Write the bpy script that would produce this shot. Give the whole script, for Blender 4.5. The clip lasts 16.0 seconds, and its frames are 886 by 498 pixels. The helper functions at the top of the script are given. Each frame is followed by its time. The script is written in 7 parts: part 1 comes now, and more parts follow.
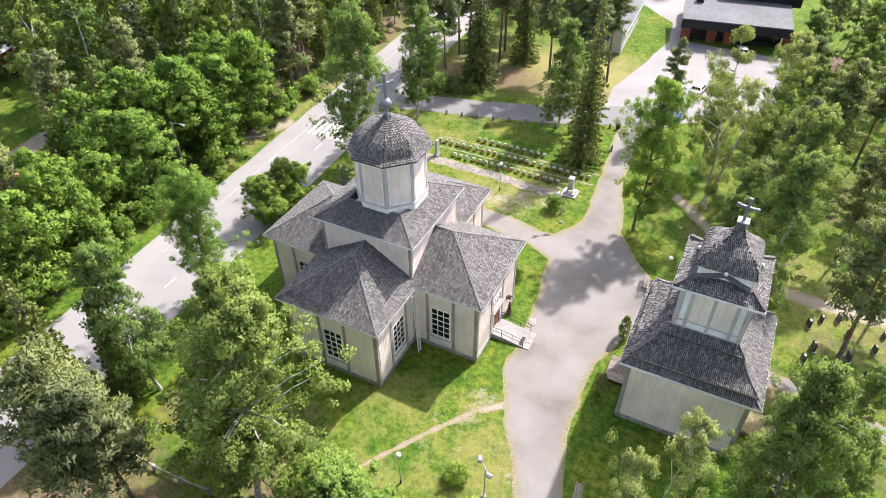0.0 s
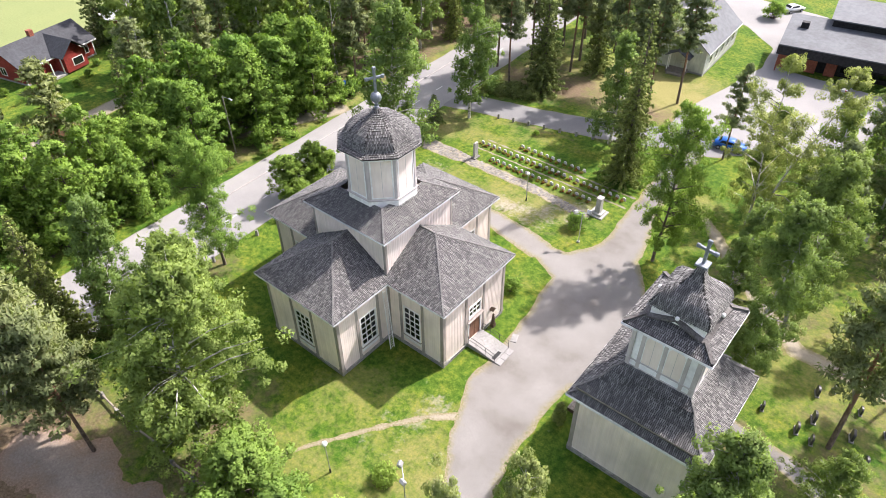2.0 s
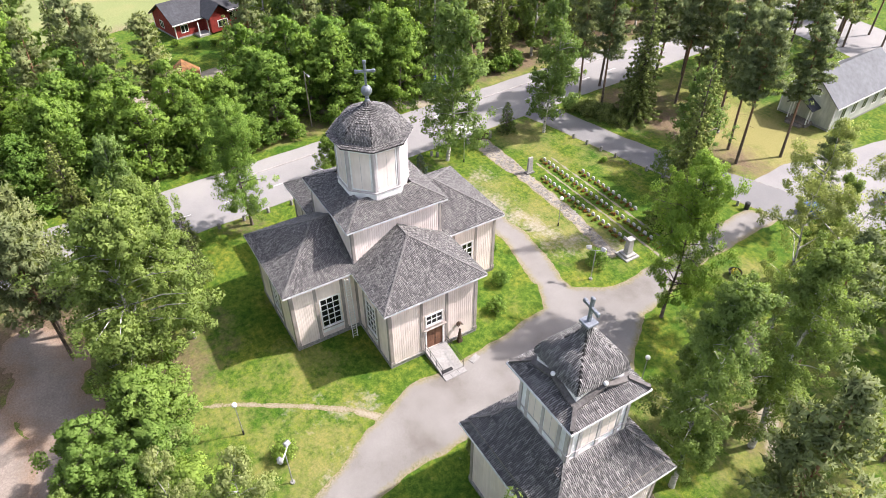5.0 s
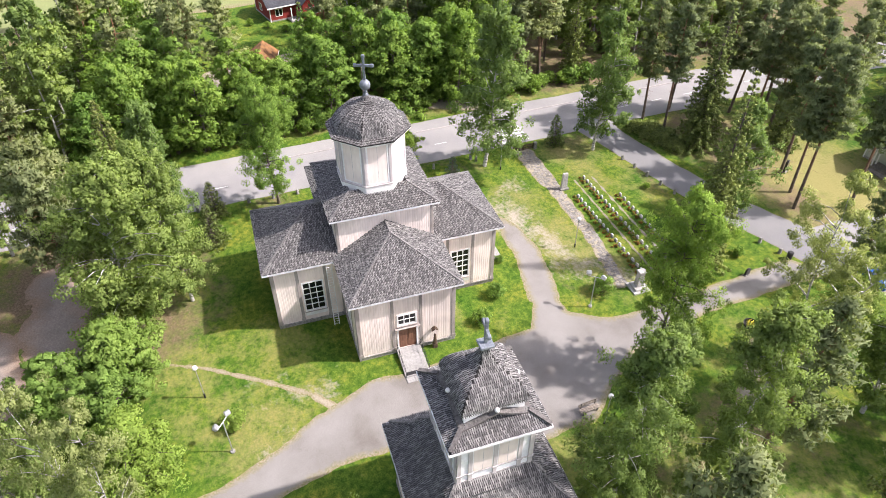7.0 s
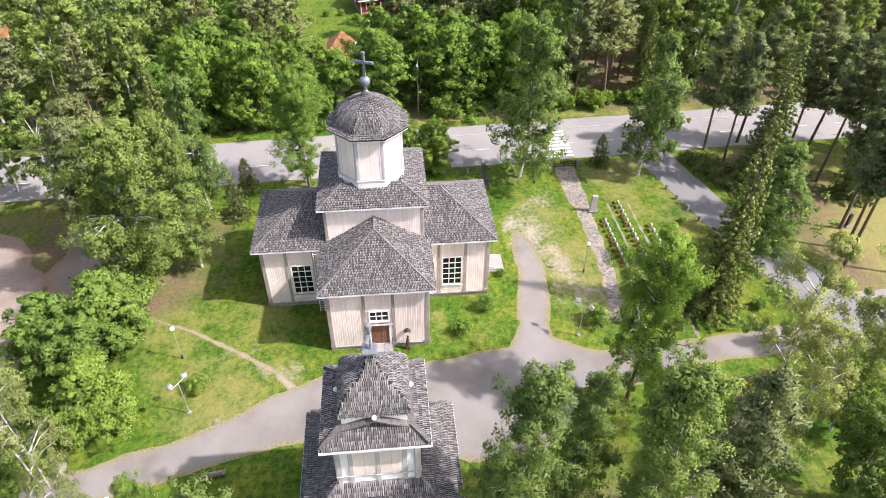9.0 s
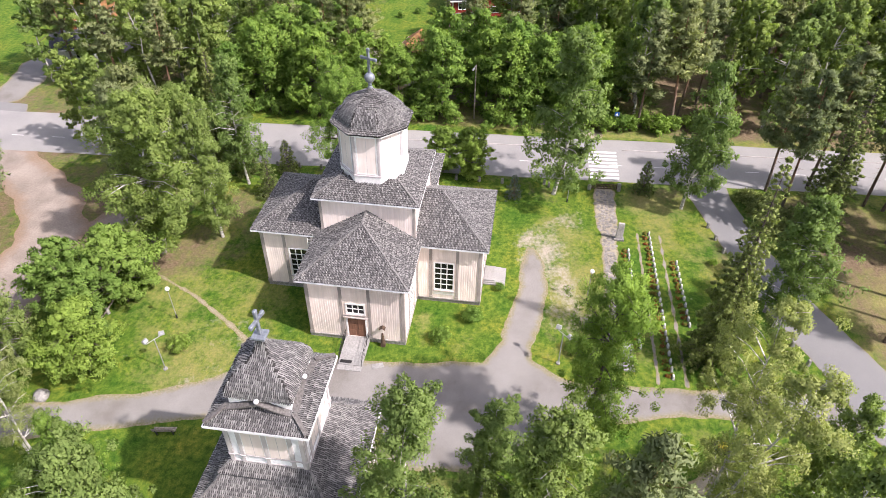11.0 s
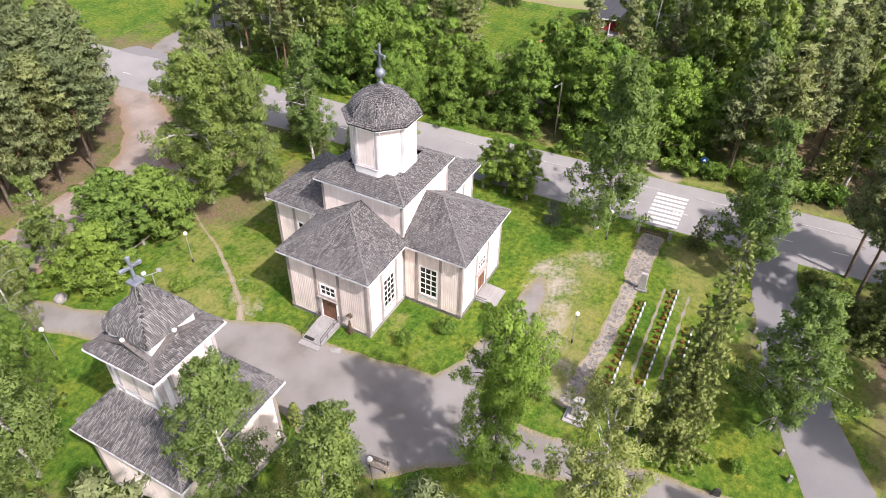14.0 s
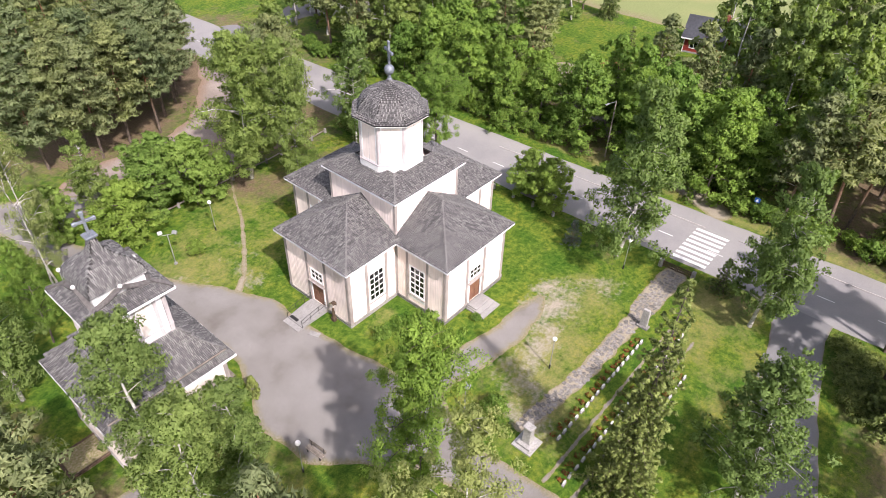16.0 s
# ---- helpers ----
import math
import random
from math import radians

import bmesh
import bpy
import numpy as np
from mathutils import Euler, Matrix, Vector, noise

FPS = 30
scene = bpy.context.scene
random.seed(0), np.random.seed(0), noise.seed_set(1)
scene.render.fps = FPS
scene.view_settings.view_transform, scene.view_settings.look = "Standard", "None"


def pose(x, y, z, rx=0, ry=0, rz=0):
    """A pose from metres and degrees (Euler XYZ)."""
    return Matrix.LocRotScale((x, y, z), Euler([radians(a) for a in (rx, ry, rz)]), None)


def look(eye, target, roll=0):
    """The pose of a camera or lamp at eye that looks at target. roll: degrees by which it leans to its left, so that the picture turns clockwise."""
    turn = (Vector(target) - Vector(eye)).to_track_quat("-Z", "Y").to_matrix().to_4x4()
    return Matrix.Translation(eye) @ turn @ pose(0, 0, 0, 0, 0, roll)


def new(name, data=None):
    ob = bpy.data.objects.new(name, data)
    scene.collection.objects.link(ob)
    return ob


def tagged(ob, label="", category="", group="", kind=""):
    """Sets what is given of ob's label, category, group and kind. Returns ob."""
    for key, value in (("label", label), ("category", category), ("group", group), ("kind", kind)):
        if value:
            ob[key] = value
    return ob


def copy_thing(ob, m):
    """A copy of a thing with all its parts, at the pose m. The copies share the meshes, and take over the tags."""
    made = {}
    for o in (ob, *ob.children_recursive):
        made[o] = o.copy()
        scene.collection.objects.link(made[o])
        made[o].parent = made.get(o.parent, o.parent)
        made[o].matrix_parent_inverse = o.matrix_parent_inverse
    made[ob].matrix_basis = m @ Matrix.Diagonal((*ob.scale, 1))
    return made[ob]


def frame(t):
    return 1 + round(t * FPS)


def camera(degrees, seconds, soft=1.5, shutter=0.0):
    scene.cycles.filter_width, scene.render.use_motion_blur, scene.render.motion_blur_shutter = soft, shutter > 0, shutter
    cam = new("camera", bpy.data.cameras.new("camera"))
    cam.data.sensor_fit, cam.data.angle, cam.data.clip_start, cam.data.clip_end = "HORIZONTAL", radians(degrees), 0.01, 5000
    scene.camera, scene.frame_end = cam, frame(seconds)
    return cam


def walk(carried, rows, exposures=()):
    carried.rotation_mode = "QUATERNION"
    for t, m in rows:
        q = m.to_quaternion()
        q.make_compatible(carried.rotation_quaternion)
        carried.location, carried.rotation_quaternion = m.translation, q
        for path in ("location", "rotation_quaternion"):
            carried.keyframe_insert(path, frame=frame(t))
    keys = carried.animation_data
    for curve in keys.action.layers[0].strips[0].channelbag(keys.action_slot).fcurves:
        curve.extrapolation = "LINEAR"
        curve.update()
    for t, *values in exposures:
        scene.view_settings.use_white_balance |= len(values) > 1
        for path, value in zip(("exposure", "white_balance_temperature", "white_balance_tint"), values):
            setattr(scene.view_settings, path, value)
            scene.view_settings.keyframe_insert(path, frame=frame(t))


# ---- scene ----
cam = camera(67.9, 16.0, 0.5)
METRES, EYE, TILT, LEAN, TURN = 96.0, 48.26, 0.0, 0.0, 27.1
ROWS = [
    (0.0, 0.0, 0.0, 0.0, -0.41, -40.25, 0.49),
    (0.5, 0.0317, 0.0022, -0.0015, 2.83, -40.19, 0.51),
    (1.0, 0.0626, 0.0065, -0.0033, 6.02, -40.12, 0.54),
    (1.5, 0.0939, 0.0121, -0.0042, 9.26, -40.09, 0.53),
    (2.0, 0.1242, 0.0194, -0.0049, 12.49, -40.06, 0.49),
    (2.5, 0.1535, 0.0284, -0.0048, 15.67, -40.06, 0.43),
    (3.0, 0.1825, 0.0386, -0.0048, 18.88, -40.04, 0.37),
    (3.5, 0.2112, 0.0506, -0.0048, 22.09, -40.02, 0.34),
    (4.0, 0.2392, 0.0641, -0.005, 25.29, -39.96, 0.28),
    (6.5, 0.3648, 0.1538, -0.0096, 41.36, -39.6, 0.06),
    (7.0, 0.3865, 0.1755, -0.0095, 44.6, -39.57, -0.03),
    (7.5, 0.4075, 0.1987, -0.0099, 47.87, -39.5, -0.1),
    (8.0, 0.4267, 0.223, -0.0095, 51.12, -39.5, -0.16),
    (8.5, 0.4443, 0.2487, -0.0087, 54.31, -39.49, -0.22),
    (9.0, 0.461, 0.2754, -0.0085, 57.54, -39.47, -0.3),
    (11.5, 0.5199, 0.4213, -0.008, 74.14, -39.33, -0.64),
    (12.0, 0.5266, 0.4524, -0.0078, 77.47, -39.3, -0.72),
    (12.5, 0.5321, 0.4835, -0.008, 80.8, -39.26, -0.8),
    (13.0, 0.5358, 0.5152, -0.0083, 84.12, -39.18, -0.9),
    (13.5, 0.5372, 0.5468, -0.0078, 87.44, -39.18, -0.99),
    (14.0, 0.5364, 0.5783, -0.0074, 90.72, -39.2, -1.05),
    (14.5, 0.5336, 0.6094, -0.0067, 94.03, -39.24, -1.17),
    (15.0, 0.5295, 0.6403, -0.0067, 97.29, -39.22, -1.24),
    (15.5, 0.5237, 0.6709, -0.0065, 100.53, -39.26, -1.31),
    (16.0, 0.5165, 0.7006, -0.0066, 103.74, -39.28, -1.39),
]
walk(cam, [(t, pose(0, 0, EYE, TILT, LEAN, TURN) @ pose(METRES * x, METRES * y, METRES * z, 90 + pitch, roll, yaw)) for t, x, y, z, yaw, pitch, roll in ROWS],
     [(0.0, 1.23, 6500, 17.5), (4.0, 1.15, 6500, 18.5), (9.0, 1.02, 6500, 21), (12.5, 0.84, 6500, 22), (16.0, 0.71, 6500, 22)])

# ---- world and sun ----
SUN_AZ = (0.31, 0.95)          # horizontal direction towards the sun
SUN_EL = radians(48.0)
world = bpy.data.worlds.new("sky")
scene.world = world
world.use_nodes = True
wn = world.node_tree
sky = wn.nodes.new("ShaderNodeTexSky")
sky.sky_type, sky.sun_disc = "NISHITA", False
sky.sun_elevation, sky.sun_rotation = SUN_EL, math.atan2(SUN_AZ[0], SUN_AZ[1])
sky.dust_density, sky.air_density = 3.0, 1.0
wn.nodes["Background"].inputs[1].default_value = 0.15
thin_cloud = wn.nodes.new("ShaderNodeHueSaturation")
thin_cloud.inputs["Saturation"].default_value = 0.62
wn.links.new(sky.outputs[0], thin_cloud.inputs["Color"])
wn.links.new(thin_cloud.outputs[0], wn.nodes["Background"].inputs[0])
sun = new("sun", bpy.data.lights.new("sun", "SUN"))
sun.data.energy, sun.data.angle, sun.data.color = 4.0, radians(1.2), (1.0, 0.955, 0.89)
to_sun = Vector((SUN_AZ[0] * math.cos(SUN_EL), SUN_AZ[1] * math.cos(SUN_EL), math.sin(SUN_EL)))
sun.matrix_world = look((0, 60, 120), Vector((0, 60, 120)) - to_sun)


# ---- materials ----
def node_mat(name):
    m = bpy.data.materials.new(name)
    m.use_nodes = True
    return m, m.node_tree, m.node_tree.nodes["Principled BSDF"]


def ramp(nt, fac, stops):
    n = nt.nodes.new("ShaderNodeValToRGB")
    el = n.color_ramp.elements
    while len(el) < len(stops):
        el.new(0.5)
    for e, (p, c) in zip(el, stops):
        e.position, e.color = p, (*c, 1)
    nt.links.new(fac, n.inputs[0])
    return n.outputs[0]


def noise_tex(nt, scale, detail=4.0, rough=0.55, stretch=None):
    tc = nt.nodes.new("ShaderNodeNewGeometry")
    src = tc.outputs["Position"]
    if stretch:
        mp = nt.nodes.new("ShaderNodeMapping")
        mp.inputs["Scale"].default_value = stretch
        nt.links.new(src, mp.inputs[0])
        src = mp.outputs[0]
    n = nt.nodes.new("ShaderNodeTexNoise")
    n.inputs["Scale"].default_value, n.inputs["Detail"].default_value, n.inputs["Roughness"].default_value = scale, detail, rough
    nt.links.new(src, n.inputs["Vector"])
    return n.outputs["Fac"]


def mix(nt, fac, a, b, blend="MIX"):
    n = nt.nodes.new("ShaderNodeMix")
    n.data_type, n.blend_type = "RGBA", blend
    for v, i in ((fac, 0), (a, 6), (b, 7)):
        if isinstance(v, (int, float)):
            n.inputs[i].default_value = v
        elif isinstance(v, tuple):
            n.inputs[i].default_value = (*v, 1)
        else:
            nt.links.new(v, n.inputs[i])
    return n.outputs[2]


def bump(nt, bsdf, height, strength, dist):
    b = nt.nodes.new("ShaderNodeBump")
    b.inputs["Strength"].default_value, b.inputs["Distance"].default_value = strength, dist
    nt.links.new(height, b.inputs["Height"])
    nt.links.new(b.outputs[0], bsdf.inputs["Normal"])


def surface(name, dark, light, scale=6.0, rough=0.85, big=0.35, fine_bump=0.25, dist=0.01, metal=0.0, piece="", stretch=None, low=0.35, high=0.65, vary=0.22):
    """Two scales of mottling between two colours, a fine relief, and optional variation from piece to piece."""
    m, nt, b = node_mat(name)
    fine = noise_tex(nt, scale, 5.0, 0.6, stretch)
    col = ramp(nt, fine, ((low, dark), (high, light)))
    large = noise_tex(nt, big, 3.0)
    shade = ramp(nt, large, ((0.3, (0.78, 0.78, 0.78)), (0.7, (1.1, 1.1, 1.1))))
    col = mix(nt, 1.0, col, shade, "MULTIPLY")
    if piece:
        if piece == "island":
            r = nt.nodes.new("ShaderNodeNewGeometry").outputs["Random Per Island"]
        else:
            r = nt.nodes.new("ShaderNodeObjectInfo").outputs["Random"]
        col = mix(nt, 1.0, col, ramp(nt, r, ((0.0, (1 - vary, 1 - vary, 1 - vary)), (1.0, (1 + vary, 1 + vary, 1 + vary)))), "MULTIPLY")
    nt.links.new(col, b.inputs["Base Color"])
    b.inputs["Roughness"].default_value, b.inputs["Metallic"].default_value = rough, metal
    b.inputs["Specular IOR Level"].default_value = 0.3
    if fine_bump:
        bump(nt, b, noise_tex(nt, scale * 3, 4.0, 0.6, stretch), fine_bump, dist)
    return m


def shingle_mat(name, dark, mid, light):
    m, nt, b = node_mat(name)
    r = nt.nodes.new("ShaderNodeNewGeometry").outputs["Random Per Island"]
    ob = nt.nodes.new("ShaderNodeObjectInfo").outputs["Random"]
    add = nt.nodes.new("ShaderNodeMath")
    add.operation = "ADD"
    nt.links.new(r, add.inputs[0])
    nt.links.new(ob, add.inputs[1])
    fr = nt.nodes.new("ShaderNodeMath")
    fr.operation = "FRACT"
    nt.links.new(add.outputs[0], fr.inputs[0])
    col = ramp(nt, fr.outputs[0], ((0.0, dark), (0.45, mid), (1.0, light)))
    patch = ramp(nt, noise_tex(nt, 0.8, 4.0), ((0.3, (0.9, 0.9, 0.91)), (0.7, (1.08, 1.08, 1.07))))
    col = mix(nt, 1.0, col, patch, "MULTIPLY")
    grain = ramp(nt, noise_tex(nt, 14, 4.0), ((0.3, (0.7, 0.7, 0.7)), (0.7, (1.2, 1.2, 1.2))))
    col = mix(nt, 1.0, col, grain, "MULTIPLY")
    nt.links.new(col, b.inputs["Base Color"])
    b.inputs["Roughness"].default_value = 0.75
    b.inputs["Specular IOR Level"].default_value = 0.25
    bump(nt, b, noise_tex(nt, 30, 3.0), 0.3, 0.01)
    return m


def leaf_mat(name, dark, light, through_light=0.35, rough=0.6):
    """Leaves: varied from clump to clump and from tree to tree, some light passing through."""
    m, nt, b = node_mat(name)
    tone = nt.nodes.new("ShaderNodeAttribute")
    tone.attribute_name = "tone"
    ob = nt.nodes.new("ShaderNodeObjectInfo").outputs["Random"]
    col = ramp(nt, tone.outputs["Fac"], ((0.0, dark), (1.0, light)))
    tint = ramp(nt, ob, ((0.0, (0.76, 0.84, 0.86)), (0.5, (1.0, 1.0, 1.0)), (1.0, (1.1, 1.07, 0.92))))
    col = mix(nt, 1.0, col, tint, "MULTIPLY")
    nt.links.new(col, b.inputs["Base Color"])
    b.inputs["Roughness"].default_value = rough
    b.inputs["Specular IOR Level"].default_value = 0.12
    tr = nt.nodes.new("ShaderNodeBsdfTranslucent")
    warm = mix(nt, 1.0, col, (1.1, 1.2, 0.55), "MULTIPLY")
    nt.links.new(warm, tr.inputs[0])
    ms = nt.nodes.new("ShaderNodeMixShader")
    ms.inputs[0].default_value = through_light
    nt.links.new(b.outputs[0], ms.inputs[1])
    nt.links.new(tr.outputs[0], ms.inputs[2])
    nt.links.new(ms.outputs[0], nt.nodes["Material Output"].inputs[0])
    return m


def bark_birch():
    m, nt, b = node_mat("birch bark")
    n = noise_tex(nt, 2.2, 4.0, 0.6, (1, 1, 2.5))
    nt.links.new(ramp(nt, n, ((0.36, (0.05, 0.045, 0.04)), (0.47, (0.42, 0.40, 0.37)), (0.7, (0.62, 0.60, 0.56)))), b.inputs["Base Color"])
    b.inputs["Roughness"].default_value = 0.8
    return m


def bark_pine():
    m, nt, b = node_mat("pine bark")
    geo = nt.nodes.new("ShaderNodeTexCoord")
    sep = nt.nodes.new("ShaderNodeSeparateXYZ")
    nt.links.new(geo.outputs["Object"], sep.inputs[0])
    mr = nt.nodes.new("ShaderNodeMapRange")
    mr.inputs[1].default_value, mr.inputs[2].default_value = 3.0, 9.0
    nt.links.new(sep.outputs[2], mr.inputs[0])
    low = ramp(nt, noise_tex(nt, 6, 4.0, 0.6, (1, 1, 0.4)), ((0.35, (0.06, 0.045, 0.035)), (0.65, (0.17, 0.13, 0.1))))
    high = ramp(nt, noise_tex(nt, 5, 4.0), ((0.35, (0.2, 0.09, 0.04)), (0.65, (0.30, 0.17, 0.10))))
    nt.links.new(mix(nt, mr.outputs[0], low, high), b.inputs["Base Color"])
    b.inputs["Roughness"].default_value = 0.9
    return m


M_BOARD = surface("cream painted boards", (0.80, 0.695, 0.64), (0.87, 0.775, 0.72), 3.0, 0.8, 0.25, 0.15, 0.004, piece="object", stretch=(1, 1, 0.15), vary=0.05)
M_WALL = surface("cream painted wall", (0.78, 0.665, 0.59), (0.85, 0.74, 0.665), 2.5, 0.8, 0.25, 0.2, 0.004, stretch=(1, 1, 0.2))
M_TRIM = surface("grey-brown painted trim", (0.29, 0.255, 0.235), (0.40, 0.36, 0.335), 4.0, 0.75, 0.4, 0.2, 0.004, stretch=(1, 1, 0.2))
M_SOFTTRIM = surface("pale mauve-grey painted trim", (0.47, 0.43, 0.43), (0.58, 0.535, 0.535), 4.0, 0.75, 0.4, 0.2, 0.004, stretch=(1, 1, 0.2))
M_WHITE = surface("white paint", (0.78, 0.77, 0.76), (0.88, 0.87, 0.86), 4.0, 0.6, 0.5, 0.1, 0.003)
M_PALE = surface("pale grey-blue paint", (0.79, 0.79, 0.82), (0.87, 0.87, 0.9), 4.0, 0.6, 0.5, 0.1, 0.003)
M_SHINGLE = shingle_mat("weathered tarred shingles", (0.085, 0.083, 0.084), (0.15, 0.147, 0.145), (0.265, 0.26, 0.252))
# near-black for shingle butts and sides: the shade in the gaps, put into colour
M_GAPSHADE = surface("shingle edges with gap shade painted in", (0.012, 0.012, 0.013), (0.035, 0.034, 0.034), 9.0, 0.9)
M_UNDER = surface("dark roof boarding", (0.02, 0.019, 0.018), (0.05, 0.047, 0.045), 5.0, 0.9)
M_DOOR = surface("brown stained door", (0.16, 0.075, 0.045), (0.26, 0.13, 0.08), 5.0, 0.55, 0.6, 0.2, 0.004, stretch=(1, 1, 0.2))
M_STONE = surface("grey field stone", (0.16, 0.155, 0.15), (0.34, 0.33, 0.31), 5.0, 0.85, 0.6, 0.4, 0.02, piece="object")
M_PAVER = surface("grey stone slabs", (0.13, 0.122, 0.11), (0.27, 0.255, 0.235), 5.0, 0.85, 0.6, 0.4, 0.02, piece="object")
M_CONCRETE = surface("concrete", (0.23, 0.225, 0.22), (0.33, 0.325, 0.315), 6.0, 0.85, 0.5, 0.3, 0.006)
M_PALESTONE = surface("pale granite", (0.27, 0.265, 0.255), (0.42, 0.41, 0.395), 8.0, 0.7, 0.6, 0.2, 0.004)
M_GRAVESTONE = surface("white weathered gravestone", (0.52, 0.51, 0.49), (0.72, 0.71, 0.69), 8.0, 0.7, 0.6, 0.2, 0.004)
M_TIN = surface("blue-grey painted tin", (0.15, 0.17, 0.20), (0.25, 0.275, 0.31), 5.0, 0.5, 0.6, 0.1, 0.003, metal=0.3)
M_STEEL = surface("galvanised steel", (0.35, 0.36, 0.37), (0.5, 0.51, 0.52), 9.0, 0.45, 0.6, 0.05, 0.002, metal=0.6)
M_BLACK = surface("black painted steel", (0.015, 0.015, 0.016), (0.035, 0.035, 0.036), 8.0, 0.5)
M_RIDGE = surface("grey weathered ridge boards", (0.10, 0.097, 0.095), (0.22, 0.213, 0.207), 6.0, 0.85, 0.6, 0.3, 0.006)
M_GABLET = surface("dark grey weathered boards", (0.07, 0.065, 0.062), (0.16, 0.15, 0.145), 6.0, 0.85, 0.6, 0.3, 0.006)
M_OLDWOOD = surface("grey weathered wood", (0.17, 0.145, 0.12), (0.33, 0.29, 0.25), 6.0, 0.85, 0.6, 0.3, 0.006, piece="object", stretch=(1, 1, 0.3))
M_DARKWOOD = surface("dark brown wood", (0.05, 0.032, 0.022), (0.11, 0.075, 0.05), 6.0, 0.8)
M_REDWOOD = surface("red ochre boards", (0.20, 0.025, 0.02), (0.30, 0.045, 0.035), 4.0, 0.85, 0.5, 0.2, 0.004)
M_BARKB, M_BARKP = bark_birch(), bark_pine()
M_BARK = surface("grey-brown bark", (0.07, 0.055, 0.045), (0.18, 0.15, 0.125), 5.0, 0.95, 0.8, 0.6, 0.03, stretch=(1, 1, 0.35))
M_BIRCH = leaf_mat("birch leaves", (0.115, 0.175, 0.045), (0.31, 0.40, 0.125), 0.45)
M_MAPLE = leaf_mat("fresh maple leaves", (0.135, 0.22, 0.042), (0.31, 0.43, 0.105), 0.42)
M_LEAF = leaf_mat("broad green leaves", (0.10, 0.185, 0.035), (0.275, 0.405, 0.085), 0.42)
M_PINE = leaf_mat("pine needles", (0.1, 0.132, 0.058), (0.295, 0.335, 0.16), 0.37)
M_PALELEAF = leaf_mat("pale silvery leaves", (0.15, 0.20, 0.06), (0.38, 0.42, 0.19), 0.42)
M_SPRUCE = leaf_mat("spruce needles", (0.075, 0.11, 0.032), (0.31, 0.365, 0.12), 0.26)
M_BLUESPRUCE = leaf_mat("blue spruce needles", (0.05, 0.075, 0.065), (0.13, 0.17, 0.15), 0.12)


def glass_mat():
    m, nt, b = node_mat("dark window glass")
    b.inputs["Base Color"].default_value = (0.012, 0.014, 0.016, 1)
    b.inputs["Roughness"].default_value = 0.06
    b.inputs["Specular IOR Level"].default_value = 0.5
    return m


M_GLASS = glass_mat()


# ---- building helpers ----
def empty(name, x, y, z=0.0, turn=0.0, scale=1.0):
    e = new(name)
    e.empty_display_size = 0.3
    e.matrix_basis = pose(x, y, z, 0, 0, turn) @ Matrix.Scale(scale, 4)
    return e


def link_mesh(name, mesh, material, parent=None, label=""):
    ob = new(name, mesh)
    if material and not mesh.materials:
        mesh.materials.append(material)
    ob.parent = parent
    if label:
        ob["label"] = label
    return ob


def part(name, bm, material, parent=None, label="", smooth=False):
    me = bpy.data.meshes.new(name)
    bm.to_mesh(me)
    bm.free()
    if smooth:
        me.polygons.foreach_set("use_smooth", [True] * len(me.polygons))
    return link_mesh(name, me, material, parent, label)


def raw(name, verts, faces, material, parent=None, label="", smooth=False):
    me = bpy.data.meshes.new(name)
    me.from_pydata(verts, [], faces)
    me.update()
    if smooth:
        me.polygons.foreach_set("use_smooth", [True] * len(me.polygons))
    return link_mesh(name, me, material, parent, label)


def add_box(bm, x0, y0, z0, x1, y1, z1, bevel=0.0, m=None):
    r = bmesh.ops.create_cube(bm, size=1.0)
    vs = r["verts"]
    for v in vs:
        v.co = Vector(((x0 + x1) / 2 + v.co.x * (x1 - x0), (y0 + y1) / 2 + v.co.y * (y1 - y0), (z0 + z1) / 2 + v.co.z * (z1 - z0)))
    if bevel:
        es = list({e for v in vs for e in v.link_edges})
        g = bmesh.ops.bevel(bm, geom=es, offset=bevel, segments=1, affect="EDGES")
        vs = list({v for f in g["faces"] for v in f.verts} | {v for v in vs if v.is_valid})
    if m:
        bmesh.ops.transform(bm, matrix=m, verts=vs)
    return vs


def box(name, x0, y0, z0, x1, y1, z1, material, parent=None, label="", bevel=0.0, m=None):
    bm = bmesh.new()
    add_box(bm, x0, y0, z0, x1, y1, z1, bevel, m)
    return part(name, bm, material, parent, label)


def add_tube(bm, a, b, r0, r1=None, n=8):
    a, b = Vector(a), Vector(b)
    r1 = r0 if r1 is None else r1
    q = (b - a).to_track_quat("Z", "Y").to_matrix().to_4x4()
    bmesh.ops.create_cone(bm, cap_ends=True, segments=n, radius1=r0, radius2=r1, depth=(b - a).length, matrix=Matrix.Translation((a + b) / 2) @ q)


def tube(name, a, b, r0, material, parent=None, r1=None, n=8, label=""):
    bm = bmesh.new()
    add_tube(bm, a, b, r0, r1, n)
    return part(name, bm, material, parent, label)


def add_ball(bm, c, r, u=12, v=8, squash=1.0):
    bmesh.ops.create_uvsphere(bm, u_segments=u, v_segments=v, radius=r, matrix=Matrix.Translation(c) @ Matrix.Diagonal((1, 1, squash, 1)))


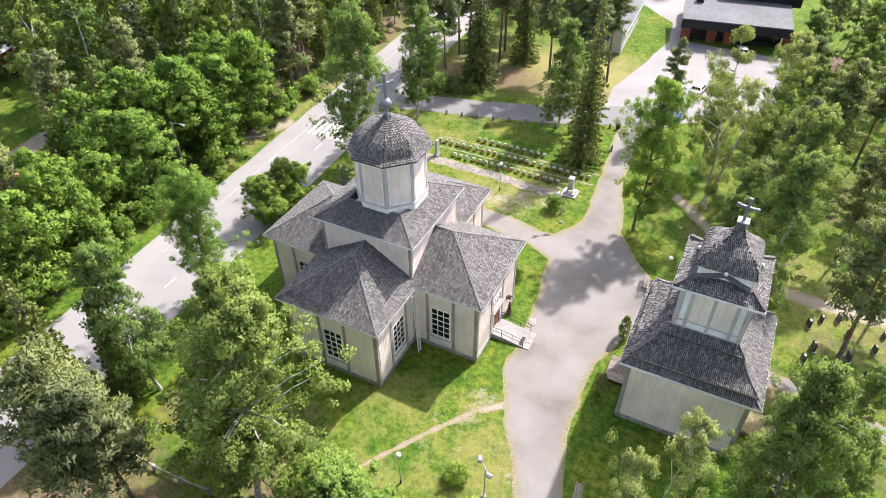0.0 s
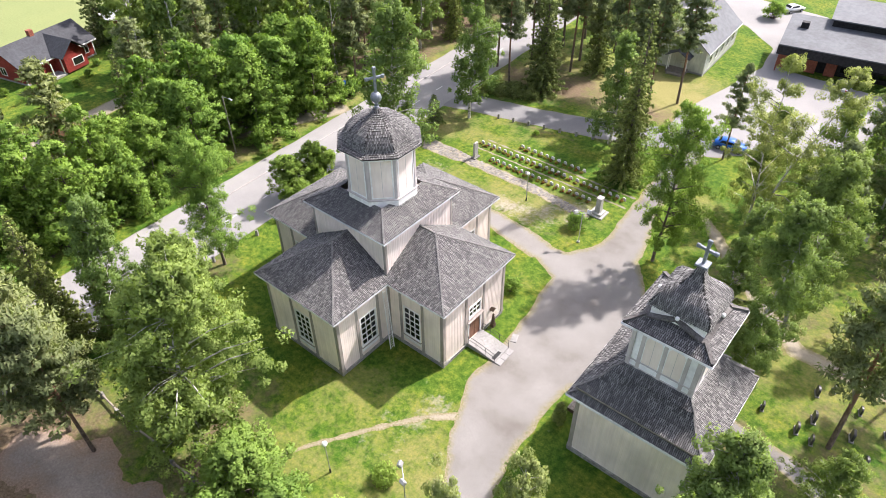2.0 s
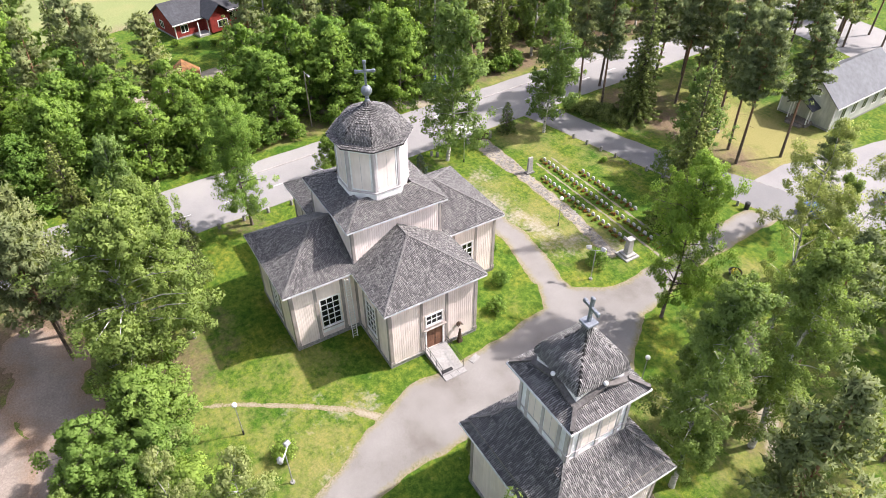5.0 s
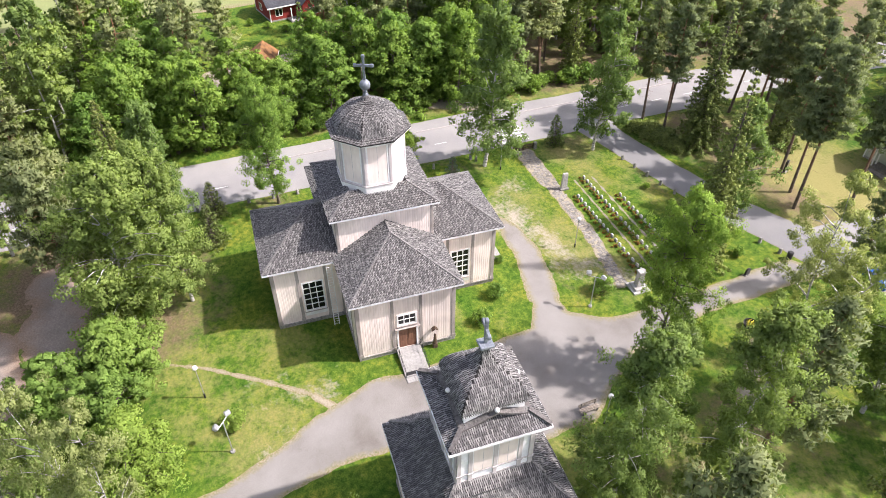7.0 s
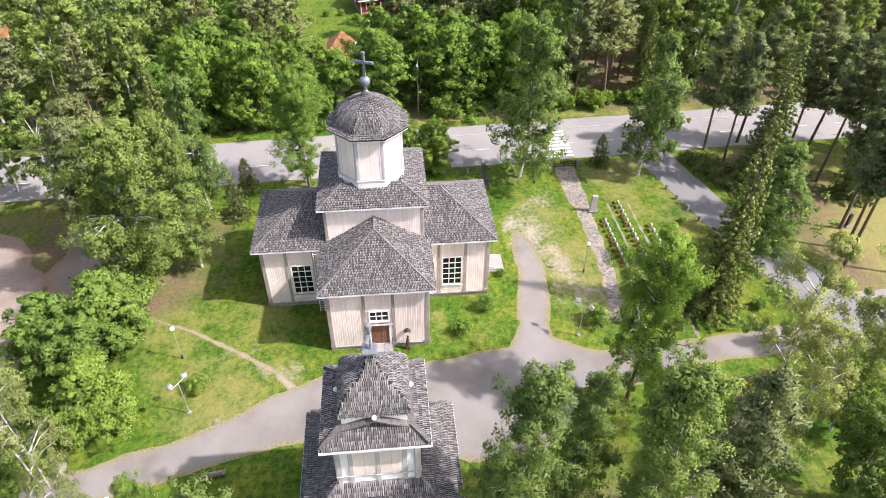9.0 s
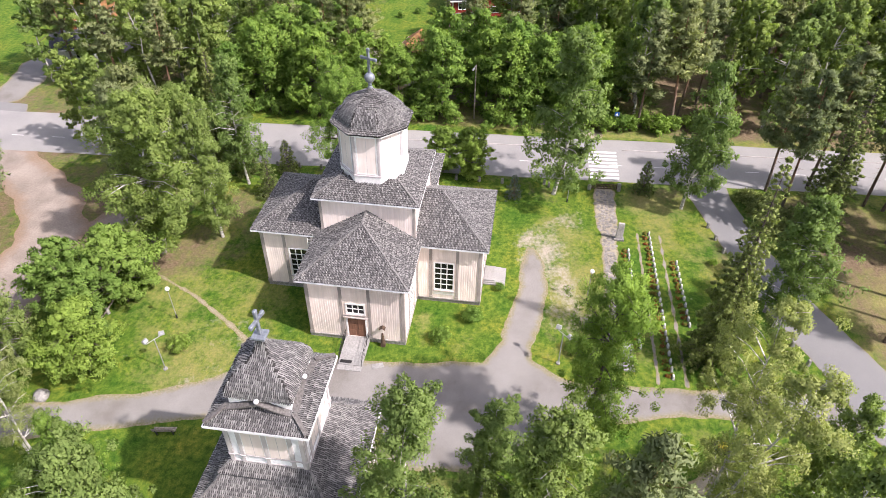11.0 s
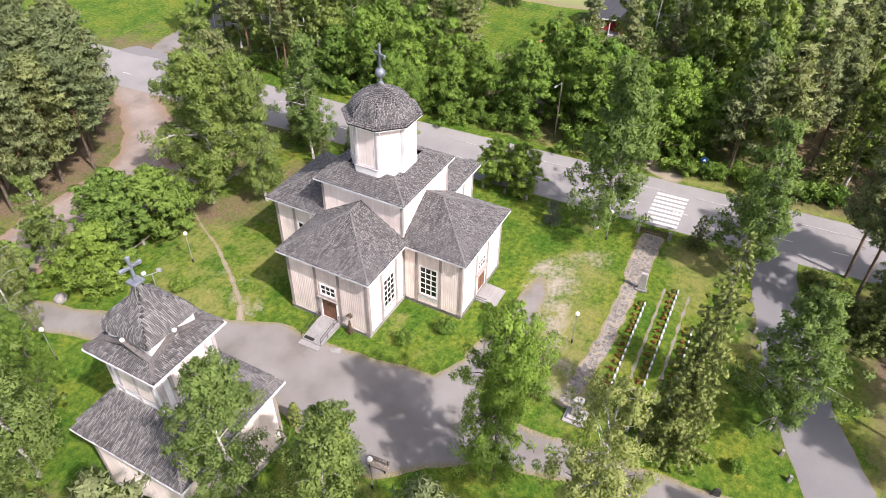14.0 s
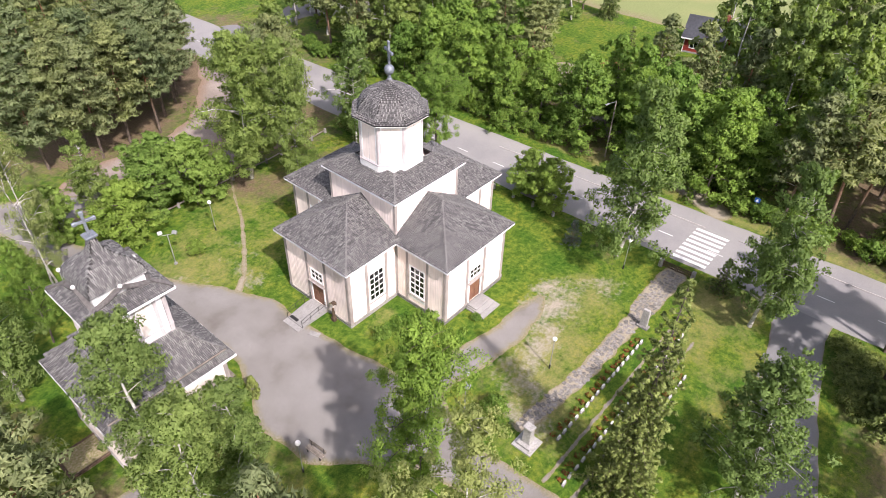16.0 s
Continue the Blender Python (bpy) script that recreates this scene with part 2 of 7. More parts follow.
# ---- shapes on the ground: signed distances on a grid ----
def d_path(pts, widths):
    def f(X, Y):
        best = np.full(X.shape, 1e9)
        for (a, b), (wa, wb) in zip(zip(pts, pts[1:]), zip(widths, widths[1:])):
            ax, ay, bx, by = *a, *b
            L = (bx - ax) ** 2 + (by - ay) ** 2
            t = np.clip(((X - ax) * (bx - ax) + (Y - ay) * (by - ay)) / L, 0, 1)
            d = np.hypot(X - ax - t * (bx - ax), Y - ay - t * (by - ay)) - (wa + t * (wb - wa)) / 2
            best = np.minimum(best, d)
        return best
    return f


def d_poly(pts):
    def f(X, Y):
        d = np.full(X.shape, 1e9)
        inside = np.zeros(X.shape, bool)
        for (ax, ay), (bx, by) in zip(pts, pts[1:] + pts[:1]):
            L = (bx - ax) ** 2 + (by - ay) ** 2
            t = np.clip(((X - ax) * (bx - ax) + (Y - ay) * (by - ay)) / L, 0, 1)
            d = np.minimum(d, np.hypot(X - ax - t * (bx - ax), Y - ay - t * (by - ay)))
            if ay != by:
                inside ^= ((ay > Y) != (by > Y)) & (X < (bx - ax) * (Y - ay) / (by - ay) + ax)
        return np.where(inside, -d, d)
    return f


def d_any(*fs):
    return lambda X, Y: np.minimum.reduce([f(X, Y) for f in fs])


def wobble(X, Y, size, seed=0.0):
    """Smooth uneven values of about -1 to 1."""
    a = np.sin(X / size * 2.1 + seed) * np.cos(Y / size * 1.7 - seed * 1.3)
    b = np.sin((X * 0.6 + Y * 0.8) / size * 4.3 + seed * 2.1) * 0.5
    c = np.sin((X * 0.8 - Y * 0.6) / size * 8.9 - seed) * 0.3 + np.cos((X + Y * 0.3) / size * 15.1 + seed * 0.7) * 0.2
    return (a + b + c) / 1.6


def sheet(name, f, x0, y0, x1, y1, cell, z, material, rag=0.0, rag_size=1.5, label="", soft=0.8):
    """A ground surface whose outline is where the distance f turns negative."""
    nx, ny = int((x1 - x0) / cell) + 1, int((y1 - y0) / cell) + 1
    X, Y = np.meshgrid(x0 + np.arange(nx) * cell, y0 + np.arange(ny) * cell)
    D = f(X, Y)
    if rag:
        D = D + rag * wobble(X, Y, rag_size, z * 900)
    verts, faces, index, depth = [], [], {}, []

    def corner(j, i):
        k = (j, i)
        if k not in index:
            index[k] = len(verts)
            verts.append((X[j, i], Y[j, i], z))
            depth.append(min(1.0, max(0.0, -D[j, i] / soft)))
        return index[k]

    def crossing(j, i, jj, ii):
        k = (j, i, jj, ii) if (j, i) < (jj, ii) else (jj, ii, j, i)
        if k not in index:
            t = D[j, i] / (D[j, i] - D[jj, ii])
            index[k] = len(verts)
            verts.append((X[j, i] + t * (X[jj, ii] - X[j, i]), Y[j, i] + t * (Y[jj, ii] - Y[j, i]), z - 0.012))
            depth.append(0.0)
        return index[k]

    neg = D < 0
    some = neg[:-1, :-1] | neg[1:, :-1] | neg[:-1, 1:] | neg[1:, 1:]
    for j, i in zip(*np.nonzero(some)):
        ring = ((j, i), (j, i + 1), (j + 1, i + 1), (j + 1, i))
        poly = []
        for a, b in zip(ring, ring[1:] + ring[:1]):
            if neg[a]:
                poly.append(corner(*a))
            if neg[a] != neg[b]:
                poly.append(crossing(*a, *b))
        if len(poly) > 2:
            faces.append(poly)
    ob = raw(name, verts, faces, material)
    at = ob.data.attributes.new("depth", "FLOAT", "POINT")
    at.data.foreach_set("value", depth)
    return tagged(ob, label, kind="structure")


# ---- ground ----
def grass_mat():
    m, nt, b = node_mat("grass and forest floor")
    at = {}
    for k in ("dry", "litter", "worn"):
        n = nt.nodes.new("ShaderNodeAttribute")
        n.attribute_name = k
        at[k] = n.outputs["Fac"]

    def masked(k, scale, lo, hi):
        n = noise_tex(nt, scale, 6.0, 0.65)
        wide = nt.nodes.new("ShaderNodeMapRange")
        wide.inputs[1].default_value, wide.inputs[2].default_value = 0.3, 0.7
        wide.inputs[3].default_value, wide.inputs[4].default_value = -0.22, 0.26
        nt.links.new(noise_tex(nt, scale * 0.17, 4.0, 0.6), wide.inputs[0])
        base = nt.nodes.new("ShaderNodeMath")
        base.operation = "ADD"
        nt.links.new(at[k], base.inputs[0])
        nt.links.new(wide.outputs[0], base.inputs[1])
        a = nt.nodes.new("ShaderNodeMath")
        a.operation = "ADD"
        nt.links.new(base.outputs[0], a.inputs[0])
        nt.links.new(n, a.inputs[1])
        r = nt.nodes.new("ShaderNodeMapRange")
        r.inputs[1].default_value, r.inputs[2].default_value = lo, hi
        nt.links.new(a.outputs[0], r.inputs[0])
        return r.outputs[0]
    fine = ramp(nt, noise_tex(nt, 9, 7.0, 0.75), ((0.3, (0.038, 0.078, 0.009)), (0.5, (0.08, 0.138, 0.015)), (0.7, (0.155, 0.2, 0.03))))
    tuft = ramp(nt, noise_tex(nt, 1.7, 7.0, 0.72), ((0.35, (0.36, 0.54, 0.45)), (0.5, (0.95, 0.97, 0.95)), (0.63, (1.75, 1.35, 1.5))))
    patch = ramp(nt, noise_tex(nt, 0.22, 5.0, 0.62), ((0.34, (0.5, 0.74, 0.6)), (0.5, (0.95, 0.98, 0.95)), (0.66, (1.45, 1.13, 1.2))))
    grass = mix(nt, 1.0, mix(nt, 1.0, fine, tuft, "MULTIPLY"), patch, "MULTIPLY")
    straw = ramp(nt, noise_tex(nt, 5, 6.0, 0.7), ((0.3, (0.15, 0.15, 0.045)), (0.7, (0.30, 0.265, 0.11))))
    soil = ramp(nt, noise_tex(nt, 4, 6.0, 0.7), ((0.3, (0.085, 0.06, 0.035)), (0.55, (0.17, 0.125, 0.08)), (0.75, (0.25, 0.2, 0.14))))
    sand = ramp(nt, noise_tex(nt, 7, 6.0, 0.7), ((0.3, (0.24, 0.205, 0.16)), (0.7, (0.40, 0.36, 0.30))))
    col = mix(nt, masked("dry", 2.6, 0.76, 1.45), grass, straw)
    col = mix(nt, masked("litter", 1.1, 0.8, 1.3), col, soil)
    col = mix(nt, masked("worn", 2.4, 0.8, 1.22), col, sand)
    nt.links.new(col, b.inputs["Base Color"])
    b.inputs["Roughness"].default_value = 0.95
    b.inputs["Specular IOR Level"].default_value = 0.15
    bump(nt, b, noise_tex(nt, 12, 6.0, 0.75), 0.7, 0.08)
    return m


def edged_mat(name, stops, edge, fine_scale=10, patch=((0.3, (0.86, 0.86, 0.88)), (0.7, (1.08, 1.08, 1.06))), patch_scale=0.3, rough=0.9, lo=0.25, hi=0.75, bumpy=0.25):
    """Gravel or asphalt whose rim mixes with the soil and grass beside it."""
    m, nt, b = node_mat(name)
    col = ramp(nt, noise_tex(nt, fine_scale, 6.0, 0.7), stops)
    col = mix(nt, 1.0, col, ramp(nt, noise_tex(nt, patch_scale, 4.0), patch), "MULTIPLY")
    n = nt.nodes.new("ShaderNodeAttribute")
    n.attribute_name = "depth"
    a = nt.nodes.new("ShaderNodeMath")
    a.operation = "ADD"
    nt.links.new(n.outputs["Fac"], a.inputs[0])
    nt.links.new(noise_tex(nt, 1.6, 6.0, 0.7), a.inputs[1])
    r = nt.nodes.new("ShaderNodeMapRange")
    r.inputs[1].default_value, r.inputs[2].default_value = lo + 0.3, hi + 0.35
    nt.links.new(a.outputs[0], r.inputs[0])
    rim = ramp(nt, noise_tex(nt, 6, 5.0, 0.7), edge)
    nt.links.new(mix(nt, r.outputs[0], rim, col), b.inputs["Base Color"])
    b.inputs["Roughness"].default_value = rough
    b.inputs["Specular IOR Level"].default_value = 0.25
    bump(nt, b, noise_tex(nt, 25, 4.0, 0.7), bumpy, 0.02)
    return m


RIM = ((0.35, (0.10, 0.13, 0.03)), (0.5, (0.20, 0.17, 0.09)), (0.65, (0.30, 0.26, 0.2)))
M_GRASS = grass_mat()
M_GRAVEL = edged_mat("grey fine gravel", ((0.3, (0.168, 0.161, 0.152)), (0.7, (0.248, 0.239, 0.228))), RIM, 14, patch=((0.3, (0.70, 0.665, 0.63)), (0.48, (0.95, 0.94, 0.93)), (0.7, (1.12, 1.12, 1.12))), patch_scale=0.2)
M_ASPHALT = edged_mat("pale worn asphalt", ((0.3, (0.215, 0.21, 0.207)), (0.7, (0.29, 0.284, 0.28))), ((0.35, (0.15, 0.14, 0.09)), (0.65, (0.26, 0.23, 0.18))), 12, patch_scale=0.15, lo=0.0, hi=0.3)
M_SIDEROAD = edged_mat("grey side road asphalt", ((0.3, (0.155, 0.155, 0.158)), (0.7, (0.215, 0.214, 0.214))), ((0.35, (0.15, 0.13, 0.08)), (0.65, (0.24, 0.2, 0.14))), 12, patch_scale=0.15, lo=0.05, hi=0.4)
M_PATH = edged_mat("trodden sandy path", ((0.3, (0.20, 0.175, 0.13)), (0.7, (0.36, 0.32, 0.25))), RIM, 8, lo=0.3, hi=0.9)
M_DIRT = edged_mat("brown litter-covered dirt", ((0.3, (0.20, 0.172, 0.148)), (0.55, (0.275, 0.243, 0.216)), (0.72, (0.345, 0.305, 0.27))), ((0.35, (0.15, 0.105, 0.07)), (0.65, (0.30, 0.21, 0.15))), 5, patch=((0.3, (0.75, 0.72, 0.7)), (0.7, (1.15, 1.12, 1.1))), lo=0.2, hi=1.0)
M_LINE = surface("worn white road paint", (0.55, 0.55, 0.54), (0.78, 0.78, 0.76), 7.0, 0.8)
M_KERB = surface("granite kerb", (0.30, 0.28, 0.265), (0.45, 0.43, 0.41), 5.0, 0.85)
M_FIELD = edged_mat("young field crop", ((0.3, (0.145, 0.175, 0.065)), (0.7, (0.215, 0.24, 0.105))), RIM, 3, patch=((0.3, (0.9, 0.95, 0.9)), (0.55, (1.05, 1.05, 1.0)), (0.75, (1.5, 1.15, 1.3))), patch_scale=0.05)


def axis(a, b, step):
    inner = list(np.arange(a, b + 0.01, step))
    return [-4000, -1500, -600, -300] + inner + [300, 600, 1500, 4000]


def blobs(X, Y, rows):
    v = np.zeros(X.shape)
    for x, y, rx, ry, k in rows:
        v = np.maximum(v, k * np.clip(1.35 - np.hypot((X - x) / rx, (Y - y) / ry), 0, 1))
    return v


def ground():
    xs, ys = axis(-170, 90, 2.0), axis(-120, 200, 2.0)
    X, Y = np.meshgrid(xs, ys)
    nx = len(xs)
    verts = [(x, y, 0.0) for y in ys for x in xs]
    faces = [(j * nx + i, j * nx + i + 1, (j + 1) * nx + i + 1, (j + 1) * nx + i) for j in range(len(ys) - 1) for i in range(nx - 1)]
    ob = raw("ground", verts, faces, M_GRASS)
    forest = np.where((X < -61.0) & (X > -112) & (Y > -9), np.where(Y > 76, 0.7, 0.5), 0.0) * (1 - blobs(X, Y, [(-98, 40, 22, 26, 1.0), (-80, -22, 14, 12, 1.0)]))
    dry = blobs(X, Y, [(-26, 101, 16, 12, 0.85), (-44, 98, 6, 20, 0.5), (-26, 63, 8, 5, 0.55), (-20, 66, 5, 6, 0.5), (-36, 62, 5, 4, 0.45), (-10, 28, 5, 7, 0.5), (-20, 30, 5, 5, 0.42), (-20, 21, 6, 6, 0.42), (-38, 73, 6, 3, 0.42), (-31, 33, 4, 3, 0.3), (0, 53, 4, 5, 0.5), (-7, 76, 4, 4, 0.45), (-44, 73, 4, 5, 0.7), (-12, 30, 5, 6, 0.3), (-30, 22, 6, 6, 0.35),
                       (-14, 24, 6, 5, 0.35), (12, 60, 14, 10, 0.45), (4, 70, 14, 12, 0.3), (-34, 78, 10, 3, 0.35), (-60.5, 60, 2, 80, 0.5), (-16, 52, 4, 2, 0.25), (-19, 47.5, 3, 1.5, 0.4)])
    litter = np.maximum(forest, blobs(X, Y, [(4, 64, 9, 9, 0.5), (-26.5, 20.5, 5.5, 5, 0.66), (-24.5, 17.0, 3.5, 3, 0.7), (-28, 25.5, 3, 2.5, 0.5), (-30, 26, 3, 2.5, 0.42), (-36, 22, 6, 4, 0.55), (-43, 33, 3, 3, 0.5), (-43.5, 60, 3, 3, 0.42), (-36, 9, 13, 9, 0.8), (-24, 11.5, 7, 4, 0.7), (-22, 12, 7, 6, 0.4), (-38, 94, 14, 8, 0.66), (-24, 94, 9, 5, 0.55), (-33, 79.8, 7, 1.2, 0.5), (-23, 83.2, 5, 1.4, 0.55), (4, 60, 7, 6, 0.5), (10, 46, 8, 5, 0.5), (-36, -20, 34, 24, 0.85), (-18, -6, 20, 9, 0.8), (-46, 75, 3, 3, 0.55), (18, 50, 12, 16, 0.42), (12, 34, 6, 10, 0.45),
                                          (12, 84, 16, 14, 0.4), (-47, 48, 1.5, 25, 0.45), (-19, 60.5, 7, 1.5, 0.2), (-9.5, 59, 3, 4, 0.3), (-62, 60, 2.5, 90, 0.55), (4, 60, 8, 8, 0.3)]))
    worn = blobs(X, Y, [(-31.0, 60.0, 6.0, 3.2, 0.42), (-26, 61.5, 5, 2.5, 0.36), (-33.5, 58.4, 3, 2.6, 0.42), (-36, 58, 2, 1.5, 0.35), (-22, 63, 3, 3, 0.36), (-19, 66, 2.5, 3, 0.33), (-13.5, 33.5, 2, 2, 0.4), (-8.5, 30.5, 1.6, 4, 0.4), (-15, 28.5, 2, 3, 0.25), (-38, 62.5, 2.5, 3, 0.33)])
    dry, worn = dry * 1.12 + 0.03, worn * 1.3
    for k, v in (("dry", dry), ("litter", litter), ("worn", worn)):
        ob.data.attributes.new(k, "FLOAT", "POINT").data.foreach_set("value", v.ravel())
    return tagged(ob, "green lawn and brown forest floor", kind="structure")


ground()

# drive and yard between the church and the bell tower
YARD = [(-2.6, 19.5), (-4.9, 25), (-7.5, 29.4), (-9.3, 32.2), (-11.4, 33.4), (-13.2, 38), (-13.4, 46), (-14.8, 54.2), (-18.5, 56.2), (-20.6, 58.6), (-15.6, 58.8), (-13.4, 62.5), (-14.3, 74), (-15.5, 86), (-12, 88), (-11.4, 78), (-11.0, 72), (-9.5, 66.5), (-8.6, 62.5), (-5.5, 58.2), (-2.8, 55), (-2.6, 49), (-4.2, 46), (-5.5, 42), (-5.8, 38), (-5.3, 33), (-3.6, 26), (-2.2, 22)]
drive = d_any(d_poly(YARD), d_path([(-18.5, 57.4), (-22, 58.2), (-26, 58.6), (-29.5, 58.5), (-32, 58.2)], [3.4, 3.3, 3.1, 2.6, 1.4]), d_path([(-8.4, 33.5), (-5.7, 27), (-3.5, 20), (-2.0, 14.5), (-1.2, 9), (-1.0, 2.5)], [5.5, 3.7, 3.7, 3.9, 4.4, 5]), d_path([(-1.3, 9), (-6, 6.5)], [4, 6]))
sheet("gravel_drive", drive, -36, 0, 2, 90, 0.35, 0.022, M_GRAVEL, 0.22, 2.2, "grey gravel yard and drive with ragged grass edges", 1.2)
sheet("dirt_yard", d_path([(-8, 7), (-12, 4.5), (-18, 4), (-26, 3.5), (-33, -1), (-39, -9), (-46, -21), (-50, -26)], [7, 9, 8.5, 8, 7, 6, 6.5, 8]), -60, -40, 0, 14, 0.6, 0.012, M_DIRT, 0.6, 3.0, "brown dirt track strewn with needles", 2.0)
sheet("worn_ground", d_any(d_path([(-37, 9), (-30, 10), (-23, 10.5), (-18, 8.5)], [5, 7, 6, 4])), -48, 0, -10, 20, 0.5, 0.010, M_DIRT, 1.1, 2.6, "bare trodden soil under trees", 3.0)
sheet("footpath", d_path([(-24, 15), (-21.5, 19.3), (-19.2, 24), (-16.2, 28.6), (-13.4, 32.4), (-11.5, 34)], [0.3, 0.36, 0.4, 0.45, 0.55, 0.9]), -28, 12, -8, 37, 0.18, 0.014, M_PATH, 0.12, 1.1, "narrow trodden sandy footpath across the lawn", 0.42)
sheet("cemetery_path", d_path([(5, 48), (8, 47.6), (12, 47.2), (20, 45)], [2.0, 2.0, 2.0, 2.0]), 3, 40, 24, 52, 0.3, 0.014, M_GRAVEL, 0.2, 1.5, "grey gravel path past the bell tower")
sheet("park_path", d_path([(-6, 74), (2, 66), (9, 60), (18, 60), (30, 62)], [1.5, 1.6, 2.0, 2.2, 2.2]), -10, 54, 34, 78, 0.3, 0.014, M_PATH, 0.25, 1.5, "sandy park path among trees")


def road_x(y):
    return -50.6 - 0.057 * (y - 22)


main = d_path([(road_x(-160), -160), (road_x(240), 240)], [10.9, 10.9])
sheet("road", main, -75, -158, -38, 238, 0.9, 0.030, M_ASPHALT, 0.12, 3.0, "pale grey worn asphalt road")
side = d_any(d_path([(-52, 79.2), (-45, 80.4), (-35, 82.8), (-26, 85.4), (-18, 89), (-12, 91)], [7, 5.0, 5.0, 5.4, 6.0, 6.4]), d_path([(-47, -24), (-52, -24)], [9, 12]))
sheet("side_road", side, -56, -36, -8, 96, 0.4, 0.024, M_SIDEROAD, 0.1, 2.0, "narrow asphalt side road past the graveyard")
PARKING = [(-19, 90.5), (-13, 87), (-8, 91), (-2, 95), (4, 101), (5, 121), (-13, 121.5), (-15, 130), (-13, 150), (-70, 158), (-60, 138), (-40, 138), (-24, 136.5), (-16.5, 129), (-15.5, 120), (-17.5, 108), (-19.5, 98)]
sheet("car_park", d_poly(PARKING), -75, 85, 10, 160, 0.6, 0.018, M_ASPHALT, 0.15, 3.0, "pale asphalt car park and lane")
sheet("house_lane", d_path([(-60, 66), (-76, 30), (-84, 28), (-88, 44), (-90, 70)], [3.4, 3.4, 3.6, 3.6, 3.6]), -96, 20, -55, 75, 0.6, 0.016, M_PATH, 0.2, 2.0, "sandy lane to the red house")
sheet("far_lane", d_path([(-58, -24), (-70, -26), (-84, -14), (-100, -12)], [5, 7, 9, 5]), -110, -38, -50, 2, 0.7, 0.016, M_GRAVEL, 0.3, 2.0, "grey gravel lane across the road")
sheet("field", d_poly([(-113, -160), (-114, 20), (-118, 60), (-116, 200), (-700, 300), (-700, -300)]), -500, -250, -100, 260, 4.0, 0.02, M_FIELD, 1.0, 9.0, "pale green young field crop", 6.0)

# zebra crossing, kerb and lane marks
crossing = tagged(new("zebra_crossing"), "white painted zebra stripes on asphalt", "road marking", kind="structure")
for k in range(8):
    x = -55.2 + 0.93 * k
    raw("stripe", [(x, 65.3, 0.036), (x + 0.5, 65.27, 0.036), (x + 0.27, 69.15, 0.036), (x - 0.23, 69.18, 0.036)], [(0, 1, 2, 3)], M_LINE, crossing)
kerb = tagged(new("kerb"), "low granite kerb between road and cycle path", "kerb", kind="structure")
for k in range(40):
    y = 36 + k * 2.0
    if not 64.5 < y < 69.5:
        box("kerbstone", -0.07, 0.01, 0, 0.07, 1.99, 0.11, M_KERB, kerb, bevel=0.015, m=pose(road_x(y) - 2.7, y, 0.0, 0, 0, 3.3))
marks = tagged(new("lane_marks"), "worn white dashed centre line", "road marking", kind="structure")
for k in range(34):
    y = -70 + k * 6.0
    x = road_x(y) + 1.4
    raw("dash", [(x - 0.06, y, 0.034), (x + 0.06, y, 0.034), (x + 0.06 - 0.1, y + 1.8, 0.034), (x - 0.06 - 0.1, y + 1.8, 0.034)], [(0, 1, 2, 3)], M_LINE, marks)


# ---- shingled roofs ----
SH_W, SH_E = 0.135, 0.24


def shingle_mesh():
    """One tapered shingle, 1 wide, 1 long up the slope, thick at its lower end."""
    v = [(-0.3, -0.06, 0.0), (0.3, -0.06, 0.0), (0.46, 1.02, -0.2), (-0.46, 1.02, -0.2), (-0.3, -0.06, 1.0), (0.3, -0.06, 1.0), (0.46, 1.02, 0.2), (-0.46, 1.02, 0.2)]
    f = [(4, 5, 6, 7), (0, 1, 5, 4), (1, 2, 6, 5), (3, 0, 4, 7)]
    me = bpy.data.meshes.new("shingle")
    me.from_pydata(v, [], f)
    me.materials.append(M_SHINGLE)
    me.materials.append(M_GAPSHADE)
    # butt and both sides take the painted gap shade, only the top is wood colour
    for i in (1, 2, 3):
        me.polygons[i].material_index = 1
    return me


SHINGLE = shingle_mesh()


def in_poly(pts, u, v):
    ins = False
    for (ax, ay), (bx, by) in zip(pts, pts[1:] + pts[:1]):
        if (ay > v) != (by > v) and u < (bx - ax) * (v - ay) / (by - ay) + ax:
            ins = not ins
    return ins


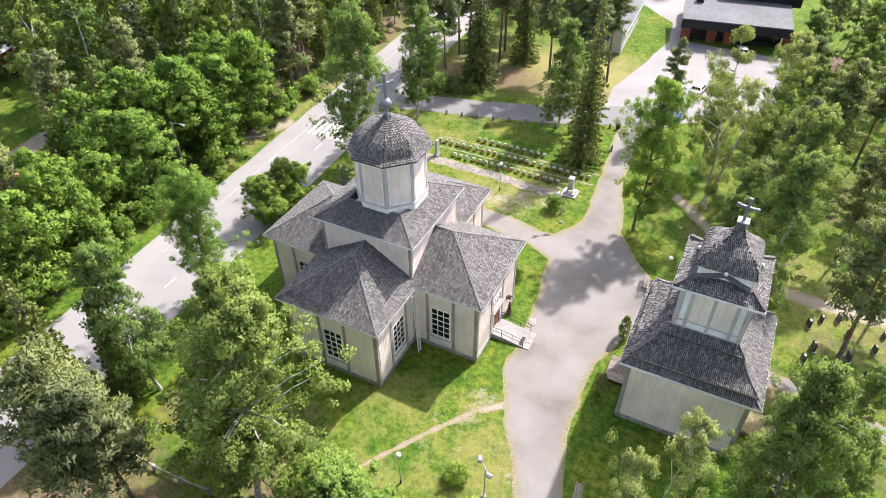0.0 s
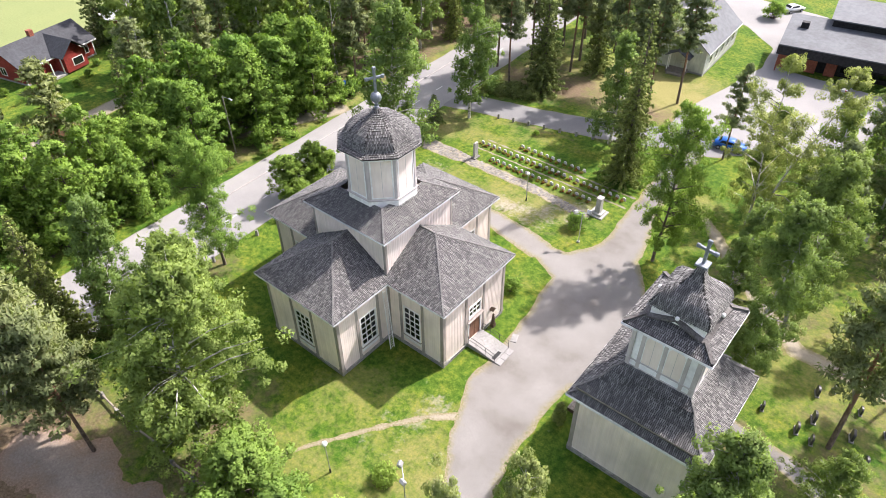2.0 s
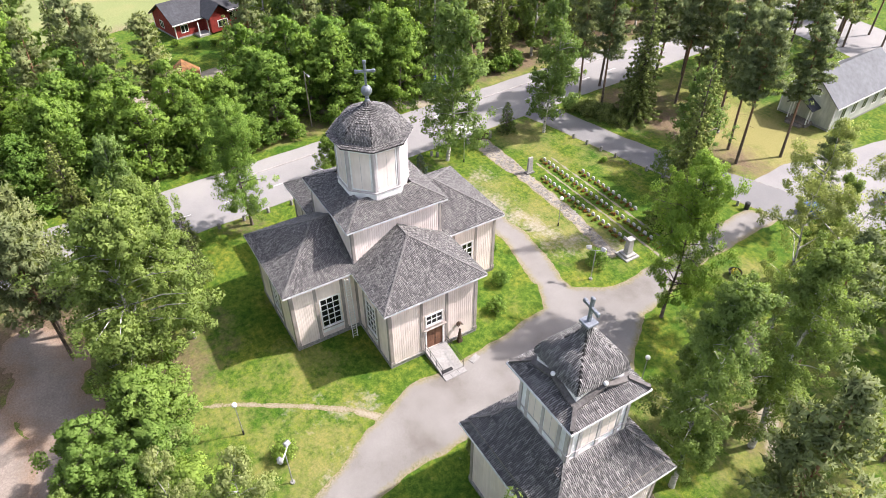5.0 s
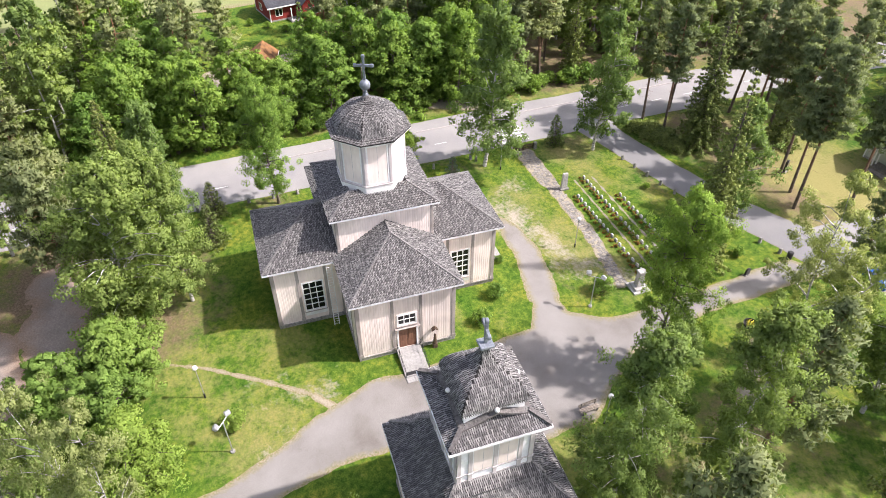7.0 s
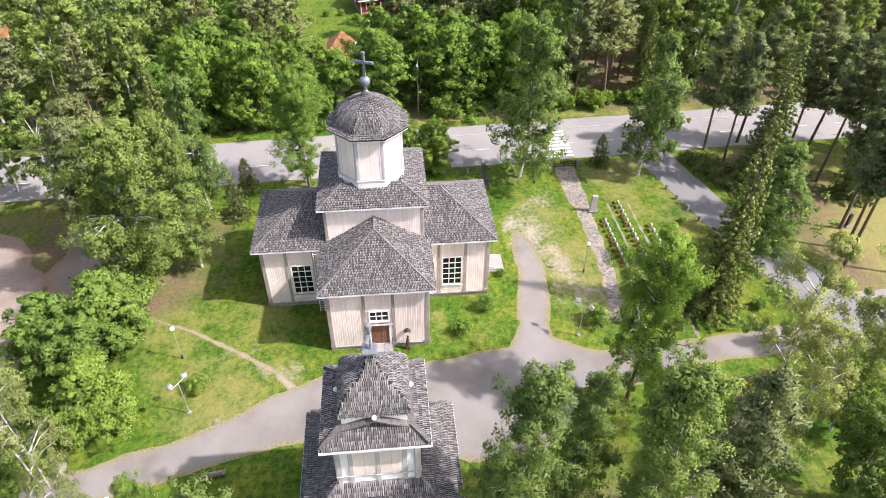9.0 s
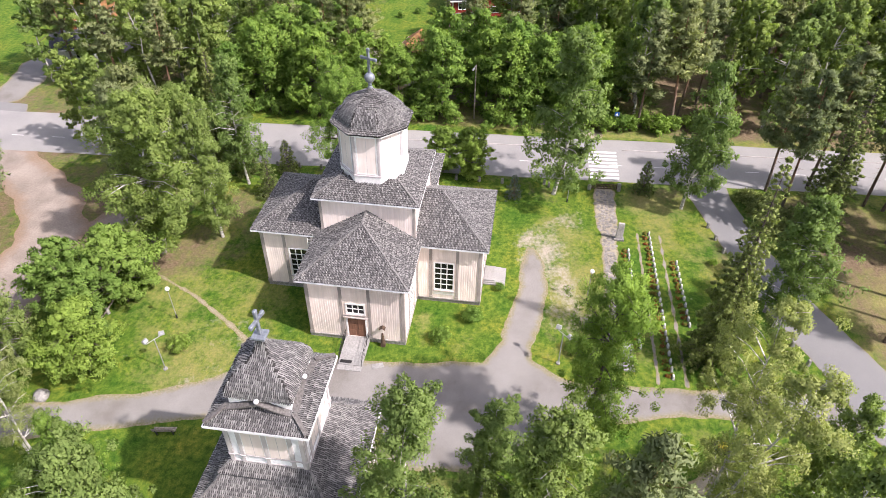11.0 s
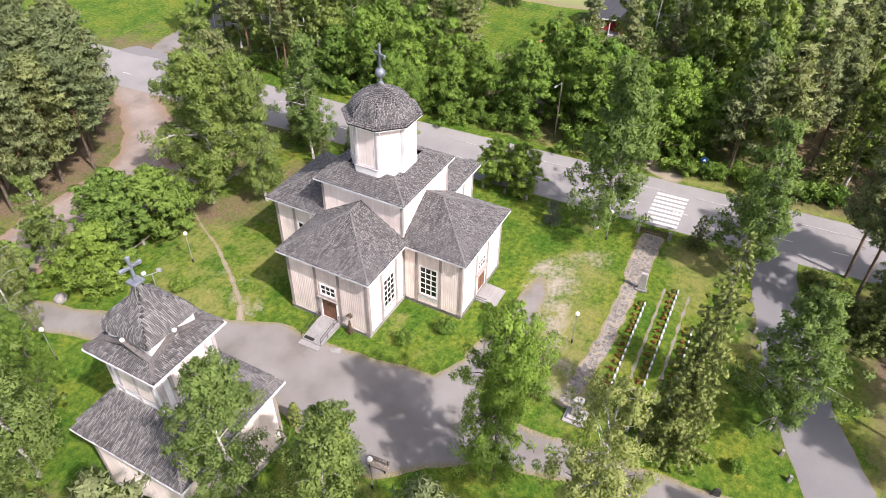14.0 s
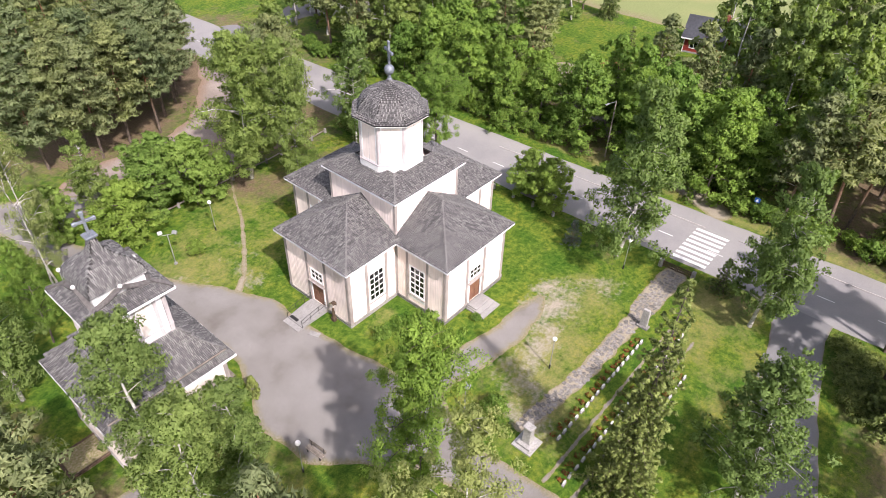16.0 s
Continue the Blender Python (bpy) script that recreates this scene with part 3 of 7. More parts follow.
def roof_face(pts, parent, rng, picked=0, w=SH_W, e=SH_E, thick=0.08):
    """A roof slope: boarding under it and courses of shingles on it. pts run anticlockwise from outside, eave first."""
    P = [Vector(p) for p in pts]
    n = (P[1] - P[0]).cross(P[2] - P[1]).normalized()
    ux = (P[1] - P[0]).normalized()
    uy = n.cross(ux)
    flat = [((p - P[0]).dot(ux), (p - P[0]).dot(uy)) for p in P]
    verts, faces = [], []
    top = max(v for _, v in flat)
    e = top / max(1, round(top / e))
    row, count = 0, 0
    while row * e < top - 0.02:
        v = row * e
        us = [u for u, _ in flat]
        u = min(us) - w * (0.5 if row % 2 else 1.0) - w * 0.3 * rng.random()
        while u < max(us):
            ww = w * (0.9 + 0.2 * rng.random())
            if in_poly(flat, u + ww / 2, v + e * 0.55):
                lift = 0.004 + 0.016 * rng.random()
                vv = v + e * 0.14 * (rng.random() - 0.5)
                o = P[0] + ux * (u + ww / 2) + uy * vv + n * lift
                th = thick * (0.75 + 0.5 * rng.random())
                if count < picked:
                    ob = new("shingle", SHINGLE)
                    ob.parent = parent
                    m = Matrix((ux, uy, n)).transposed().to_4x4()
                    m.translation = o
                    ob.matrix_basis = m @ Matrix.Diagonal((ww, e, th, 1))
                    count += 1
                else:
                    k = len(verts)
                    a, c, b = ux * ww * 0.27, ux * ww * 0.44, uy * e
                    lo, hi = o - b * 0.06, o + b * 1.02 - n * 0.015
                    verts += [lo - a, lo + a, hi + c, hi - c, lo - a + n * th, lo + a + n * th, hi + c + n * 0.02, hi - c + n * 0.02]
                    faces += [(k + 4, k + 5, k + 6, k + 7), (k, k + 1, k + 5, k + 4), (k + 1, k + 2, k + 6, k + 5), (k + 3, k, k + 4, k + 7)]
            u += ww
        row += 1
    back = [p - n * 0.10 for p in P]
    nb = len(P)
    raw("roof_boarding", P + back, [tuple(range(nb)), tuple(range(2 * nb - 1, nb - 1, -1))] + [(i, nb + i, nb + (i + 1) % nb, (i + 1) % nb) for i in range(nb)], M_UNDER, parent)
    if verts:
        ob = raw("shingles", verts, faces, M_SHINGLE, parent, "weathered grey tarred shingles in courses")
        # shade between shingles is painted on: top plain, butt and sides near-black
        ob.data.materials.append(M_GAPSHADE)
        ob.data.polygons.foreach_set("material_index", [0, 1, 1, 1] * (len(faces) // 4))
        tagged(ob, kind="stuff")


def ridge_cap(a, b, parent, r=0.06, material=None):
    a, b = Vector(a), Vector(b)
    q = (b - a).to_track_quat("Y", "Z").to_matrix().to_4x4()
    L = (b - a).length
    bm = bmesh.new()
    add_box(bm, -r * 1.3, 0, 0.02, r * 1.3, L, 0.085, 0.0, Matrix.Translation(a) @ q)
    part("ridge_board", bm, material or M_RIDGE, parent)


# ---- walls with boards, windows and doors, in the plane x = 0 facing +x, y along the wall ----
BOARD = bpy.data.meshes.new("board")
BOARD.from_pydata([(0, -0.5, 0), (0, 0.5, 0), (0, 0.5, 1), (0, -0.5, 1), (1, -0.42, 0), (1, 0.42, 0), (1, 0.42, 1), (1, -0.42, 1)], [], [(4, 5, 6, 7), (0, 4, 7, 3), (1, 2, 6, 5), (3, 7, 6, 2), (0, 1, 5, 4)])
BOARD.materials.append(M_BOARD)


def wall_panel(parent, m, y0, y1, z0, z1, holes=(), step=0.225, thick=0.3):
    """A boarded wall with real openings. holes: (y0, y1, z0, z1)."""
    bm = bmesh.new()
    ys = sorted({y0, y1, *[h[0] for h in holes], *[h[1] for h in holes]})
    for a, b in zip(ys, ys[1:]):
        cuts = sorted((h[2], h[3]) for h in holes if h[0] <= a + 1e-6 and h[1] >= b - 1e-6)
        z = z0
        for lo, hi in cuts + [(z1, z1)]:
            if lo > z + 0.01:
                add_box(bm, -thick, a, z, 0, b, lo)
            z = hi
    bmesh.ops.transform(bm, matrix=m, verts=bm.verts)
    wall = part("wall", bm, M_WALL, parent)
    n = int((y1 - y0) / step)
    for i in range(n):
        y = y0 + (i + 0.5) * (y1 - y0) / n
        z = z0
        for lo, hi in sorted((h[2] - 0.1, h[3] + 0.1) for h in holes if h[0] - 0.18 < y < h[1] + 0.18) + [(z1, z1)]:
            if lo > z + 0.05:
                ob = new("board", BOARD)
                ob.parent = wall
                ob.matrix_basis = m @ pose(0.0, y, z) @ Matrix.Diagonal((0.016, step * 0.88, lo - z, 1))
            z = hi
    return wall


def pilaster(parent, m, y, z0, z1, w=0.3, d=0.07, material=None):
    bm = bmesh.new()
    add_box(bm, 0.0, y - w / 2, z0, d, y + w / 2, z1, 0.012)
    add_box(bm, 0.0, y - w / 2 - 0.04, z0, d + 0.04, y + w / 2 + 0.04, z0 + 0.35, 0.01)
    bmesh.ops.transform(bm, matrix=m, verts=bm.verts)
    part("pilaster", bm, material or M_TRIM, parent)


def window(parent, m, y, w, z0, z1, cols, rows, panel=0.0):
    """A white many-paned window; with a panel below the sill."""
    bm = bmesh.new()
    f = 0.14
    iw, ih = w - 2 * f, z1 - z0 - 2 * f
    outer = [(y - w / 2, z0), (y + w / 2, z0), (y + w / 2, z1), (y - w / 2, z1)]
    inner = [(y - w / 2 + f, z0 + f), (y + w / 2 - f, z0 + f), (y + w / 2 - f, z1 - f), (y - w / 2 + f, z1 - f)]
    vs = [[bm.verts.new((x, u, z)) for u, z in ring] for ring in (outer, inner) for x in (0.06, -0.12)]
    of, ob_, nf, nb_ = vs
    for i in range(4):
        j = (i + 1) % 4
        for quad in ((of[i], of[j], nf[j], nf[i]), (nf[i], nf[j], nb_[j], nb_[i]), (ob_[j], ob_[i], nb_[i], nb_[j]), (of[j], of[i], ob_[i], ob_[j])):
            bm.faces.new(quad)
    bmesh.ops.recalc_face_normals(bm, faces=bm.faces)
    bmesh.ops.transform(bm, matrix=m, verts=bm.verts)
    win = part("window", bm, M_WHITE, parent, "white-framed window with small dark panes")
    bars = [(-0.07, y - w / 2 + f + iw * i / cols - 0.04, z0 + f, 0.015, y - w / 2 + f + iw * i / cols + 0.04, z1 - f) for i in range(1, cols)]
    bars += [(-0.067, y - w / 2 + f, z0 + f + ih * j / rows - 0.04, 0.012, y + w / 2 - f, z0 + f + ih * j / rows + 0.04) for j in range(1, rows)]
    for bar in bars:
        bm = bmesh.new()
        add_box(bm, *bar)
        bmesh.ops.transform(bm, matrix=m, verts=bm.verts)
        part("glazing_bar", bm, M_WHITE, win)
    for i in range(cols):
        for j in range(rows):
            ya, za = y - w / 2 + f + iw * i / cols, z0 + f + ih * j / rows
            bm = bmesh.new()
            add_box(bm, -0.05, ya + 0.03, za + 0.03, -0.035, ya + iw / cols - 0.03, za + ih / rows - 0.03)
            bmesh.ops.transform(bm, matrix=m, verts=bm.verts)
            part("pane", bm, M_GLASS, win)
    bm = bmesh.new()
    add_box(bm, 0.0, y - w / 2 - 0.06, z0 - 0.07, 0.15, y + w / 2 + 0.06, z0 - 0.003, 0.012)
    bmesh.ops.transform(bm, matrix=m, verts=bm.verts)
    part("sill", bm, M_TRIM, win)
    if panel:
        bm = bmesh.new()
        add_box(bm, 0.0, y - w / 2, z0 - 0.07 - panel, 0.05, y + w / 2, z0 - 0.073, 0.012)
        bmesh.ops.transform(bm, matrix=m, verts=bm.verts)
        part("panel", bm, M_WHITE, win)
    bm = bmesh.new()
    add_box(bm, -0.9, y - w / 2, z0, -0.30, y + w / 2, z1)
    bmesh.ops.transform(bm, matrix=m, verts=bm.verts)
    part("dark_interior", bm, M_UNDER, win)


def double_door(parent, m, y, w, z0, z1):
    bm = bmesh.new()
    for a in ((y - w / 2 - 0.16, z0, y - w / 2, z1 + 0.16), (y + w / 2, z0, y + w / 2 + 0.16, z1 + 0.16), (y - w / 2, z1, y + w / 2, z1 + 0.16)):
        add_box(bm, -0.15, a[0], a[1], 0.08, a[2], a[3], 0.012)
    bmesh.ops.transform(bm, matrix=m, verts=bm.verts)
    door = part("door", bm, M_WHITE, parent, "brown wooden double door in a white frame")
    for s in (-1, 1):
        bm = bmesh.new()
        a, b = sorted((y + s * 0.01, y + s * (w / 2 - 0.005)))
        add_box(bm, -0.10, a, z0, -0.04, b, z1)
        n = 3
        for k in range(n):
            za, zb = z0 + 0.12 + k * (z1 - z0 - 0.1) / n, z0 + (k + 1) * (z1 - z0 - 0.1) / n
            add_box(bm, -0.045, a + 0.12, za, -0.015, b - 0.12, zb, 0.02)
        bmesh.ops.transform(bm, matrix=m, verts=bm.verts)
        part("door_leaf", bm, M_DOOR, door)
    bm = bmesh.new()
    add_tube(bm, (-0.04, y + 0.1, z0 + 1.05), (0.06, y + 0.1, z0 + 1.05), 0.02, n=6)
    bmesh.ops.transform(bm, matrix=m, verts=bm.verts)
    part("door_handle", bm, M_BLACK, door)
    bm = bmesh.new()
    add_box(bm, 0.0, y - w / 2 - 0.35, z1 + 0.17, 0.28, y + w / 2 + 0.35, z1 + 0.27, 0.02)
    bmesh.ops.transform(bm, matrix=m, verts=bm.verts)
    part("hood", bm, M_TRIM, door)


# ---- church ----
CX, CY = -26.95, 42.05
HW, REACH = 4.62, 11.15          # half width and reach of the arms
EH, ER, EZ = 5.25, 11.8, 7.62     # eaves of the arms
SLOPE = 0.60
BASE = 0.42


def church():
    rng = random.Random(5)
    top = tagged(empty("church", CX, CY), "cream wooden cross-shaped church with grey shingled roofs", "church")
    zt = 7.75
    for k in range(4):
        R = pose(0, 0, 0, 0, 0, 90 * k)          # arm towards +x, +y, -x, -y
        end = R @ pose(REACH, 0, 0)
        has_door = k in (0, 1)
        if has_door:
            holes = ((-0.85, 0.85, 0.5, 2.95), (-0.95, 0.95, 3.45, 4.85))
        else:
            holes = ((-1.05, 1.05, 1.55, 5.3),)
        wall_panel(top, end, -HW, HW, BASE, zt, holes)
        if has_door:
            double_door(top, end, 0, 1.7, 0.5, 2.95)
            window(top, end, 0, 1.9, 3.45, 4.85, 3, 2)
        else:
            window(top, end, 0, 2.1, 1.55, 5.3, 3, 5, 0.5)
        for y in (-1.33, 1.33):
            pilaster(top, end, y, BASE, zt)
        for y in (-HW + 0.13, HW - 0.13):
            pilaster(top, end, y, BASE, zt, 0.34)
        for s in (1, -1):
            if s > 0:
                m = R @ pose(0, HW, 0, 0, 0, 90)        # faces +y, local y runs towards -x
                a, b, c = -REACH, -HW, -7.45
            else:
                m = R @ pose(0, -HW, 0, 0, 0, -90)
                a, b, c = HW, REACH, 7.45
            wall_panel(top, m, a, b, BASE, zt, ((c - 1.05, c + 1.05, 1.55, 5.3),))
            window(top, m, c, 2.1, 1.55, 5.3, 3, 5, 0.5)
            for y in (c - 1.33, c + 1.33):
                pilaster(top, m, y, BASE, zt)
            far = a if s > 0 else b
            pilaster(top, m, far + (0.13 if s > 0 else -0.13), BASE, zt, 0.34)
            near = b if s > 0 else a
            pilaster(top, m, near + (-0.1 if s > 0 else 0.1), BASE, zt, 0.2)
        # plinth of field stones
        bm = bmesh.new()
        add_box(bm, HW - 0.5, -HW - 0.06, -0.1, REACH + 0.06, HW + 0.06, BASE - 0.05, 0.02)
        add_box(bm, REACH + 0.0, -HW - 0.12, BASE - 0.05, REACH + 0.12, HW + 0.12, BASE + 0.06)
        for s in (-1, 1):
            add_box(bm, HW, s * HW + min(0, s * 0.12), BASE - 0.05, REACH, s * HW + max(0, s * 0.12), BASE + 0.05)
        bmesh.ops.transform(bm, matrix=R, verts=bm.verts)
        part("plinth", bm, M_STONE, top, "low grey stone plinth")
        # arm roof: hipped, against the raised middle
        zr = EZ + SLOPE * EH
        ax = ER - EH
        roof = new("roof")
        roof.parent = top
        roof["label"] = "hipped roof of weathered grey shingles"
        q = lambda x, y, z: tuple(R @ Vector((x, y, z)))
        zi = EZ + SLOPE * (EH - HW)
        roof_face([q(ER, -EH, EZ), q(ER, EH, EZ), q(ax, 0, zr)], roof, rng, 70 if k == 0 else 0)
        roof_face([q(ER, EH, EZ), q(EH, EH, EZ), q(HW, HW, zi), q(HW, 0, zr), q(ax, 0, zr)], roof, rng)
        roof_face([q(EH, -EH, EZ), q(ER, -EH, EZ), q(ax, 0, zr), q(HW, 0, zr), q(HW, -HW, zi)], roof, rng)
        ridge_cap(q(ER, -EH, EZ), q(ax, 0, zr), roof)
        ridge_cap(q(ER, EH, EZ), q(ax, 0, zr), roof)
        ridge_cap(q(ax, 0, zr), q(HW, 0, zr), roof)
        # eaves: soffit and fascia
        bm = bmesh.new()
        add_box(bm, HW, -EH + 0.02, EZ - 0.17, ER - 0.02, -HW + 0.0, EZ - 0.11)
        add_box(bm, HW, HW, EZ - 0.17, ER - 0.02, EH - 0.02, EZ - 0.11)
        add_box(bm, REACH, -HW, EZ - 0.17, ER - 0.02, HW, EZ - 0.11)
        bmesh.ops.transform(bm, matrix=R, verts=bm.verts)
        part("soffit", bm, M_WALL, roof)
        bm = bmesh.new()
        add_box(bm, ER - 0.02, -EH - 0.01, EZ - 0.2, ER + 0.02, EH + 0.01, EZ - 0.02)
        add_box(bm, EH, -EH - 0.02, EZ - 0.2, ER - 0.03, -EH + 0.02, EZ - 0.02)
        add_box(bm, EH, EH - 0.02, EZ - 0.2, ER - 0.03, EH + 0.02, EZ - 0.02)
        bmesh.ops.transform(bm, matrix=R, verts=bm.verts)
        part("fascia", bm, M_PALE, roof)
        # raised middle
        mw = R @ pose(HW, 0, 0)
        wall_panel(top, mw, -HW, HW, 7.7, 12.1, thick=0.25)
        for y in (-HW + 0.1, HW - 0.1):
            pilaster(top, mw, y, 8.0, 12.1, 0.26, 0.05)
    # middle roof
    roof = new("roof")
    roof.parent = top
    roof["label"] = "square hipped roof of weathered grey shingles"
    UH, UZ, OC = 5.15, 12.05, 2.95
    zo = 13.35
    for k in range(4):
        R = pose(0, 0, 0, 0, 0, 90 * k)
        q = lambda x, y, z: tuple(R @ Vector((x, y, z)))
        roof_face([q(UH, -UH, UZ), q(UH, UH, UZ), q(2.7, 2.7, zo), q(2.7, -2.7, zo)], roof, rng)
        ridge_cap(q(UH, -UH, UZ), q(2.7, -2.7, zo), roof)
        bm = bmesh.new()
        add_box(bm, HW, -HW, UZ - 0.16, UH - 0.02, UH - 0.02, UZ - 0.11)
        add_box(bm, UH - 0.02, -UH - 0.01, UZ - 0.18, UH + 0.02, UH + 0.01, UZ - 0.02)
        bmesh.ops.transform(bm, matrix=R, verts=bm.verts)
        part("eave", bm, M_PALE, roof)
    # lantern drum: eight sides with a panel each
    OX = 0.26
    drum = box("drum", OX - 2.5, -2.5, 12.4, OX + 2.5, 2.5, 13.0, M_WALL, top, "cream and white eight-sided lantern drum")
    side = 2 * OC * math.tan(radians(22.5))
    for k in range(8):
        R = pose(OX, 0, 0, 0, 0, 45 * k)
        bm = bmesh.new()
        s = side / 2
        add_box(bm, OC - 0.25, -s, 12.9, OC, s, 18.3)
        bmesh.ops.transform(bm, matrix=R, verts=bm.verts)
        part("drum_wall", bm, M_WALL, drum)
        bm = bmesh.new()
        for a, b in ((-s - 0.03, -s + 0.2), (s - 0.2, s + 0.03)):
            add_box(bm, OC, a, 13.84, OC + 0.1, b, 18.2, 0.015)
        add_box(bm, OC, -s + 0.2, 17.92, OC + 0.09, s - 0.2, 18.2, 0.015)
        add_box(bm, OC, -s - 0.05, 13.7, OC + 0.17, s + 0.05, 13.86, 0.02)
        bmesh.ops.transform(bm, matrix=R, verts=bm.verts)
        part("drum_pilaster", bm, M_SOFTTRIM, drum)
        bm = bmesh.new()
        add_box(bm, OC, -s - 0.03, 12.95, OC + 0.13, s + 0.03, 13.695, 0.02)
        for a, b in ((-s + 0.22, -s + 0.36), (s - 0.36, s - 0.22)):
            add_box(bm, OC, a, 13.9, OC + 0.075, b, 17.9, 0.012)
        add_box(bm, OC, -s + 0.36, 13.9, OC + 0.07, s - 0.36, 14.03, 0.012)
        add_box(bm, OC, -s + 0.36, 17.77, OC + 0.07, s - 0.36, 17.9, 0.012)
        bmesh.ops.transform(bm, matrix=R, verts=bm.verts)
        part("drum_frame", bm, M_WHITE, drum)
        w = s - 0.38
        ring = [(-w, 14.05), (w, 14.05), (w, 17.56), (w * 0.93, 17.7), (w * 0.7, 17.75), (-w * 0.7, 17.75), (-w * 0.93, 17.7), (-w, 17.56)]
        n = len(ring)
        raw("shutter", [R @ Vector((OC + d, y, z)) for d in (0.0, 0.05) for y, z in ring], [tuple(range(n, 2 * n))] + [(i, (i + 1) % n, n + (i + 1) % n, n + i) for i in range(n)], M_BOARD, drum)
        bm = bmesh.new()
        add_box(bm, OC, -0.015, 14.07, OC + 0.058, 0.015, 17.7)
        bmesh.ops.transform(bm, matrix=R, verts=bm.verts)
        part("shutter_joint", bm, M_SOFTTRIM, drum)
    # dome: a nearly flat brim, a rounded bell and a small flared collar
    dome = new("dome")
    dome.parent = top
    dome["label"] = "eight-sided shingled dome"
    prof = [(3.6, 18.34), (2.96, 18.58)], [(2.98, 18.56), (2.9, 18.96), (2.72, 19.34), (2.42, 19.72), (2.0, 20.08), (1.42, 20.4), (0.5, 20.72)], [(0.74, 20.68), (0.4, 20.86), (0.22, 21.25)]
    t8 = math.tan(radians(22.5))
    for k in range(8):
        R = pose(OX, 0, 0, 0, 0, 45 * k)
        q = lambda x, y, z: tuple(R @ Vector((x, y, z)))
        for line in prof:
            for (ra, za), (rb, zb) in zip(line, line[1:]):
                roof_face([q(ra, -ra * t8, za), q(ra, ra * t8, za), q(rb, rb * t8, zb), q(rb, -rb * t8, zb)], dome, rng, w=0.125, e=0.24)
        bm = bmesh.new()
        add_box(bm, OC, -3.55 * t8, 18.18, 3.55, 3.55 * t8, 18.24)
        bmesh.ops.transform(bm, matrix=R, verts=bm.verts)
        part("cornice", bm, M_WHITE, dome)
    # finial: collar, ball and cross
    bm = bmesh.new()
    for (ra, za), (rb, zb) in (((0.26, 21.2), (0.17, 21.45)), ((0.17, 21.45), (0.15, 21.75)), ((0.15, 21.75), (0.2, 21.95))):
        bmesh.ops.create_cone(bm, cap_ends=True, segments=12, radius1=ra, radius2=rb, depth=zb - za, matrix=Matrix.Translation((OX, 0, (za + zb) / 2)))
    part("finial", bm, M_TIN, top, "blue-grey tin finial", True)
    bm = bmesh.new()
    add_ball(bm, (OX, 0, 22.2), 0.48, 16, 10)
    part("ball", bm, M_TIN, top, smooth=True)
    tin_cross(top, OX, 0, 22.6, 2.15, 1.45, 68)


def tin_cross(parent, x, y, z, h, w, turn):
    bm = bmesh.new()
    t = 0.1
    add_box(bm, -t, -t, 0, t, t, h, 0.02)
    add_box(bm, -w / 2, -t * 0.95, h * 0.58, w / 2, t * 0.95, h * 0.58 + 2 * t, 0.02)
    for a in ((-w / 2, h * 0.58 + t), (w / 2, h * 0.58 + t), (0, h)):
        add_box(bm, a[0] - 0.15, -t * 1.1, a[1] - 0.15, a[0] + 0.15, t * 1.1, a[1] + 0.15, 0.05)
    bmesh.ops.transform(bm, matrix=pose(x, y, z, 0, 0, turn), verts=bm.verts)
    return part("cross", bm, M_TIN, parent, "blue-grey metal cross")


church()


# ---- bell tower ----
TX, TY = 2.24, 42.08


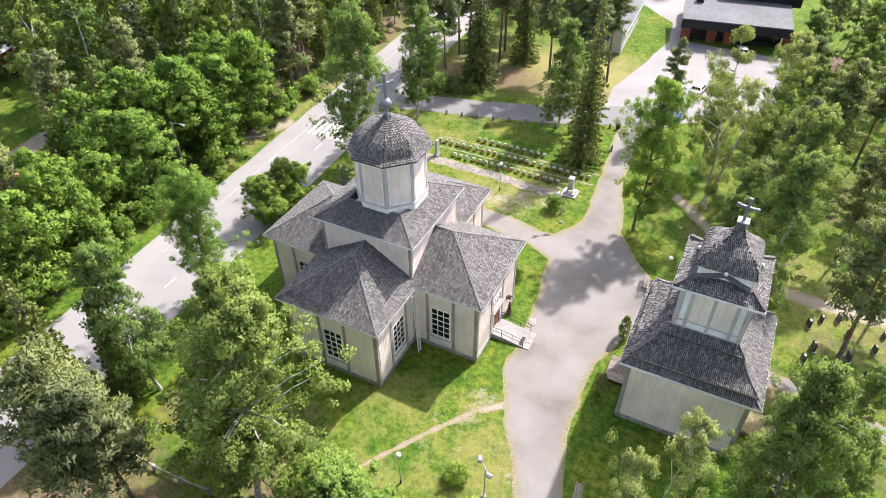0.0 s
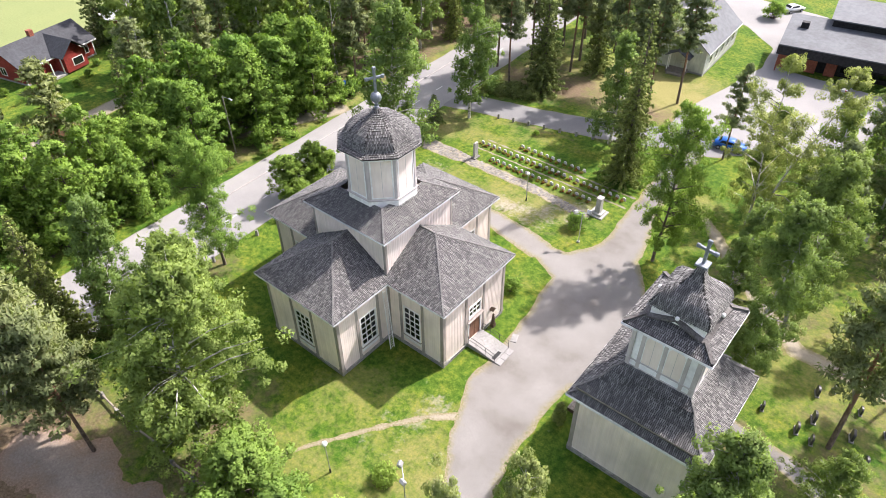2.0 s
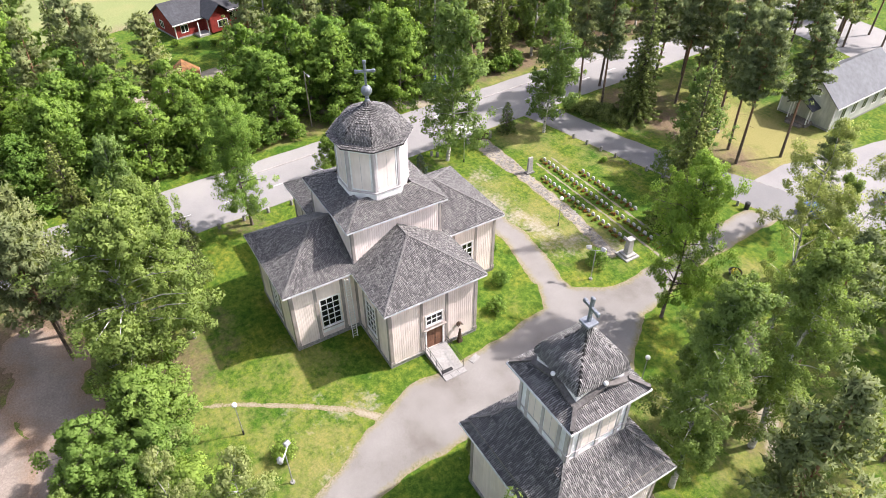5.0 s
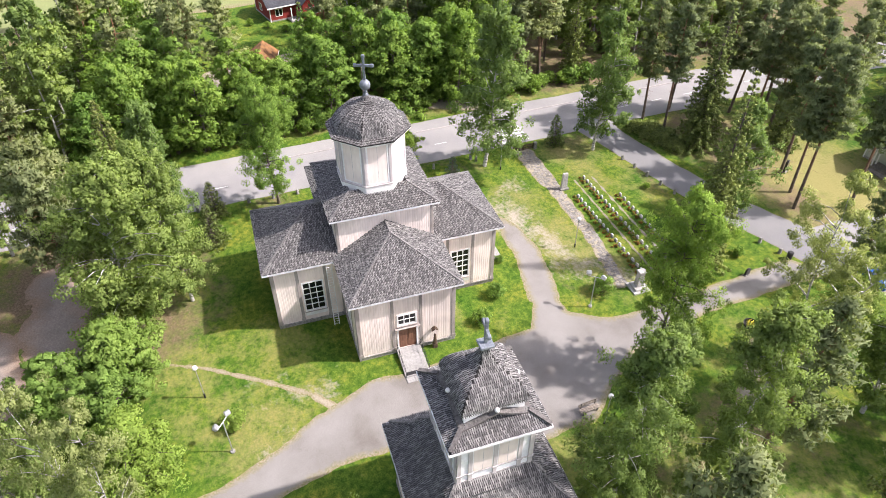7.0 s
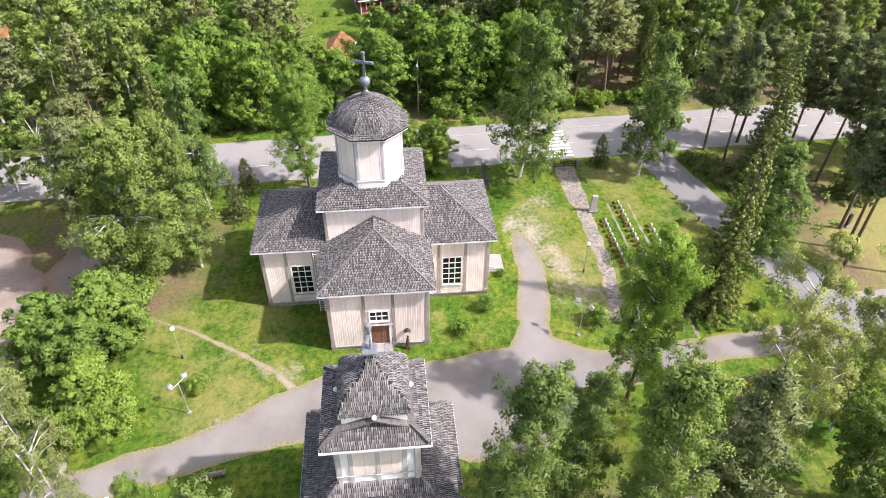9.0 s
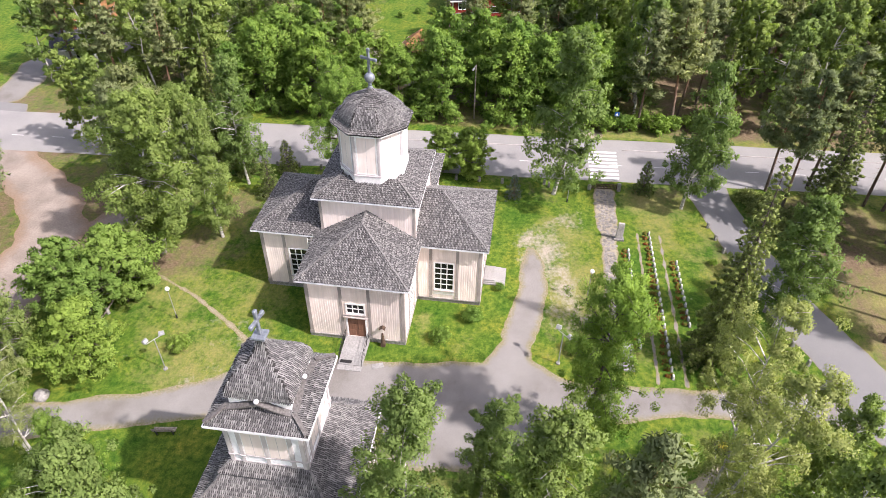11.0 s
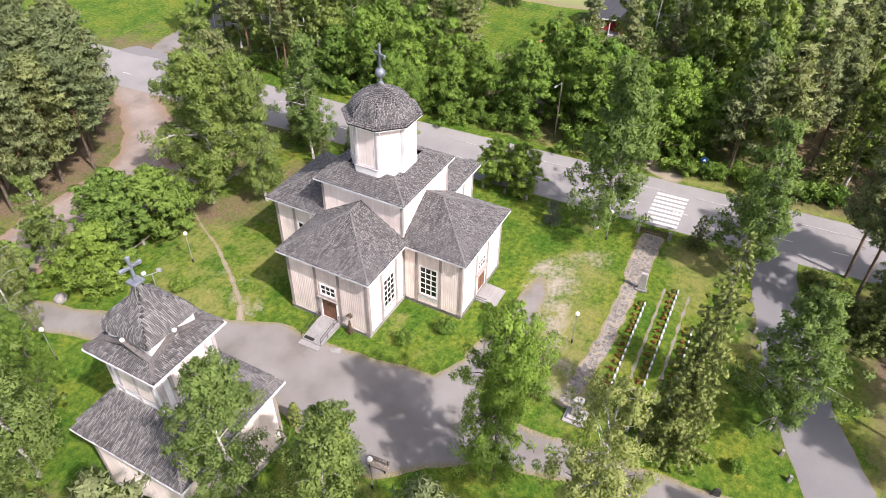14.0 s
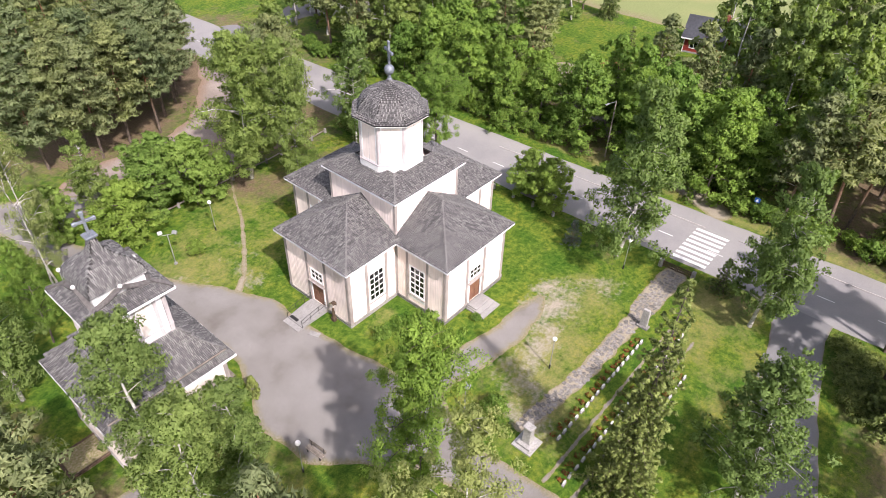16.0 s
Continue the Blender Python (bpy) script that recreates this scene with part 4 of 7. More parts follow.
def bell_tower():
    rng = random.Random(9)
    top = tagged(empty("bell_tower", TX, TY), "cream wooden bell tower with stepped dark shingled roofs", "bell tower")
    H0 = 4.68
    for k in range(4):
        R = pose(0, 0, 0, 0, 0, 90 * k)
        q = lambda x, y, z: tuple(R @ Vector((x, y, z)))
        m = R @ pose(H0, 0, 0)
        wall_panel(top, m, -H0, H0, 0.45, 7.4)
        for y in (-H0 + 0.13, H0 - 0.13):
            pilaster(top, m, y, 0.45, 7.4, 0.32)
        bm = bmesh.new()
        add_box(bm, H0 - 0.4, -H0 - 0.1, -0.1, H0 + 0.1, H0 - 0.4, 0.36, 0.03)
        add_box(bm, H0 - 0.2, -H0 - 0.14, 0.36, H0 + 0.14, H0 - 0.2, 0.47, 0.01)
        bmesh.ops.transform(bm, matrix=R, verts=bm.verts)
        part("plinth", bm, M_STONE, top, "grey stone plinth")
        # lower roof: flared skirt, step, main slope, collar
        roof = new("roof")
        roof.parent = top
        roof["label"] = "stepped roof slope of dark weathered shingles"
        rings = [(5.32, 7.36), (4.55, 7.88)], [(4.9, 8.12), (4.2, 8.58), (3.6, 9.14), (3.02, 9.9)], [(3.24, 9.94), (2.56, 10.5)]
        for n, ring in enumerate(rings):
            for (a, za), (b, zb) in zip(ring, ring[1:]):
                roof_face([q(a, -a, za), q(a, a, za), q(b, b, zb), q(b, -b, zb)], roof, rng, 110 if k == 0 and n == 1 else 0, w=0.135, e=0.27)
                ridge_cap(q(a, -a, za), q(b, -b, zb), roof, 0.06)
        bm = bmesh.new()
        add_box(bm, H0, -5.3, 7.16, 5.3, H0, 7.22)
        add_box(bm, 5.33, -5.39, 7.16, 5.39, 5.33, 7.38)
        bmesh.ops.transform(bm, matrix=R, verts=bm.verts)
        part("fascia", bm, M_PALE, roof)
        bm = bmesh.new()
        add_box(bm, 4.8, -4.88, 7.92, 4.9, 4.88, 8.07)
        bmesh.ops.transform(bm, matrix=R, verts=bm.verts)
        part("step_board", bm, M_OLDWOOD, roof)
        # belfry
        B = 2.5
        mb = R @ pose(B, 0, 0)
        bm = bmesh.new()
        add_box(bm, -0.3, -B, 9.7, 0, B, 14.75)
        bmesh.ops.transform(bm, matrix=mb, verts=bm.verts)
        wall = part("belfry_wall", bm, M_PALE, top, "white and cream belfry wall")
        for y in (-B + 0.14, -1.62, 0.0, 1.62, B - 0.14):
            bm = bmesh.new()
            add_box(bm, 0, y - 0.14, 10.4, 0.08, y + 0.14, 14.6, 0.015)
            add_box(bm, 0, y - 0.21, 14.1, 0.13, y + 0.21, 14.3, 0.01)
            add_box(bm, 0, y - 0.19, 11.15, 0.12, y + 0.19, 11.27, 0.01)
            bmesh.ops.transform(bm, matrix=mb, verts=bm.verts)
            part("pilaster", bm, M_SOFTTRIM, wall)
        for za, zb, d in ((10.46, 10.6, 0.05), (11.15, 11.25, 0.06), (14.5, 14.74, 0.14)):
            bm = bmesh.new()
            add_box(bm, 0, -B, za, d, B, zb, 0.01)
            bmesh.ops.transform(bm, matrix=mb, verts=bm.verts)
            part("moulding", bm, M_SOFTTRIM, wall)
        for y in (-0.81, 0.81):
            # round-headed shutter
            w, z0, zs = 0.6, 11.32, 13.45
            pts = [(-w, z0), (w, z0)] + [(w * math.cos(radians(a)), zs + w * math.sin(radians(a))) for a in range(0, 181, 15)]
            for name, mat, d, g in (("arch_frame", M_WHITE, 0.03, 0.1), ("shutter", M_BOARD, 0.055, 0.0)):
                pp = [(u * (1 + g / w), zs + (z - zs) * (1 + (g / w if z > zs else 0.0))) for u, z in pts]
                n = len(pp)
                vs = [(0.0, y + u, z) for u, z in pp] + [(d, y + u, z) for u, z in pp]
                fs = [tuple(range(n, 2 * n))] + [(i, (i + 1) % n, n + (i + 1) % n, n + i) for i in range(n)]
                ob = raw(name, [tuple(mb @ Vector(v)) for v in vs], fs, mat, wall)
            bm = bmesh.new()
            add_box(bm, 0.05, y - 0.015, z0, 0.062, y + 0.015, zs + w)
            bmesh.ops.transform(bm, matrix=mb, verts=bm.verts)
            part("shutter_joint", bm, M_SOFTTRIM, wall)
        # upper skirt roof
        up = new("roof")
        up.parent = top
        up["label"] = "upper skirt roof of grey shingles with a small gable"
        roof_face([q(3.18, -3.18, 14.84), q(3.18, 3.18, 14.84), q(1.88, 1.88, 15.58), q(1.88, -1.88, 15.58)], up, rng, w=0.135, e=0.27)
        bm = bmesh.new()
        add_box(bm, B, -3.14, 14.62, 3.14, B, 14.68)
        add_box(bm, 3.19, -3.24, 14.64, 3.24, 3.19, 14.82)
        bmesh.ops.transform(bm, matrix=R, verts=bm.verts)
        part("fascia", bm, M_PALE, up)
        # white attic wall, and curved boards that rise to a ball before it
        bm = bmesh.new()
        add_box(bm, 1.65, -1.9, 15.0, 1.9, 1.65, 16.4)
        bmesh.ops.transform(bm, matrix=R, verts=bm.verts)
        part("attic_wall", bm, M_WHITE, up)
        pts = [(u / 8 * 2.2, 15.42 + 0.8 * (1 - abs(u) / 8) ** 1.35) for u in range(-8, 9)]
        bm = bmesh.new()
        rows = [[bm.verts.new(R @ Vector(q3)) for q3 in ((1.9, y, z - 0.02), (2.3, y, z - 0.1), (2.3, y, z + 0.03), (1.9, y, z + 0.1))] for y, z in pts]
        for ra, rb in zip(rows, rows[1:]):
            for i in range(4):
                bm.faces.new((ra[i], ra[(i + 1) % 4], rb[(i + 1) % 4], rb[i]))
        bm.faces.new(rows[0][::-1])
        bm.faces.new(rows[-1])
        bmesh.ops.recalc_face_normals(bm, faces=bm.faces)
        part("gablet_board", bm, M_GABLET, up, "curved dark wooden gablet board")
        bm = bmesh.new()
        a, b = Vector(q(2.1, -2.1, 15.5)), Vector(q(3.1, -3.1, 14.98))
        add_box(bm, -0.14, 0, 0.0, 0.14, (b - a).length, 0.13, 0.0, Matrix.Translation(a) @ (b - a).to_track_quat("Y", "Z").to_matrix().to_4x4())
        part("hip_board", bm, M_GABLET, up)
        bm = bmesh.new()
        add_ball(bm, R @ Vector((2.22, 0, 16.42)), 0.16, 10, 8)
        part("gablet_ball", bm, M_WHITE, up, smooth=True)
    # bell-shaped top roof
    cap = new("cap_roof")
    cap.parent = top
    cap["label"] = "bell-shaped dark shingled cap roof"
    prof = [(2.06, 16.36), (2.02, 16.72), (1.86, 17.14), (1.56, 17.54), (1.14, 17.9), (0.66, 18.2)], [(0.76, 18.2), (0.47, 18.55), (0.29, 19.0), (0.17, 19.62)]
    for k in range(4):
        R = pose(0, 0, 0, 0, 0, 90 * k)
        q = lambda x, y, z: tuple(R @ Vector((x, y, z)))
        for line in prof:
            for (a, za), (b, zb) in zip(line, line[1:]):
                roof_face([q(a, -a, za), q(a, a, za), q(b, b, zb), q(b, -b, zb)], cap, rng, w=0.125, e=0.24)
        bm = bmesh.new()
        add_box(bm, 1.88, -2.02, 16.24, 2.02, 1.88, 16.3)
        bmesh.ops.transform(bm, matrix=R, verts=bm.verts)
        part("eave_board", bm, M_PALE, cap)
    bm = bmesh.new()
    add_box(bm, -0.42, -0.42, 19.6, 0.42, 0.42, 19.78, 0.03)
    part("cross_plate", bm, M_TIN, top)
    tin_cross(top, 0, 0, 19.75, 1.75, 1.25, -8)


bell_tower()


# ---- trees ----
def limb(verts, faces, a, b, r0, r1, n=5):
    a, b = np.array(a, float), np.array(b, float)
    d = b - a
    d = d / (np.linalg.norm(d) + 1e-9)
    u = np.cross(d, (0.3, 0.9, 0.2))
    u /= np.linalg.norm(u) + 1e-9
    v = np.cross(d, u)
    k = len(verts)
    for c, r in ((a, r0), (b, r1)):
        for i in range(n):
            w = 2 * math.pi * i / n
            verts.append(tuple(c + r * (math.cos(w) * u + math.sin(w) * v)))
    for i in range(n):
        faces.append((k + i, k + (i + 1) % n, k + n + (i + 1) % n, k + n + i))


def bent(verts, faces, pts, radii, n=5):
    for (a, b), (ra, rb) in zip(zip(pts, pts[1:]), zip(radii, radii[1:])):
        limb(verts, faces, a, b, ra, rb, n)


def leaf_cards(rng, centres, spread, count, size, droop=0.0, flat=0.0, slim=0.75, lift=0.75, hubs=None, outward=0.0):
    """Small pointed leaf sprays scattered round branch ends. Each clump has a tone of its own, and its leaves turn outwards from the hub of their limb."""
    n = len(centres) * count
    centres = np.asarray(centres, float)
    c = np.repeat(centres, count, axis=0)
    hub = c if hubs is None else np.repeat(np.asarray(hubs, float), count, axis=0)
    s = np.repeat(np.asarray(spread, float).reshape(-1, 1), count, axis=0)
    off = rng.normal(size=(n, 3))
    off *= (rng.random((n, 1)) ** 0.33) / (np.linalg.norm(off, axis=1, keepdims=True) + 1e-9)
    p = c + off * s * np.array((1, 1, lift))
    p[:, 2] -= droop * rng.random(n) * s[:, 0]
    a = rng.normal(size=(n, 3)) + outward * off
    a[:, 2] = a[:, 2] * (1 - flat) - droop * 1.1
    a /= np.linalg.norm(a, axis=1, keepdims=True) + 1e-9
    # blades lean outwards and upwards, as sunlit leaves do
    nn = rng.normal(size=(n, 3)) * 0.55 + off * 1.6 + np.array((0, 0, 0.7))
    b = np.cross(nn, a)
    b /= np.linalg.norm(b, axis=1, keepdims=True) + 1e-9
    L = size * (0.65 + 0.75 * rng.random((n, 1)))
    W = L * slim * (0.8 + 0.4 * rng.random((n, 1)))
    verts = np.stack([p - a * L * 0.45 + b * W / 2, p - a * L * 0.45 - b * W / 2, p + a * L * 0.6], axis=1).reshape(-1, 3)
    out = p - hub
    out /= np.linalg.norm(out, axis=1, keepdims=True) + 1e-9
    soft = out * 0.8 + off * 0.35 + 0.5 * nn / (np.linalg.norm(nn, axis=1, keepdims=True) + 1e-9) + np.array((0, 0, 0.3))
    soft /= np.linalg.norm(soft, axis=1, keepdims=True) + 1e-9
    tone = np.clip(0.55 * np.repeat(rng.random(len(centres)), count) + 0.45 * rng.random(n), 0, 1)
    return verts, np.repeat(soft, 3, axis=0), np.repeat(tone, 3)


def crown_mesh(name, leaves, material):
    verts, normals, tone = leaves
    n = len(verts) // 3
    me = bpy.data.meshes.new(name)
    me.vertices.add(len(verts))
    me.vertices.foreach_set("co", verts.ravel())
    me.loops.add(n * 3)
    me.loops.foreach_set("vertex_index", np.arange(n * 3))
    me.polygons.add(n)
    me.polygons.foreach_set("loop_start", np.arange(n) * 3)
    me.polygons.foreach_set("loop_total", np.full(n, 3))
    me.update(calc_edges=True)
    me.polygons.foreach_set("use_smooth", [True] * n)
    me.normals_split_custom_set_from_vertices(normals)
    me.attributes.new("tone", "FLOAT", "POINT").data.foreach_set("value", tone)
    me.materials.append(material)
    return me


def wood_mesh(name, verts, faces, material):
    me = bpy.data.meshes.new(name)
    me.from_pydata(verts, [], faces)
    me.materials.append(material)
    me.polygons.foreach_set("use_smooth", [True] * len(me.polygons))
    return me


def tree_proto(name, label, wood, crown):
    top = new(name)
    top.location = (0, 0, -500)
    link_mesh("trunk", wood, None, top)
    link_mesh("crown", crown, None, top)
    return tagged(top, label, "tree")


PADS = 5


def broad_tree(seed, h, width, clear, wood_mat, leaf, fine, shape="oval", droop=0.0, clusters=150, count=42, size=0.24, stems=1, name="tree", label="", puff=0.085):
    """A leafy tree of height h: stem, limbs that fork, and leaf sprays round the twigs."""
    rng = np.random.default_rng(seed)
    wv, wf, centres, spread, hubs = [], [], [], [], []
    per = clusters // PADS // stems
    for st in range(stems):
        lean = rng.normal(size=2) * (0.03 if stems == 1 else 0.10) * h
        rr = 0.011 * h / math.sqrt(stems) + 0.02
        zs = np.linspace(0, 0.96, 8)
        off0 = rng.normal(size=2) * (0.0 if stems == 1 else 0.35)
        wob = np.cumsum(rng.normal(size=(8, 2)) * 0.012 * h, axis=0)
        wob -= wob[0]
        stem = [(off0[0] + lean[0] * z + wob[i, 0], off0[1] + lean[1] * z + wob[i, 1], h * z - (0.1 if i == 0 else 0)) for i, z in enumerate(zs)]
        bent(wv, wf, stem, [rr * (1.25 if z == 0 else 1) * (1 - 0.92 * z) for z in zs], 7)
        sp = np.array(stem)
        lobes = rng.random(8) * 2 * math.pi
        for i in range(per):
            f = clear + (1 - clear) * (rng.random() ** 0.85)
            u = (f - clear) / (1 - clear)
            if shape == "oval":
                prof = (math.sin(math.pi * (0.12 + u * 0.83)) ** 0.6) * (1.05 - 0.3 * u)
            elif shape == "skirt":
                prof = math.sqrt(max(0.04, 1 - (1.2 * u - 0.2) ** 2))
            elif shape == "round":
                prof = math.sqrt(max(0.02, 1 - (2 * u - 0.92) ** 2))
            else:
                prof = (1 - u) ** 0.8 * 0.9 + 0.12
            ang = rng.random() * 2 * math.pi
            lob = 0.88 + 0.28 * math.sin(3 * ang + lobes[0] + u * 5) * math.sin(2 * ang + lobes[1] - u * 7) + 0.16 * math.sin(9 * u + lobes[2] + ang)
            rad = width / 2 * prof * lob * (rng.random() ** 0.45)
            zc = h * f
            base = np.array([np.interp(zc - 0.28 * rad, sp[:, 2], sp[:, j]) for j in range(3)])
            tip = np.array([base[0] + rad * math.cos(ang), base[1] + rad * math.sin(ang), zc])
            mid = base * 0.45 + tip * 0.55 + np.array([0, 0, 0.08 * rad])
            if rad > 0.4 and (fine or i % 2 == 0):
                bent(wv, wf, [tuple(base), tuple(mid), tuple(tip)], [0.016 * rad + 0.012, 0.008 * rad + 0.009, 0.006], 3)
            # a pad of sprays round each limb's outer half, with gaps between the pads
            R = width * puff * (0.8 + 0.5 * rng.random()) * (0.65 + 0.35 * prof)
            hub = base * 0.3 + tip * 0.7 - np.array((0, 0, 0.5 * R))
            for q in range(PADS):
                hubs.append(hub)
                w = 1 - 0.5 * (q / PADS) ** 1.3
                jig = rng.normal(size=3) * np.array((0.62, 0.62, 0.34)) * R
                centres.append(base * (1 - w) + tip * w + jig - np.array((0, 0, droop * 0.5 * R * rng.random())))
                spread.append(R * (0.42 + 0.34 * rng.random()))
    leaves = leaf_cards(rng, centres, spread, count, size, droop, hubs=hubs)
    return tree_proto(name, label, wood_mesh("trunk", wv, wf, wood_mat), crown_mesh("crown", leaves, leaf))


def pine_tree(seed, h, width, clear, fine, clusters=70, count=60, size=0.26):
    rng = np.random.default_rng(seed)
    wv, wf, centres, spread, hubs = [], [], [], [], []
    lean = rng.normal(size=2) * 0.03 * h
    zs = np.linspace(0, 0.97, 8)
    stem = [(lean[0] * z, lean[1] * z, h * z - (0.1 if z == 0 else 0)) for z in zs]
    bent(wv, wf, stem, [(0.012 * h + 0.03) * (1 - 0.85 * z) for z in zs], 7)
    for i in range(clusters):
        f = clear + (1 - clear) * rng.random()
        u = (f - clear) / (1 - clear)
        prof = math.sin(math.pi * min(1, 0.2 + 0.8 * u)) ** 0.6 * (1 - 0.35 * u) + 0.1
        ang = rng.random() * 2 * math.pi
        rad = width / 2 * prof * (0.35 + 0.65 * rng.random())
        z0 = h * f - 0.15 * rad
        base = np.array([lean[0] * z0 / h, lean[1] * z0 / h, z0])
        tip = base + np.array([rad * math.cos(ang), rad * math.sin(ang), 0.22 * rad])
        bent(wv, wf, [tuple(base), tuple(base * 0.5 + tip * 0.5 - np.array([0, 0, 0.05 * rad])), tuple(tip)], [0.035, 0.02, 0.008], 3)
        for k in (0.45, 0.72, 0.98):
            centres.append(base + (tip - base) * k + rng.normal(size=3) * 0.22)
            spread.append(width * 0.1 * (0.65 + 0.6 * rng.random()))
            hubs.append(base + (tip - base) * 0.75 - np.array((0, 0, 0.5)))
    for i in range(10):
        z0 = h * (clear * 0.45 + clear * 0.5 * rng.random())
        ang = rng.random() * 6.28
        L = 0.4 + rng.random() * 1.0
        limb(wv, wf, (lean[0] * z0 / h, lean[1] * z0 / h, z0), (lean[0] * z0 / h + L * math.cos(ang), lean[1] * z0 / h + L * math.sin(ang), z0 - 0.15), 0.025, 0.008, 3)
    leaves = leaf_cards(rng, centres, spread, count // 3, size, slim=0.42, lift=0.34, hubs=hubs, outward=1.2)
    return tree_proto("pine_tree", "tall pine with orange-brown trunk and grey-green needles", wood_mesh("trunk", wv, wf, M_BARKP), crown_mesh("crown", leaves, M_PINE))


def spruce_tree(seed, h, width, leaf=None, clear=0.04, tiers=34, per=11, count=13, size=0.26, name="spruce_tree", label="dark green conical spruce with drooping branches"):
    rng = np.random.default_rng(seed)
    wv, wf, centres, spread = [], [], [], []
    bent(wv, wf, [(0, 0, -0.1), (0, 0, h * 0.5), (0, 0, h * 0.99)], [0.011 * h, 0.007 * h, 0.01], 7)
    for t in range(tiers):
        u = (t + 0.5) / tiers
        z = h * (clear + (1 - clear) * u)
        R = width / 2 * (1 - u) ** 0.8 * (0.72 + 0.45 * rng.random()) + 0.12
        n = max(4, int(per * (0.45 + 0.75 * (1 - u))))
        for b in range(n):
            ang = 2 * math.pi * (b + rng.random() * 0.8) / n + t
            r = R * (0.65 + 0.45 * rng.random())
            tip = np.array([r * math.cos(ang), r * math.sin(ang), z - 0.28 * r])
            limb(wv, wf, (0, 0, z), tuple(tip), 0.02 + 0.008 * r, 0.006, 3)
            m = max(1, int(r / 0.5))
            for k in range(m):
                f = (k + 1) / m
                centres.append(np.array([tip[0] * f, tip[1] * f, z - 0.28 * r * f ** 0.8]))
                spread.append(0.13 + 0.085 * r * (1 - 0.45 * f))
    leaves = leaf_cards(rng, centres, spread, count, size, 0.35, 0.4, slim=0.5)
    return tree_proto(name, label, wood_mesh("trunk", wv, wf, M_BARK), crown_mesh("crown", leaves, leaf or M_SPRUCE))


BIRCH = "birch with white trunk and loose drooping green crown"
LEAFY = "leafy tree with a dense fresh green crown"
MAPLE = "low maple with a bright yellow-green crown"
near_birch = [broad_tree(s, 18, w, c, M_BARKB, M_BIRCH, True, "oval", 0.5, 560, 96, 0.19, 1, "birch_tree", BIRCH, 0.1) for s, w, c in ((11, 10.0, 0.16), (12, 9.2, 0.11), (13, 10.6, 0.18))]
mid_birch = [broad_tree(s, 18, w, c, M_BARKB, M_BIRCH, True, "oval", 0.55, 440, 48, 0.25, 1, "birch_tree", BIRCH, 0.098) for s, w, c in ((14, 9.6, 0.14), (15, 10.0, 0.12))]
far_birch = [broad_tree(s, 18, w, c, M_BARKB, M_BIRCH, False, "oval", 0.5, 240, 32, 0.37, 1, "birch_tree", BIRCH, 0.10) for s, w, c in ((21, 9.0, 0.12), (22, 8.0, 0.1), (23, 9.6, 0.15))]
near_maple = [broad_tree(s, 9, 8.0, 0.1, M_BARK, M_MAPLE, True, "round", 0.1, 420, 84, 0.2, 3, "maple_tree", MAPLE, 0.1) for s in (31, 32)]
mid_leafy = [broad_tree(s, 14, w, 0.05, M_BARK, M_LEAF, False, "skirt", 0.1, 330, 46, 0.31, 1, "leafy_tree", LEAFY, 0.105) for s, w in ((44, 11.0), (45, 12.0), (46, 10.0))]
far_leafy = [broad_tree(s, 14, w, 0.05, M_BARK, M_LEAF, False, "round", 0.1, 220, 32, 0.42, 1, "leafy_tree", LEAFY, 0.11) for s, w in ((41, 11.0), (42, 12.0), (43, 10.0))]
near_leafy = [broad_tree(s, 15, w, c, M_BARK, M_LEAF, True, "oval", 0.15, 430, 110, 0.14, 1, "leafy_tree", "leafy tree with an open green crown", 0.1) for s, w, c in ((51, 9.0, 0.16), (52, 9.5, 0.12))]
pale_tree = broad_tree(55, 15, 8.0, 0.14, M_BARKB, M_PALELEAF, True, "oval", 0.2, 380, 130, 0.105, 2, "pale_leafy_tree", "small open tree with pale silvery green leaves", 0.095)
yard_birch = [broad_tree(s, 18, w, c, M_BARKB, M_BIRCH, True, "oval", 0.5, 360, 125, 0.135, 1, "birch_tree", BIRCH, 0.125) for s, w, c in ((16, 6.4, 0.14), (17, 5.8, 0.1))]
near_pine = [pine_tree(s, 18, w, c, True, 74, 160, 0.37) for s, w, c in ((61, 7.0, 0.46), (62, 8.0, 0.38))]
far_pine = [pine_tree(s, 18, w, c, False, 66, 84, 0.5) for s, w, c in ((63, 7.0, 0.46), (64, 8.0, 0.4), (65, 7.4, 0.34))]
edge_pine = [pine_tree(s, 16, w, c, True, 100, 165, 0.4) for s, w, c in ((68, 9.4, 0.3), (69, 8.8, 0.36))]
thin_birch = [broad_tree(s, 18, w, c, M_BARKB, M_BIRCH, False, "oval", 0.5, 180, 24, 0.48, 1, "birch_tree", BIRCH, 0.11) for s, w, c in ((24, 9.0, 0.12), (25, 8.4, 0.1))]
thin_pine = [pine_tree(s, 18, w, c, False, 54, 54, 0.64) for s, w, c in ((66, 7.2, 0.42), (67, 7.6, 0.36))]
far_spruce = spruce_tree(74, 16, 6.0, None, 0.04, 24, 9, 12, 0.42)
spruces = [spruce_tree(71, 22, 7.0, count=30, size=0.27), spruce_tree(72, 18, 5.2, count=22, size=0.28), spruce_tree(73, 16, 6.5, count=18, size=0.34)]
PROTO_TREES = [far_spruce, pale_tree] + yard_birch + edge_pine + mid_birch + thin_birch + thin_pine + near_birch + far_birch + near_maple + mid_leafy + far_leafy + near_leafy + near_pine + far_pine + spruces
tree_rng = random.Random(77)


